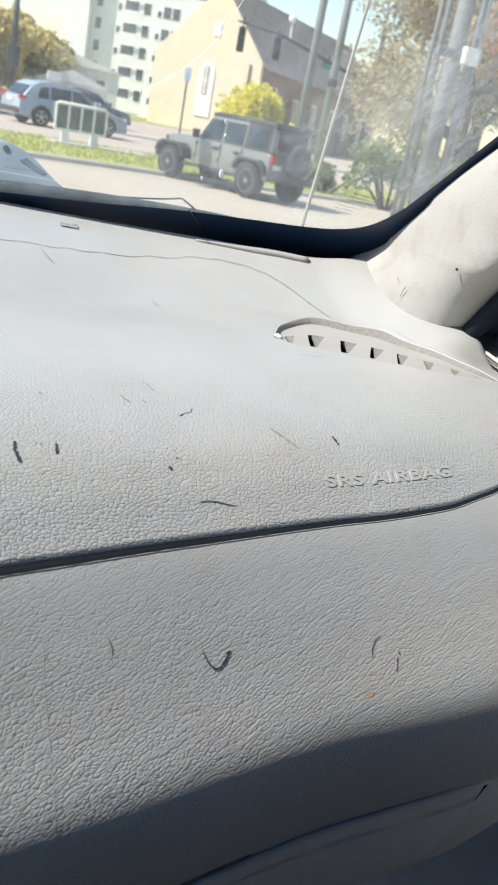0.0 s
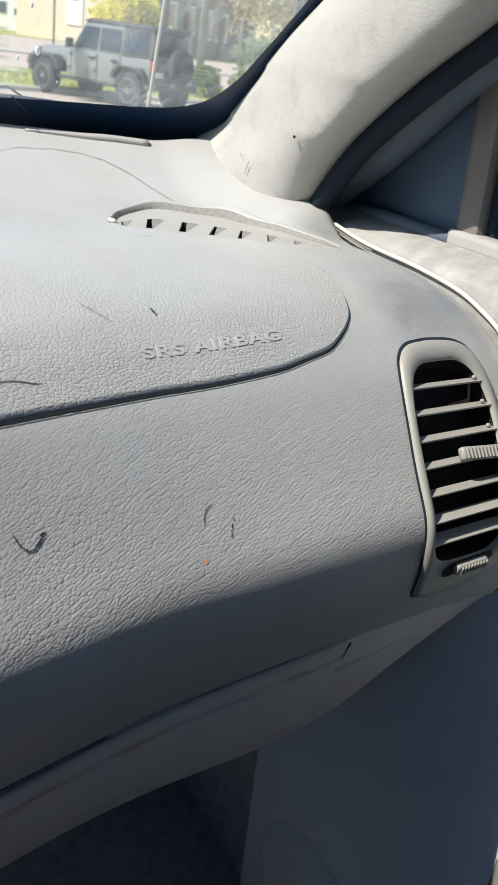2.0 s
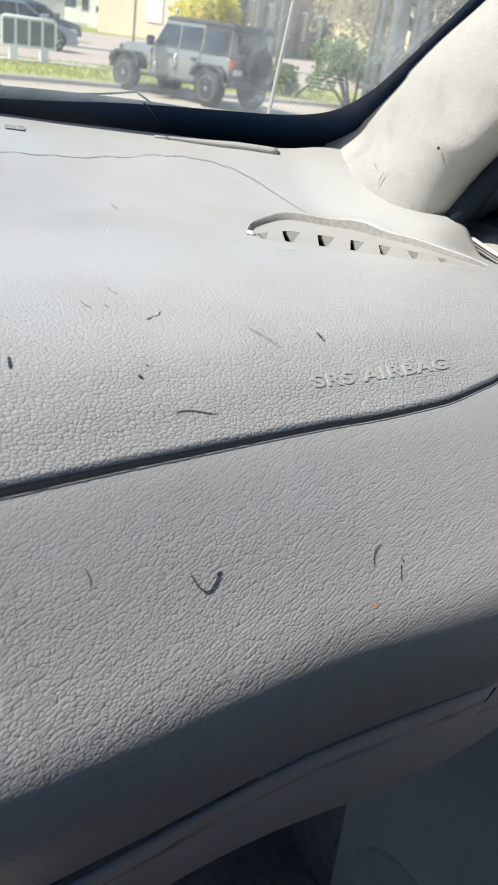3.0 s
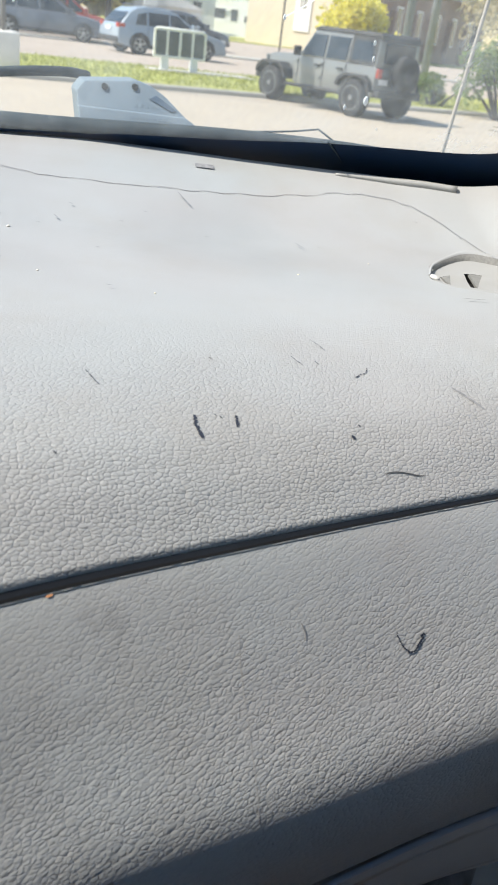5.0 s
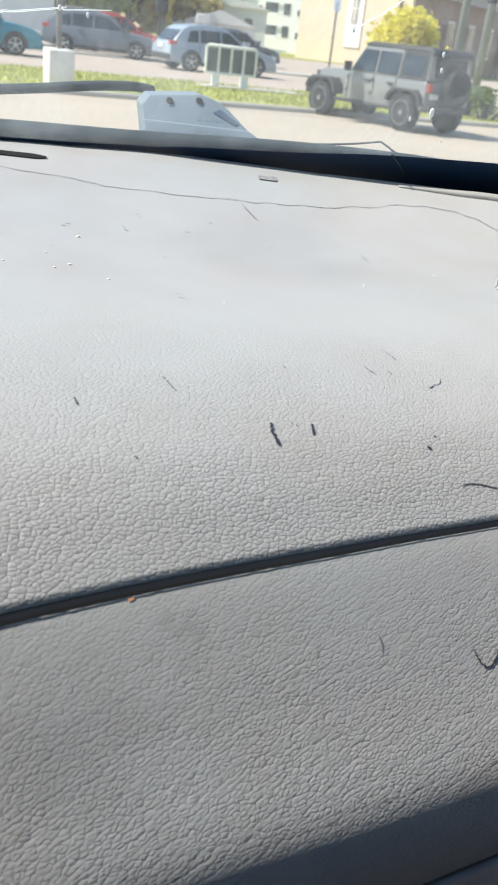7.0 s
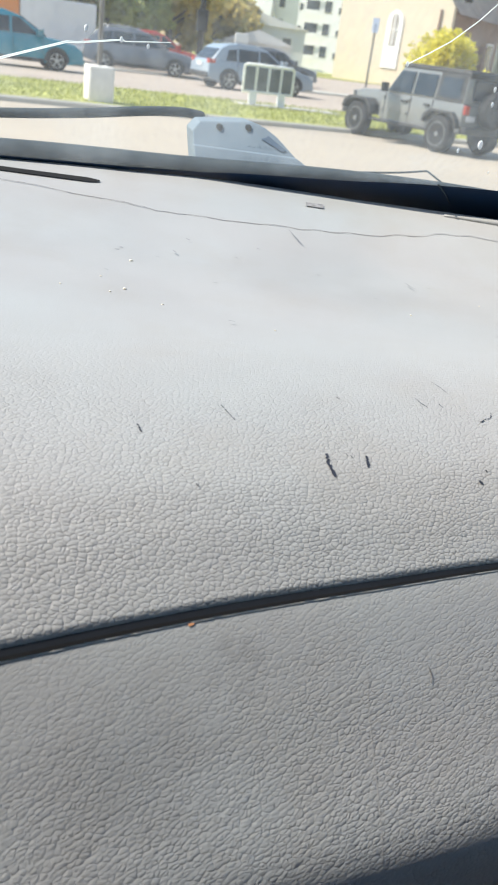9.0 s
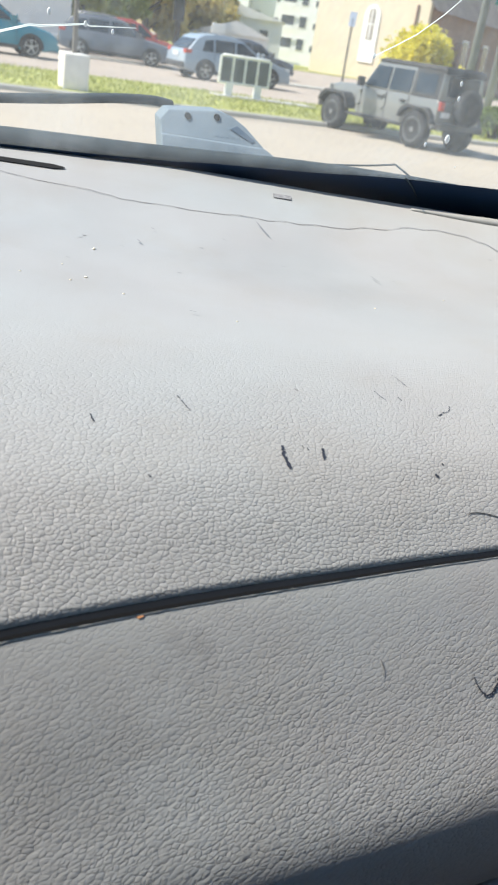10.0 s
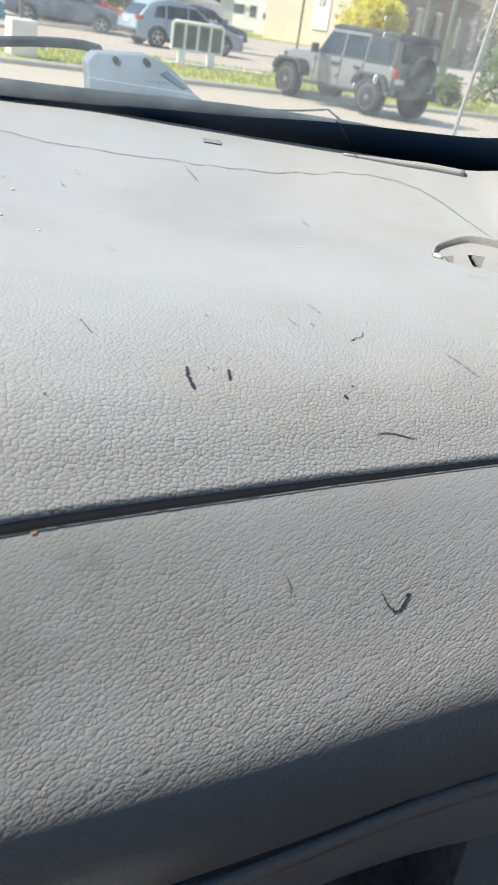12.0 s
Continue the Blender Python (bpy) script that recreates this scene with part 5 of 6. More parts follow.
for lo, hi in (((-0.80, 1.28), (0.64, 1.36)), ((-0.80, 1.74), (0.64, 1.85)), ((-0.80, 1.36), (-0.68, 1.74)), ((0.52, 1.36), (0.64, 1.74))):
    part("rear_upper_panel", box(bmesh.new(), (lo[0], -2.44, lo[1]), (hi[0], -2.40, hi[1]), 0.01), "sail", shell)
part("rear_window", box(bmesh.new(), (-0.68, -2.423, 1.36), (0.52, -2.417, 1.74)), "filterglass", shell, "unseen rear glass, tinted blue to dim the cabin light").visible_shadow = False
bm = grid(bmesh.new(), lambda a, b: Vector((lerp(-0.80, 0.64, a), lerp(-2.4, 0.20, b), 1.84 + 0.03 * math.sin(math.pi * a))), 12, 10)
part("roof_lining", bm, "headliner", shell, "", True)
bm = grid(bmesh.new(), lambda a, b: Vector((lerp(-0.85, 0.69, a), lerp(-2.44, 0.22, b), 1.87 + 0.03 * math.sin(math.pi * a))), 12, 10)
part("roof_skin", bm, "carpaint", shell, "", True)
part("driver_window", box(bmesh.new(), (-0.826, -0.42, 1.25), (-0.82, 0.80, 1.80)), "sideglass", shell).visible_shadow = False
for x in (-0.80, 0.60):
    bm = box(bmesh.new(), (x, -0.55, 1.2), (x + 0.05, -0.42, 1.86), 0.01)
    part("door_pillar", bm, "headliner", shell)
bm = bmesh.new()
tube(bm, [(-0.70, 0.80, 1.28), (-0.68, 0.5, 1.55), (-0.65, 0.2, 1.83)], 0.045, 10)
part("far_pillar", bm, "headliner", shell, "", True)
# seats out of view, added for the light they block and bounce
for x in (-0.66, 0.08):
    seat = thing("front_seat", "unseen front car seat, navy to tint bounced light", "car seat", "front seats", at=pose(x + 0.22, -0.50, 0.26))
    part("cushion", box(bmesh.new(), (-0.25, -0.25, 0.28), (0.25, 0.34, 0.46), 0.06), "seat", seat, "", True)
    part("backrest", box(bmesh.new(), (-0.25, -0.42, 0.41), (0.25, -0.24, 1.08), 0.06), "seat", seat, "", True)
    part("base", box(bmesh.new(), (-0.2, -0.2, 0.0), (0.2, 0.2, 0.29), 0.01), "sail", seat)

# unseen blocks, added so the tan one throws warm light under the dashboard
console = thing("bounce_blocks", "unseen tan and navy blocks added to bounce light", "console", at=pose(-0.07, -0.05, 0.26))
part("box", box(bmesh.new(), (-0.12, -0.40, 0.0), (0.16, 0.02, 0.44), 0.03), "seat", console, "added navy rear block", True)
part("tray", box(bmesh.new(), (-0.12, 0.022, 0.0), (0.16, 0.24, 0.60), 0.03), "tan", console, "added tan block that bounces warm light", True)

# ---- cowl, wiper and aerial outside the glass ----
cowl = thing("scuttle_panel", "faded black plastic scuttle panel under the windscreen", "car body")
bm = grid(bmesh.new(), lambda a, b: Vector((lerp(-0.75, 0.66, a), lerp(0.975, 1.10, b) - 0.36 * (lerp(-0.75, 0.66, a) - 0.05) ** 2,
                                            lerp(1.318, 1.300, b) - (0.03 * max(0, lerp(-0.75, 0.66, a) - 0.2)) - 0.008 * math.sin(6 * b))), 40, 8)
part("panel", bm, "cowl", cowl, "", True)
bm = grid(bmesh.new(), lambda a, b: Vector((lerp(-0.8, 0.75, a), lerp(1.09, 1.95, b) - 0.30 * (lerp(-0.8, 0.75, a) + 0.05) ** 2, 1.285 - 0.42 * b * b - 0.22 * b - 0.03 * abs(lerp(-1, 1, a)) ** 3)), 30, 20)
bonnet = tagged(part("bonnet", bm, "carpaint", None, "", True), "grey painted sloping car bonnet", "car body")

wiper = thing("wiper_pivot_cover", "weathered grey wiper cover with two screw holes", "windscreen wiper")
WM = pose(0, 0.985, 0, 0, 0, 0)


def slab(poly, y0, y1, bev):
    return prism(bmesh.new(), poly, y0, y1, bev)


poly = [(0.121, 1.318), (0.119, 1.360), (0.128, 1.3705), (0.184, 1.3755), (0.200, 1.371), (0.214, 1.362), (0.2445, 1.332), (0.2445, 1.318)]
part("cover", slab(poly, 0.985, 1.035, 0.0018), "wipergrey", wiper)
part("ledge", slab([(0.119, 1.318), (0.119, 1.346), (0.232, 1.343), (0.246, 1.334), (0.246, 1.318)], 0.972, 0.984, 0.0012), "wipergrey", wiper, "stepped lower edge")
for x, z in ((0.1490, 1.3665), (0.1815, 1.3690)):
    b = lathe(bmesh.new(), [(0.0036, -0.001), (0.0036, 0.004)], 16, Matrix.Translation((x, 0.984, z)))
    part("screw_hole", b, "void", wiper, "dark round hole")
part("recess", slab([(0.196, 1.3585), (0.204, 1.3625), (0.224, 1.349), (0.219, 1.347)], 0.9835, 0.987, 0.0), "sail", wiper, "dark slanted recess")
for i in range(9):
    x = 0.165 + i * 0.006
    part("letter_bar", box(bmesh.new(), (x, 0.9716, 1.3385 - i * 0.0001), (x + 0.003, 0.9725, 1.3415)), "wipergrey", wiper)
    if i > 2:
        part("letter_bar", box(bmesh.new(), (x - 0.004, 0.9846, 1.3490), (x - 0.001, 0.9855, 1.3515)), "wipergrey", wiper)
for ob in wiper.children:
    for v in ob.data.vertices:
        v.co.y += (v.co.z - 1.318) * 0.75
        v.co.z -= (v.co.z - 1.318) * 0.09
arm = thing("windscreen_wiper", "black curved wiper with a bent wire at the glass foot", "windscreen wiper")
bm = bmesh.new()
tube(bm, smoothline([(-0.45, 1.02, 1.325), (-0.25, 1.04, 1.338), (-0.084, 1.045, 1.350), (0.004, 1.045, 1.359), (0.07, 1.055, 1.367), (0.115, 1.075, 1.369), (0.140, 1.095, 1.366)], 40), 0.0052, 8)
part("arm", bm, "cowl", arm, "", True)
bm = bmesh.new()
tube(bm, smoothline([(0.20, 0.955, 1.333), (0.27, 0.955, 1.336), (0.33, 0.952, 1.341), (0.366, 0.945, 1.347)], 20), 0.0011, 6)
tube(bm, smoothline([(0.366, 0.945, 1.347), (0.385, 0.935, 1.335), (0.405, 0.928, 1.318)], 8), 0.0011, 6)
tube(bm, [gp(0.350, 1.343, 0.007), gp(0.364, 1.333, 0.007), gp(0.378, 1.3215, 0.007)], [0.0009, 0.0008, 0.0005], 6)
part("wire", bm, "cowl", arm, "thin bent wire", True)
bm = bmesh.new()
tube(bm, smoothline([gp(-0.5, 1.319, -0.014), gp(-0.1, 1.325, -0.015), gp(0.10, 1.328, -0.015), gp(0.25, 1.335, -0.014), gp(0.36, 1.338, -0.011), gp(0.43, 1.338, -0.008)], 30), [0.0130 - 0.0100 * (i / 30) for i in range(31)], 10)
part("blade", bm, "cowl", arm, "", True)

aerial = thing("car_aerial", "thin pale car aerial beside the windscreen", "aerial")
bm = bmesh.new()
tube(bm, [(0.562, 1.033, 1.22), (0.563, 1.020, 1.332), (0.578, 0.995, 1.60), (0.600, 0.955, 2.05)], [0.0030, 0.0025, 0.0021, 0.0017], 8)
part("mast", bm, "aerial", aerial, "", True)


# ---- ground outside ----
ground = part("ground", grid(bmesh.new(), lambda a, b: Vector((lerp(-900, 900, a), lerp(-300, 1500, b), 0.0)), 6, 6), "concrete")
tagged(ground, "pale worn concrete parking lot and ground", "ground", kind="structure")
ST = radians(12)
SM = pose(4.0, 19.45, 0, 0, 0, 12)


def slab_ground(name, material, label, y0, y1, z0, z1, x0=-70, x1=90, bev=0.03):
    b = box(bmesh.new(), (x0, y0, z0), (x1, y1, z1), bev, SM, 1)
    return tagged(part(name, b, material), label, name, kind="structure")


slab_ground("kerb", "kerb", "pale concrete kerb along the grass strip", -0.14, 0.0, -0.1, 0.11)
slab_ground("grass_verge", "grass", "mown sunlit grass verge with dry patches", 0.0, 6.1, -0.1, 0.12)
slab_ground("road", "asphalt", "worn brown-grey asphalt street", 6.1, 20.0, -0.1, 0.012)
slab_ground("pavement", "kerb", "pale concrete pavement across the street", 20.0, 21.6, -0.1, 0.10)
slab_ground("road", "asphalt", "worn asphalt road beside the church", 21.6, 58.0, -0.1, 0.016)
slab_ground("grass_bank", "grass", "lawn in front of the church and flats", 58.0, 150.0, -0.1, 0.10, -120, 160)
b = box(bmesh.new(), (-1.5, -0.45, 0.0), (1.5, 0.45, 0.035), 0.01, pose(6.15, 24.55, 0.12, 0, 0, 10), 1)
tagged(part("concrete_pad", b, "kerb"), "pale concrete pad in the grass under the rack", "pad", kind="structure")
rnd = random.Random(11)
verts, faces = [], []
for k in range(16000):
    x, y = rnd.uniform(-9, 12), rnd.uniform(0.05, 6.0)
    p = SM @ Vector((x, y, 0.118))
    a, w, h = rnd.uniform(0, 6.28), rnd.uniform(0.008, 0.018), rnd.uniform(0.03, 0.09)
    d = Vector((math.cos(a), math.sin(a), 0))
    tip = p + Vector((rnd.uniform(-0.03, 0.03), rnd.uniform(-0.03, 0.03), h))
    n = len(verts)
    verts += [p - d * w, p + d * w, tip]
    faces.append((n, n + 1, n + 2))
me = bpy.data.meshes.new("grass_blades")
me.from_pydata(verts, [], faces)
me.materials.append(M["blade"])
tagged(new("grass_blades", me), "short green grass blades on the verge", "grass", kind="stuff")


# ---- vehicles: x forward, y to the left, z up ----
def wheel(car, x, y, r, w, rim):
    s = 1 if y > 0 else -1
    m = Matrix.Translation((x, y, r))
    b = lathe(bmesh.new(), [(r * 0.62, -w / 2), (r * 0.93, -w / 2), (r, -w / 3), (r, w / 3), (r * 0.93, w / 2), (r * 0.62, w / 2)], 28, m)
    wh = part("wheel", b, "tyre", car, "black rubber tyre", True)
    part("rim", lathe(bmesh.new(), [(r * 0.66, -w * 0.42), (r * 0.66, w * 0.42)], 24, m), "bpl", wh)
    for k in range(5):
        a = 2 * math.pi * k / 5
        mm = m @ Matrix.Translation((0, s * w * 0.44, 0)) @ Matrix.Rotation(a, 4, "Y")
        part("spoke", box(bmesh.new(), (-r * 0.09, -0.015, 0.0), (r * 0.09, 0.015, r * 0.62), 0.008, mm, 1), rim, wh)
    part("hub", lathe(bmesh.new(), [(r * 0.17, -0.02), (r * 0.14, 0.02)], 12, m @ Matrix.Translation((0, s * w * 0.45, 0))), rim, wh)
    ring = [(math.cos(2 * math.pi * k / 24) * r * 0.64, s * w * 0.45, math.sin(2 * math.pi * k / 24) * r * 0.64) for k in range(25)]
    part("rim_edge", tube(bmesh.new(), [m @ Vector(p) for p in ring], 0.018, 6, False), rim, wh)
    return wh


def side_panel(car, name, poly, y, material, t=0.012, parent=None):
    """A flat panel on a car's flank at y."""
    s = 1 if y > 0 else -1
    b = prism(bmesh.new(), poly, min(y, y + s * t), max(y, y + s * t), 0.004)
    return part(name, b, material, parent or car)


def estate_car(label, paint, at, L=4.65, W=1.84, H=1.70, cat="car", rack=True, van=False, group="parked cars"):
    """A tall hatch-backed car: lower shell, tapering cabin, glass, wheels, lamps."""
    car = thing("parked_car", label, cat, group, at=at)
    h = L / 2
    hw = W / 2
    belt = 1.02 * H / 1.7
    low = [(-h + 0.05, 0.35), (-h, 0.55), (-h + 0.02, belt - 0.1), (-h + 0.10, belt + 0.02), (h - 1.45, belt), (h - 0.85, belt - 0.05),
           (h - 0.28, belt - 0.17), (h - 0.05, belt - 0.32), (h, 0.55), (h - 0.06, 0.32), (h - 0.5, 0.24), (-h + 0.5, 0.24)]
    part("body", prism(bmesh.new(), low, -hw, hw, 0.05, 0.05), paint, car, "", True)
    top = [(-h + 0.14, belt - 0.02), (-h + 0.52, H - 0.22), (-h + 0.80, H - 0.08), (-h + 1.35, H - 0.01), (-h + 1.95, H), (h - 2.50, H - 0.05), (h - 2.15, H - 0.14), (h - 1.25, belt - 0.02)]
    part("cabin", prism(bmesh.new(), top, -hw + 0.06, hw - 0.06, 0.05, 0.14), paint, car, "", True)
    cols = [(-h + 0.62, -h + 1.18), (-h + 1.26, -h + 2.10), (-h + 2.18, h - 1.52)]
    for s in (1, -1):
        for k, (a, b) in enumerate(cols):
            t0, t1 = a, b
            zt = H - (0.26 if k == 0 else 0.18)
            poly = [(t0 + (0.10 if k == 0 else 0), belt + 0.03), (t1, belt + 0.03), (t1 - (0.66 if k == 2 else 0), zt + (0.06 if k == 0 else 0)), (t0 + (0.22 if k == 0 else 0), zt)]
            inset = 0.14 * 0.55
            b2 = prism(bmesh.new(), poly, -0.006, 0.006, 0.0)
            m = Matrix.Translation((0, s * (hw - 0.064), belt + 0.03)) @ Matrix.Rotation(math.atan2(0.14, H - belt + 0.02) * s, 4, "X") @ Matrix.Translation((0, 0, -belt - 0.03))
            b2.transform(m)
            part("side_window", b2, "autoglass", car, "dark side window")
        for x in (-h + 0.90, h - 0.92):
            arch = [(math.cos(a) * 0.43, math.sin(a) * 0.43) for a in [math.pi * i / 14 for i in range(15)]]
            poly = [(x + c, 0.34 + z) for c, z in arch] + [(x - 0.34, 0.26), (x + 0.34, 0.26)]
            side_panel(car, "wheel_arch", poly, s * (hw - 0.02), "bpl", 0.03)
            wheel(car, x, s * (hw - 0.10), 0.35, 0.23, "rim")
        side_panel(car, "sill", [(-h + 1.3, 0.24), (h - 1.35, 0.24), (h - 1.35, 0.36), (-h + 1.3, 0.36)], s * (hw - 0.02), "bpl", 0.03)
        for x in (-h + 1.35, -h + 2.25):
            side_panel(car, "door_handle", [(x + 0.10, belt - 0.14), (x + 0.32, belt - 0.14), (x + 0.32, belt - 0.10), (x + 0.10, belt - 0.10)], s * (hw - 0.03), paint, 0.05)
        for x in (-h + 1.22, -h + 2.20, h - 1.42):
            side_panel(car, "door_gap", [(x, 0.40), (x + 0.012, 0.40), (x + 0.012, belt - 0.03), (x, belt - 0.03)], s * (hw - 0.012), "bpl", 0.014)
        part("mirror", box(bmesh.new(), (h - 1.62, s * hw - 0.02, belt + 0.02), (h - 1.42, s * hw + 0.20 * s + 0.02, belt + 0.20), 0.04), paint, car)
        part("tail_lamp", box(bmesh.new(), (-h + 0.01, s * (hw - 0.16) - 0.12, belt - 0.13), (-h + 0.30, s * (hw - 0.16) + 0.11, belt + 0.03), 0.03), "redlamp", car, "red tail lamp")
        part("headlamp", box(bmesh.new(), (h - 0.36, s * (hw - 0.24) - 0.18, belt - 0.34), (h - 0.02, s * (hw - 0.24) + 0.18, belt - 0.18), 0.04), "headlamp", car, "clear headlamp")
        if rack:
            part("roof_rail", tube(bmesh.new(), smoothline([(-h + 0.8, s * (hw - 0.24), H - 0.05), (-h + 1.0, s * (hw - 0.24), H + 0.03), (h - 2.8, s * (hw - 0.24), H + 0.03), (h - 2.6, s * (hw - 0.24), H - 0.06)], 16), 0.018, 6), "rim", car)
    rw = prism(bmesh.new(), [(-h + 0.18, belt + 0.06), (-h + 0.51, H - 0.25), (-h + 0.47, H - 0.25), (-h + 0.14, belt + 0.06)], -hw + 0.24, hw - 0.24, 0.0)
    part("rear_window", rw, "autoglass", car)
    ws = prism(bmesh.new(), [(h - 2.14, H - 0.15), (h - 1.28, belt + 0.02), (h - 1.24, belt + 0.03), (h - 2.10, H - 0.13)], -hw + 0.22, hw - 0.22, 0.0)
    part("windscreen", ws, "autoglass", car)
    part("rear_bumper", box(bmesh.new(), (-h - 0.05, -hw + 0.06, 0.36), (-h + 0.2, hw - 0.06, 0.56), 0.05), "bpl", car)
    part("front_bumper", box(bmesh.new(), (h - 0.25, -hw + 0.06, 0.28), (h + 0.05, hw - 0.06, 0.50), 0.06), paint, car)
    part("grille", box(bmesh.new(), (h - 0.10, -0.45, belt - 0.40), (h + 0.03, 0.45, belt - 0.20), 0.02), "bpl", car)
    part("number_plate", box(bmesh.new(), (-h - 0.02, -0.26, belt - 0.24), (-h + 0.02, 0.26, belt - 0.11)), "p_white", car, "plain blank plate")
    return car


def beside(rear, front, off):
    """The same, where the points are under the wheels of the near flank, off metres from the car's middle."""
    a, b = Vector((*rear, 0)), Vector((*front, 0))
    d = (b - a).normalized()
    n = Vector((-d.y, d.x, 0)) * off
    return Matrix.Translation((a + b) / 2 + n) @ Matrix.Rotation(math.atan2(d.y, d.x), 4, "Z")


estate_car("silver-blue estate car with roof rails parked on the street", "p_silver", beside((6.30, 34.6), (8.98, 35.3), 0.85), H=1.66)
estate_car("dark grey estate car parked behind a silver one", "p_grey", beside((2.0, 40.4), (4.66, 40.0), 0.85), L=4.9, H=1.74)
estate_car("bright blue hatchback parked on the street", "p_blue", beside((-2.9, 32.2), (-0.15, 32.7), 0.85), L=4.6, H=1.75, rack=False)
estate_car("red car parked behind the dark grey car", "p_red", beside((3.6, 46.0), (6.2, 46.2), 0.85), L=4.5, H=1.80, rack=False)

estate_car("dark blue-grey estate car further along the road", "p_grey", beside((10.3, 49.0), (13.0, 49.5), 0.85), L=4.8, H=1.75, rack=False)

# box trailer behind the blue car
trailer = thing("box_trailer", "white box trailer with an orange front", "trailer", at=pose(-1.0, 46.0, 0, 0, 0, 14))
part("body", box(bmesh.new(), (-1.2, -1.1, 0.6), (2.4, 1.1, 2.55), 0.06), "p_white", trailer, "white box body")
part("front_panel", box(bmesh.new(), (-2.5, -1.1, 0.6), (-1.22, 1.1, 2.45), 0.10), "p_orange", trailer, "orange front")
for x in (-1.6, 1.4):
    for y in (-0.95, 0.95):
        wheel(trailer, x, y, 0.36, 0.24, "rim")


def off_road_car(at):
    car = thing("off_road_car", "grey boxy off-road car with black hard top and spare wheel", "car", at=at)
    W = 0.80
    R = 0.42
    tub = [(-2.05, 0.55), (-2.05, 1.12), (-1.95, 1.16), (0.55, 1.16), (0.62, 1.12), (0.75, 1.10), (0.75, 0.55), (0.55, 0.48), (-1.9, 0.48)]
    part("body", prism(bmesh.new(), tub, -W, W, 0.03, 0.02), "p_offroad", car, "grey painted body tub", True)
    hood = [(0.70, 0.70), (0.70, 1.17), (0.85, 1.20), (1.80, 1.14), (1.98, 1.08), (2.00, 0.66)]
    part("bonnet", prism(bmesh.new(), hood, -0.60, 0.60, 0.04, 0.04), "p_offroad", car, "", True)
    part("grille", box(bmesh.new(), (1.97, -0.62, 0.66), (2.05, 0.62, 1.08), 0.03), "p_offroad", car)
    for k in range(7):
        part("grille_slot", box(bmesh.new(), (2.04, -0.36 + k * 0.115, 0.74), (2.056, -0.30 + k * 0.115, 1.0), 0.01), "bpl", car)
    top = [(-2.03, 1.14), (-1.98, 1.78), (-1.90, 1.84), (0.05, 1.84), (0.20, 1.80), (0.62, 1.16)]
    part("cabin_frame", prism(bmesh.new(), top, -W + 0.02, W - 0.02, 0.03, 0.10), "p_offroad", car, "", True)
    part("hard_top", prism(bmesh.new(), [(-2.05, 1.70), (-2.02, 1.83), (-1.92, 1.885), (0.02, 1.885), (0.24, 1.83), (0.20, 1.78), (-1.9, 1.78)], -W + 0.07, W - 0.07, 0.02, 0.04), "bpl", car, "black hard top", True)
    for s in (1, -1):
        m = Matrix.Translation((0, s * (W - 0.014), 1.2)) @ Matrix.Rotation(radians(8) * s, 4, "X") @ Matrix.Translation((0, 0, -1.2))
        for nm, poly, mt in (("side_window", [(-0.28, 1.20), (0.52, 1.20), (0.20, 1.70), (-0.28, 1.70)], "autoglass"),
                             ("side_window", [(-1.05, 1.20), (-0.36, 1.20), (-0.36, 1.70), (-1.05, 1.70)], "autoglass"),
                             ("rear_quarter", [(-1.98, 1.17), (-1.12, 1.17), (-1.12, 1.78), (-1.94, 1.78)], "bpl"),
                             ("quarter_window", [(-1.88, 1.25), (-1.22, 1.25), (-1.22, 1.68), (-1.85, 1.68)], "autoglass")):
            b = prism(bmesh.new(), poly, -0.006, 0.006 if nm != "quarter_window" else 0.010, 0.0)
            if nm == "quarter_window":
                b.transform(Matrix.Translation((0, s * 0.006, 0)))
            b.transform(m)
            part(nm, b, mt, car)
        for x in (-0.32, 0.58, -1.08):
            side_panel(car, "door_gap", [(x, 0.52), (x + 0.014, 0.52), (x + 0.014, 1.15), (x, 1.15)], s * (W - 0.008), "bpl", 0.012)
        for x in (-0.20, -0.98):
            side_panel(car, "door_handle", [(x, 0.98), (x + 0.18, 0.98), (x + 0.18, 1.03), (x, 1.03)], s * (W - 0.004), "bpl", 0.04)
        for x in (-0.26, 0.60):
            for z in (0.72, 1.02):
                side_panel(car, "hinge", [(x, z), (x + 0.10, z), (x + 0.10, z + 0.05), (x, z + 0.05)], s * (W - 0.004), "p_offroad", 0.03)
        for x in (-1.48, 1.50):
            pts = [(-0.58, 0.62), (-0.50, 0.82), (-0.34, 0.95), (0.34, 0.95), (0.52, 0.84), (0.60, 0.66), (0.52, 0.64), (0.44, 0.78), (0.28, 0.88), (-0.28, 0.88), (-0.42, 0.78), (-0.50, 0.60)]
            b = prism(bmesh.new(), [(x + a, z) for a, z in pts], min(s * 0.58, s * 0.93), max(s * 0.58, s * 0.93), 0.015)
            part("fender", b, "bpl", car, "black wheel arch flare", True)
            side_panel(car, "wheel_well", [(x + c * 0.46, 0.46 + z * 0.42) for c, z in [(math.cos(math.pi * i / 12), math.sin(math.pi * i / 12)) for i in range(13)]] + [(x - 0.46, 0.40), (x + 0.46, 0.40)], s * (W - 0.02), "void", 0.022)
            wheel(car, x, s * 0.78, R, 0.27, "rimgrey")
        part("rock_rail", tube(bmesh.new(), [(-1.0, s * 0.80, 0.47), (1.0, s * 0.80, 0.47)], 0.045, 8), "bpl", car)
        part("mirror", box(bmesh.new(), (0.42, s * 0.98 - 0.10, 1.16), (0.52, s * 0.98 + 0.10, 1.38), 0.03), "bpl", car)
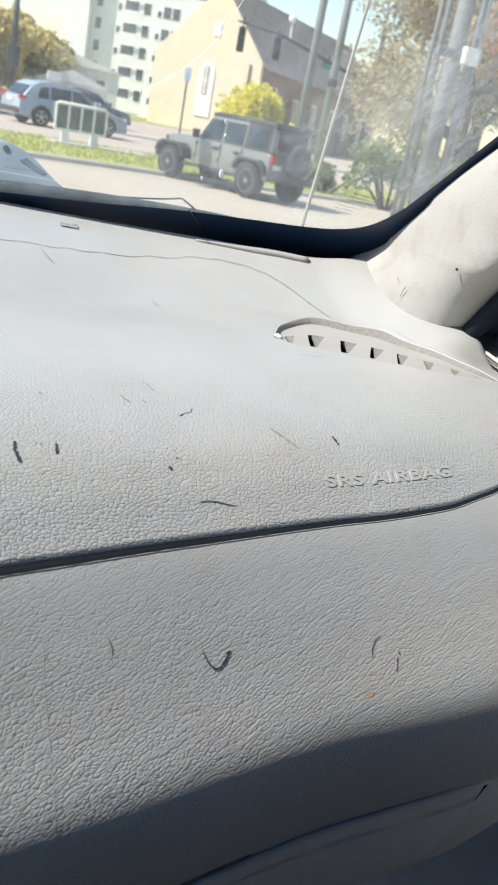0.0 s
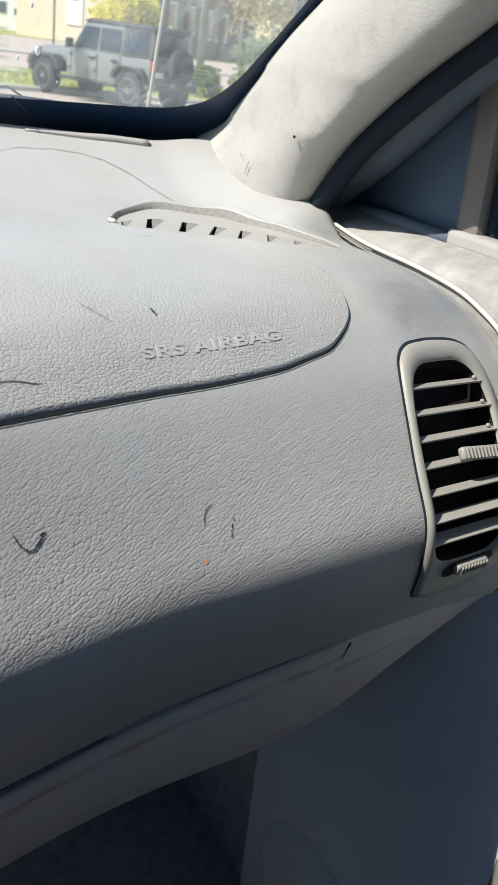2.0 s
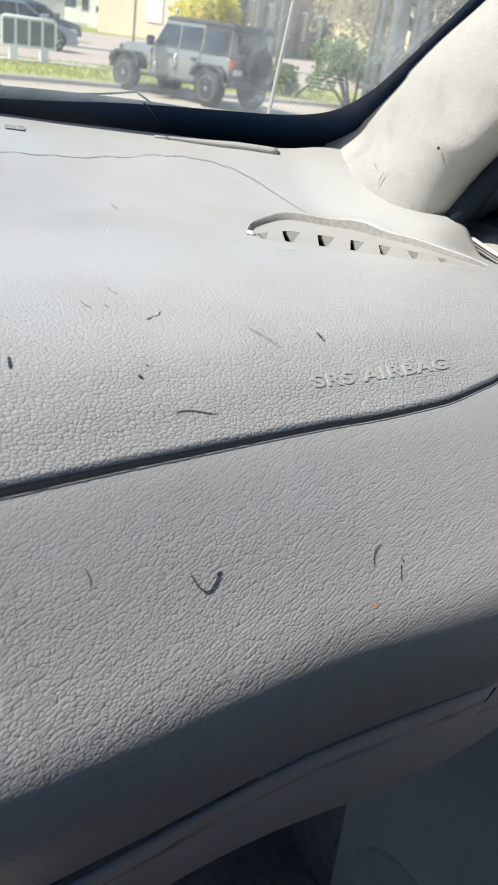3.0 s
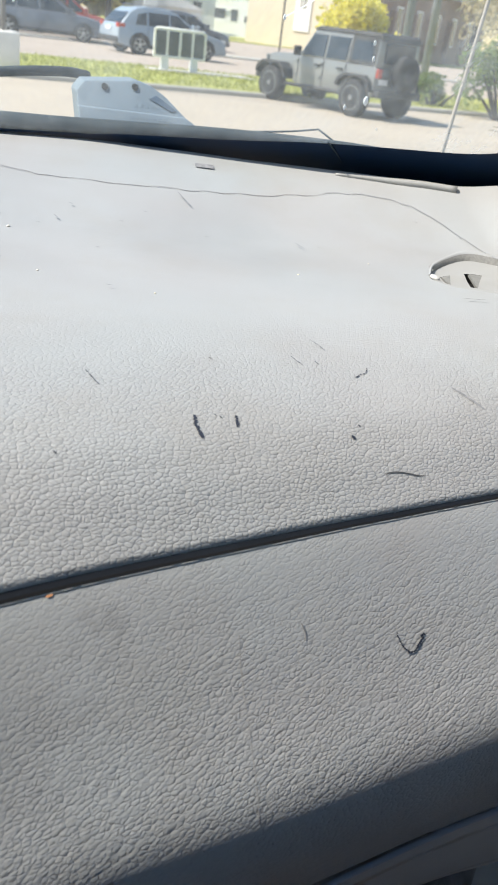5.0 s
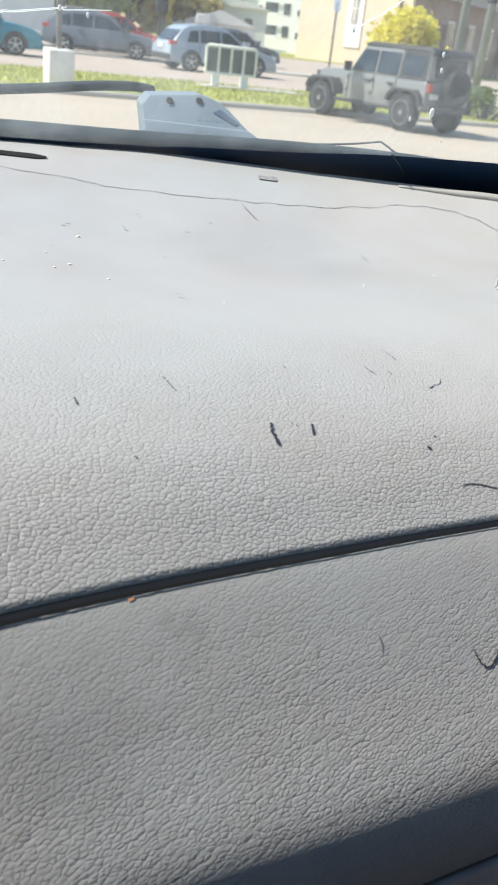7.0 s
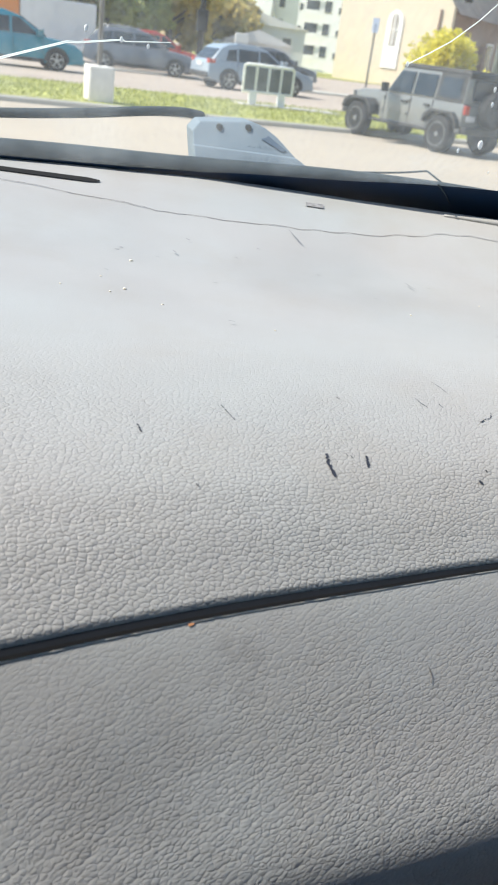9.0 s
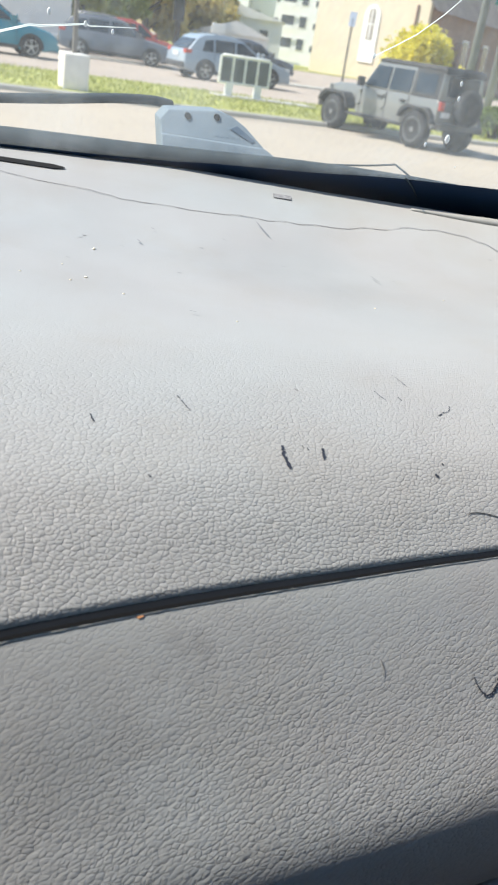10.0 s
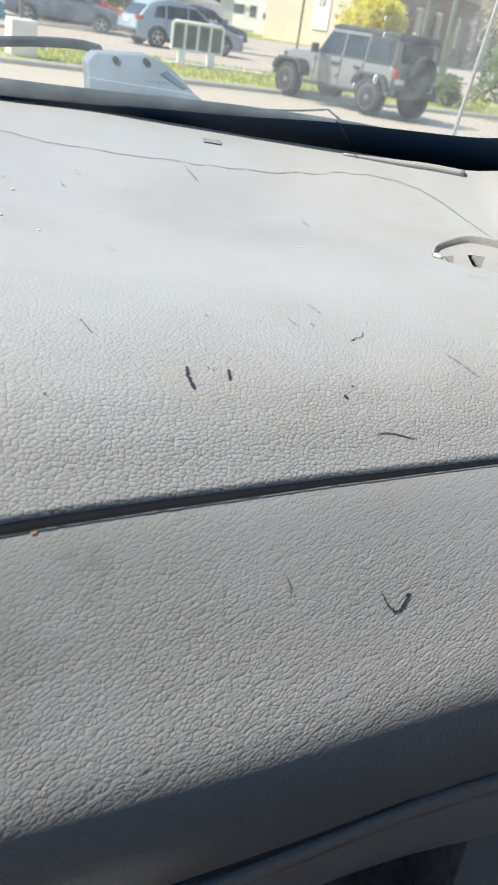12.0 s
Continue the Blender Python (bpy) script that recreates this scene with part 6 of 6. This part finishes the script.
        part("tail_lamp", box(bmesh.new(), (-2.10, s * 0.68 - 0.08, 0.92), (-2.02, s * 0.68 + 0.08, 1.12), 0.015), "redlamp", car, "red tail lamp")
        part("headlamp", lathe(bmesh.new(), [(0.11, -0.02), (0.10, 0.03)], 16, Matrix.Translation((2.05, s * 0.46, 0.90)) @ Matrix.Rotation(radians(-90), 4, "Z")), "headlamp", car)
    part("windscreen", prism(bmesh.new(), [(0.24, 1.77), (0.60, 1.20), (0.63, 1.21), (0.27, 1.78)], -0.62, 0.62), "autoglass", car)
    part("rear_window", box(bmesh.new(), (-2.06, -0.52, 1.24), (-2.00, 0.52, 1.68), 0.02), "autoglass", car)
    part("front_bumper", box(bmesh.new(), (2.05, -0.78, 0.50), (2.22, 0.78, 0.68), 0.04), "bpl", car)
    part("rear_bumper", box(bmesh.new(), (-2.24, -0.78, 0.50), (-2.05, 0.78, 0.66), 0.04), "bpl", car)
    part("number_plate", box(bmesh.new(), (-2.09, 0.36, 0.78), (-2.06, 0.66, 0.90)), "p_white", car, "plain blank plate")
    sp = lathe(bmesh.new(), [(0.24, -0.13), (0.38, -0.13), (0.41, -0.06), (0.41, 0.06), (0.38, 0.13), (0.24, 0.13)], 28, Matrix.Translation((-2.24, -0.05, 1.05)) @ Matrix.Rotation(radians(90), 4, "Z"))
    spare = part("spare_wheel", sp, "tyre", car, "black spare wheel", True)
    part("spare_rim", lathe(bmesh.new(), [(0.24, -0.04), (0.20, 0.05)], 20, Matrix.Translation((-2.32, -0.05, 1.05)) @ Matrix.Rotation(radians(90), 4, "Z")), "rimdark", spare)
    return car


off_road_car(beside((7.70, 17.55), (6.74, 19.80), -0.68) @ Matrix.Diagonal((0.87, 0.87, 0.87, 1)))

# ---- street furniture ----
rack = thing("railing_rack", "white-framed rack with dark panels on the verge", "rack", at=pose(5.50, 24.3, 0.12, 0, 0, 8))
for x in (-0.42, 0.42):
    part("leg", box(bmesh.new(), (x - 0.10, -0.06, 0.0), (x + 0.10, 0.06, 0.36), 0.01), "wroadw", rack)
for i in range(5):
    x = -0.72 + i * 0.36
    part("upright", tube(bmesh.new(), [(x, 0, 0.34), (x, 0, 1.0)], 0.035, 8), "wroadw", rack)
    if i < 4:
        part("panel", box(bmesh.new(), (x + 0.045, -0.02, 0.38), (x + 0.315, 0.02, 0.96), 0.01), "greylamp", rack, "dark panel")
part("top_rail", tube(bmesh.new(), [(-0.72, 0, 0.95), (-0.66, 0, 1.02), (0.66, 0, 1.02), (0.72, 0, 0.95)], 0.04, 8), "wroadw", rack, "", True)
part("bottom_rail", tube(bmesh.new(), [(-0.74, 0, 0.35), (0.74, 0, 0.35)], 0.035, 8), "wroadw", rack, "", True)

lamp = thing("lamp_post", "square steel lamp post on a white concrete base", "lamp post", at=pose(0.76, 19.25, 0.1, 0, 0, 10))
part("base", box(bmesh.new(), (-0.27, -0.27, 0.0), (0.27, 0.27, 0.71), 0.05), "whiteconc", lamp, "white painted concrete base", True)
part("pole", box(bmesh.new(), (-0.045, -0.045, 0.7), (0.045, 0.045, 7.5), 0.01), "post", lamp, "brown steel pole")
part("head", box(bmesh.new(), (-0.35, -0.2, 7.4), (0.5, 0.2, 7.6), 0.04), "blackmetal", lamp)


def round_pole(name, label, x, y, r, h, material="galv"):
    ob = thing(name, label, "pole", at=pose(x, y, 0))
    part("shaft", tube(bmesh.new(), [(0, 0, 0), (0, 0, h * 0.5), (0, 0, h)], [r, r * 0.9, r * 0.75], 14), material, ob, "", True)
    part("foot", tube(bmesh.new(), [(0, 0, 0), (0, 0, 0.25)], [r * 1.7, r * 1.4], 14), "kerb", ob, "", True)
    return ob


round_pole("street_pole", "tall grey galvanised street pole", 11.35, 22.87, 0.115, 11)
sp = round_pole("signal_pole", "tall grey signal pole with a mast arm", 14.5, 27.42, 0.14, 12)
part("collar", tube(bmesh.new(), [(0, 0, 3.2), (0, 0, 3.45)], 0.17, 12), "blackmetal", sp)


def signal(name, x, y, z, h):
    ob = thing(name, "black traffic signal head hanging from an arm", "traffic light", "traffic lights", at=pose(x, y, z, 0, 0, -22))
    part("case", box(bmesh.new(), (-0.20, -0.12, -h), (0.20, 0.12, 0.0), 0.04), "blackmetal", ob)
    for k in range(3):
        zc = -h * (k + 0.5) / 3
        part("lens", lathe(bmesh.new(), [(0.11, -0.02), (0.10, 0.02)], 14, Matrix.Translation((0, -0.13, zc))), "bpl", ob)
        hood = [(0.13 * math.cos(a), -0.14, zc + 0.13 * math.sin(a)) for a in [math.pi * i / 8 for i in range(9)]]
        b = bmesh.new()
        for p, q in zip(hood, hood[1:]):
            b.faces.new([b.verts.new(v) for v in (p, q, (q[0], -0.34, q[2] + 0.01), (p[0], -0.34, p[2] + 0.01))])
        part("visor", b, "blackmetal", ob)
    part("bracket", tube(bmesh.new(), [(0, 0, 0), (0, 0, 0.5)], 0.04, 8), "blackmetal", ob)
    return ob


arm_ob = thing("traffic_signal_mast", "long dark traffic signal mast arm over the road", "mast arm")
part("arm", tube(bmesh.new(), [(25.2, 43.0, 4.7), (20.4, 45.7, 6.35), (18.3, 46.6, 6.6)], [0.12, 0.08, 0.06], 8), "blackmetal", arm_ob, "", True)
part("post", tube(bmesh.new(), [(25.2, 43.0, 0.0), (25.2, 43.0, 7.5)], [0.16, 0.12], 10), "blackmetal", arm_ob, "", True)
part("street_light", tube(bmesh.new(), [(21.0, 45.5, 6.1), (20.95, 45.5, 7.1)], [0.05, 0.05], 8), "trimwhite", arm_ob)
lb = bmesh.new()
bmesh.ops.create_icosphere(lb, subdivisions=2, radius=0.22, matrix=Matrix.Translation((20.92, 45.45, 7.2)))
part("globe", lb, "trimwhite", arm_ob, "white globe", True)
signal("traffic_light", 18.55, 46.4, 6.35, 1.25)
signal("traffic_light", 20.35, 45.6, 6.20, 1.15)
road_sign = thing("road_sign", "small green street-name sign on the mast arm", "road sign", at=pose(22.98, 44.4, 5.3, 0, 0, -25))
part("plate", box(bmesh.new(), (-0.35, -0.02, -0.18), (0.35, 0.02, 0.18), 0.01), "signteal", road_sign)
part("strap", box(bmesh.new(), (-0.04, 0.0, 0.1), (0.04, 0.06, 0.5), 0.01), "blackmetal", road_sign)

left_sig = thing("signal_pole", "dark signal pole with a lamp arm beside the trees", "pole", at=pose(8.7, 59.4, 0))
part("shaft", tube(bmesh.new(), [(0, 0, 0), (0, 0, 8.5)], [0.22, 0.16], 12), "blackmetal", left_sig, "", True)
part("head", box(bmesh.new(), (-0.35, -0.3, 2.2), (0.35, 0.3, 3.5), 0.08), "blackmetal", left_sig)
part("lamp_arm", tube(bmesh.new(), smoothline([(0, 0, 8.2), (0.9, -0.3, 8.7), (2.2, -0.6, 8.8)], 8), 0.08, 8), "blackmetal", left_sig, "", True)
white_sign = thing("white_box_sign", "small white sign on a post by the road", "sign", at=pose(8.5, 44.5, 0))
part("post", tube(bmesh.new(), [(0, 0, 0), (0, 0, 1.4)], 0.05, 8), "galv", white_sign)
part("plate", box(bmesh.new(), (-0.32, -0.05, 1.2), (0.32, 0.05, 2.2), 0.03), "trimwhite", white_sign)
church_sign = thing("sign_post", "thin post with a pale blue sign in front of the church", "sign", at=pose(22.65, 66.3, 0, 0, 0, -20))
part("post", tube(bmesh.new(), [(0, 0, 0), (0, 0, 4.4)], 0.07, 8), "blackmetal", church_sign)
part("plate", box(bmesh.new(), (-0.25, -0.06, 3.8), (0.25, -0.02, 4.8), 0.02), "signblue", church_sign)

util = thing("utility_pole", "thick weathered utility pole with conduits and a white box", "utility pole", at=pose(10.30, 14.80, 0))
part("trunk", tube(bmesh.new(), [(0, 0, 0), (0, 0, 4), (0, 0, 11)], [0.19, 0.17, 0.15], 14), "woodpole", util, "", True)
for dx, dy, r in ((-0.30, 0.10, 0.06), (-0.42, 0.16, 0.045), (0.27, -0.16, 0.07), (0.36, -0.22, 0.04)):
    part("conduit", tube(bmesh.new(), [(dx, dy, 0), (dx, dy, 9.0)], r, 8), "galv", util, "", True)
part("meter_box", box(bmesh.new(), (0.02, -0.34, 3.28), (0.36, -0.20, 3.58), 0.02, None), "trimwhite", util, "white meter box")
part("bracket", box(bmesh.new(), (-0.52, -0.22, 3.34), (0.50, -0.14, 3.50), 0.02), "galv", util)

# ---- trees and bushes ----
def leaves(rnd, blobs, n, size, zmin=0.2):
    """n small leaf clumps scattered through overlapping uneven blobs."""
    verts, faces = [], []
    tot = sum(b[3] ** 2 for b in blobs)
    for bx, by, bz, br in blobs:
        for k in range(int(n * br * br / tot)):
            d = Vector((rnd.gauss(0, 1), rnd.gauss(0, 1), rnd.gauss(0, 1))).normalized()
            rad = br * (rnd.random() ** 0.4) * (0.78 + 0.35 * noise.noise(Vector((bx, by, bz)) + d * 2.2))
            p = Vector((bx, by, bz)) + d * rad
            if p.z < zmin:
                continue
            a = Vector((rnd.gauss(0, 1), rnd.gauss(0, 1), rnd.gauss(0, 0.6))).normalized()
            b = a.cross(Vector((rnd.gauss(0, 1), rnd.gauss(0, 1), rnd.gauss(0, 1)))).normalized()
            s = size * rnd.uniform(0.5, 1.3)
            i = len(verts)
            verts += [p - a * s, p + b * s * 0.55, p + a * s, p - b * s * 0.55]
            faces.append((i, i + 1, i + 2, i + 3))
    me = bpy.data.meshes.new("crown")
    me.from_pydata(verts, [], faces)
    return me


def tree(label, x, y, h, spread, leaf, n, size, seed, trunk_r=0.25, clear=0.3, extra=None, name="tree", cat="tree"):
    rnd = random.Random(seed)
    t = thing(name, label, cat, at=pose(x, y, 0))
    bm = bmesh.new()
    top = Vector((rnd.uniform(-0.3, 0.3), rnd.uniform(-0.3, 0.3), h * 0.75))
    tube(bm, [(0, 0, 0), top * 0.35 + Vector((0.1, 0, 0)), top * 0.7, top], [trunk_r * 1.3, trunk_r, trunk_r * 0.6, trunk_r * 0.2], 10)
    blobs = [(top.x, top.y, h * 0.82, spread * 0.5)]
    for k in range(9):
        a = 2 * math.pi * k / 9 + rnd.uniform(-0.3, 0.3)
        z0 = h * rnd.uniform(clear, 0.6)
        L = spread * rnd.uniform(0.5, 0.85)
        e = Vector((math.cos(a) * L, math.sin(a) * L, min(h * 0.88, z0 + h * rnd.uniform(0.08, 0.28))))
        s = top * (z0 / top.z)
        tube(bm, [s, s.lerp(e, 0.5) + Vector((0, 0, h * 0.03)), e], [trunk_r * 0.45, trunk_r * 0.28, trunk_r * 0.08], 7)
        blobs.append((e.x, e.y, e.z, spread * rnd.uniform(0.34, 0.52)))
    part("trunk", bm, "bark", t, "", True)
    me = leaves(rnd, blobs, n, size, h * clear * 0.6)
    me.materials.append(M[leaf])
    c = new("crown", me)
    c.parent = t
    if extra:
        me2 = leaves(rnd, [blobs[i] for i in (1, 4, 7)], n // 10, size, h * clear)
        me2.materials.append(M[extra])
        c2 = new("tinted_leaves", me2)
        c2.parent = t
    return t


tree("large autumn tree with thinning brown and green leaves", 20.3, 27.5, 9.5, 4.4, "leafautumn", 22000, 0.10, 21, 0.26, 0.18, "leafred")
tree("autumn tree with patchy russet leaves", 24.0, 26.5, 10.0, 4.8, "leafautumn", 20000, 0.10, 22, 0.26, 0.16, "leafred")
tree("autumn tree beside the utility pole", 25.0, 33.0, 13.0, 5.2, "leafautumn", 18000, 0.12, 23, 0.3, 0.2, "leafgreen")
tree("autumn tree with bare twigs", 28.5, 29.5, 12.0, 5.0, "leafautumn", 18000, 0.12, 24, 0.3, 0.15, "leafgreen")
for i, (x, y, h, s, leaf, nm) in enumerate(((-6.0, 78, 11, 5, "leafgreen", "green"), (0.5, 82, 10, 4.5, "leafgreen", "green"), (5.0, 88, 9.5, 5, "leafgold", "golden"),
                                            (8.5, 76, 7.6, 4, "leafgold", "golden"), (12.5, 84, 7.0, 4, "leafgold", "golden"), (-12, 84, 12, 5.5, "leafgreen", "green"), (16.0, 92, 6.5, 3.5, "leafgold", "golden"), (-1.5, 70, 9, 4.5, "leafautumn", "yellowing"), (3.5, 72, 8, 4, "leafgreen", "green"), (-9, 68, 9, 4.5, "leafgreen", "green"))):
    tree("tall %s tree beyond the street" % nm, x, y, h, s, leaf, 6500, 0.42, 40 + i, 0.3, 0.15)


def shrub(label, x, y, rx, h, leaf, n, size, seed):
    rnd = random.Random(seed)
    t = thing("shrub", label, "bush", at=pose(x, y, 0))
    blobs = [(rnd.uniform(-rx, rx) * 0.75, rnd.uniform(-rx, rx) * 0.5, h * rnd.uniform(0.35, 0.75), h * rnd.uniform(0.25, 0.40)) for _ in range(10)]
    bm = bmesh.new()
    for b in blobs[:6]:
        tube(bm, [(b[0] * 0.15, b[1] * 0.15, 0), (b[0] * 0.6, b[1] * 0.6, b[2] * 0.6), b[:3]], [0.05, 0.035, 0.01], 6)
    part("stems", bm, "bark", t)
    me = leaves(rnd, blobs, n, size, 0.05)
    me.materials.append(M[leaf])
    c = new("crown", me)
    c.parent = t


shrub("bright yellow-green bush by the church", 21.8, 50.6, 1.9, 4.5, "leafyellow", 6500, 0.17, 61)
shrub("small yellow bush beside a larger one", 23.6, 50.0, 0.9, 2.2, "leafyellow", 1500, 0.14, 62)
shrub("green shrub behind the off-road car", 13.2, 20.4, 1.3, 1.9, "leafhedge", 2500, 0.07, 63)
shrub("green shrub at the edge of the lot", 14.6, 19.6, 1.2, 2.1, "leafhedge", 2500, 0.07, 64)
shrub("low green shrub by the road", 12.0, 21.9, 0.9, 1.0, "leafhedge", 1500, 0.06, 65)

# ---- church ----
CL, CR = Vector((26.7, 89.1, 0)), Vector((34.6, 80.2, 0))
fdir = (CR - CL).normalized()
CM = Matrix.Translation(CL) @ Matrix.Rotation(math.atan2(fdir.y, fdir.x), 4, "Z")
FW = (CR - CL).length
church = thing("church", "cream gabled church with an arched window and brown brick side", "church", at=CM)
# front wall with its gable, x along the front, y back, z up
EV, AP, DEEP = 7.3, 13.6, 38.0
gable = [(0, 0), (FW, 0), (FW, EV), (FW * 0.56, AP), (0, EV - 0.2)]
part("front_wall", prism(bmesh.new(), gable, 0.0, 0.5), "stucco", church, "cream stucco gable wall")
part("side_wall", box(bmesh.new(), (FW - 0.4, 0.52, 0), (FW - 0.05, DEEP, EV - 0.3)), "brick", church, "brown brick wall")
part("side_wall", box(bmesh.new(), (0.05, 0.52, 0), (0.4, DEEP, EV - 0.5)), "brick", church)
b = bmesh.new()
b.faces.new([b.verts.new(p) for p in ((FW + 0.5, 0.35, EV - 0.55), (FW + 0.5, DEEP, EV - 0.55), (FW * 0.56, DEEP, AP + 0.15), (FW * 0.56, 0.35, AP + 0.15))])
b.faces.new([b.verts.new(p) for p in ((-0.4, 0.35, EV - 0.7), (FW * 0.56, 0.35, AP + 0.15), (FW * 0.56, DEEP, AP + 0.15), (-0.4, DEEP, EV - 0.7))])
bmesh.ops.solidify(b, geom=b.faces[:], thickness=0.25)
part("roof", b, "roof", church, "grey-brown shingled roof")


def arch_poly(cx, w, z0, z1):
    return [(cx - w, z0), (cx + w, z0)] + [(cx + w * math.cos(a), z1 + w * 1.25 * math.sin(a)) for a in [math.pi * i / 10 for i in range(11)]]


win = part("window", prism(bmesh.new(), arch_poly(FW * 0.52, 0.85, 1.6, 5.6), -0.12, 0.05), "trimwhite", church, "tall white arched window frame")
part("pane", prism(bmesh.new(), arch_poly(FW * 0.52, 0.34, 3.6, 5.9), -0.16, -0.13), "leadlight", win)
part("cross_bar", box(bmesh.new(), (FW * 0.52 - 0.42, -0.19, 4.9), (FW * 0.52 + 0.42, -0.165, 5.0)), "trimwhite", win)
part("mullion", box(bmesh.new(), (FW * 0.52 - 0.05, -0.2, 3.6), (FW * 0.52 + 0.05, -0.17, 6.4)), "trimwhite", win)
part("louvre", prism(bmesh.new(), arch_poly(FW * 0.56, 0.35, 9.0, 9.9), -0.1, 0.05), "trimwhite", church, "pale gable louvre")
part("downpipe", tube(bmesh.new(), [(FW - 1.2, -0.1, 0.2), (FW - 1.2, -0.1, 7.0)], 0.12, 8), "brick", church, "rust-brown downpipe")
for k in range(7):
    y = 3.5 + k * 5.6
    wv = part("window", box(bmesh.new(), (FW - 0.06, y, 2.0), (FW + 0.02, y + 1.6, 5.0)), "trimwhite", church)
    part("pane", box(bmesh.new(), (FW + 0.021, y + 0.15, 2.15), (FW + 0.03, y + 1.45, 4.85)), "winglass", wv)
    part("buttress", box(bmesh.new(), (FW - 0.05, y - 1.6, 0), (FW + 0.55, y - 1.0, 4.6), 0.05), "brick", church)

# ---- block of flats ----
AZ = radians(14.5)
AM = pose(120 * math.sin(AZ), 120 * math.cos(AZ), 0, 0, 0, -30)
flats = thing("block_of_flats", "tall white block of flats with rows of dark windows", "apartment building", at=AM)
part("wall", box(bmesh.new(), (-4.0, 0, 0), (16.0, 14, 27)), "white", flats, "white facade")
part("stair_tower", box(bmesh.new(), (-7.0, -1.5, 0), (-3.98, 10, 28)), "white", flats, "plain white stair tower")
part("roof", box(bmesh.new(), (-4.2, -0.2, 27.0), (16.2, 14.2, 27.5)), "roof", flats)
for row in range(10):
    z = 1.85 + row * 2.58
    for u, w, h in ((-3.1, 0.75, 1.25), (-0.5, 0.45, 0.75), (1.0, 1.7, 1.25), (3.0, 0.85, 1.3), (4.6, 0.45, 0.7), (5.6, 0.95, 1.3), (6.75, 0.9, 1.3), (9.5, 1.6, 1.25), (12.0, 0.9, 1.3)):
        wv = part("window", box(bmesh.new(), (u - w / 2 - 0.08, -0.04, z - 0.08), (u + w / 2 + 0.08, 0.05, z + h + 0.08)), "trimwhite", flats)
        part("pane", box(bmesh.new(), (u - w / 2, -0.06, z), (u + w / 2, -0.041, z + h)), "winglass", wv)
        if w > 1.5:
            part("balcony_rail", box(bmesh.new(), (u - w / 2 - 0.25, -0.7, z - 0.35), (u + w / 2 + 0.25, -0.62, z + 0.12)), "white", wv)

# low white houses and sheds between the street and the flats
for i, (x, y, w, d, h, rot) in enumerate(((20.5, 96, 9, 6, 4.0, -14), (17.6, 84, 6, 5, 2.2, -10))):
    hs = thing("low_building", "small low white building with a white roof", "building", at=pose(x, y, 0, 0, 0, rot))
    part("wall", box(bmesh.new(), (-w / 2, -d / 2, 0), (w / 2, d / 2, h)), "white", hs)
    part("roof", prism(bmesh.new(), [(-w / 2 - 0.3, h), (w / 2 + 0.3, h), (0, h + 1.1)], -d / 2 - 0.3, d / 2 + 0.3), "trimwhite", hs)
    for u in (-w * 0.3, 0, w * 0.3):
        wv = part("window", box(bmesh.new(), (u - 0.5, -d / 2 - 0.03, h * 0.4), (u + 0.5, -d / 2 + 0.02, h * 0.8)), "trimwhite", hs)
        part("pane", box(bmesh.new(), (u - 0.42, -d / 2 - 0.05, h * 0.43), (u + 0.42, -d / 2 - 0.031, h * 0.77)), "winglass", wv)
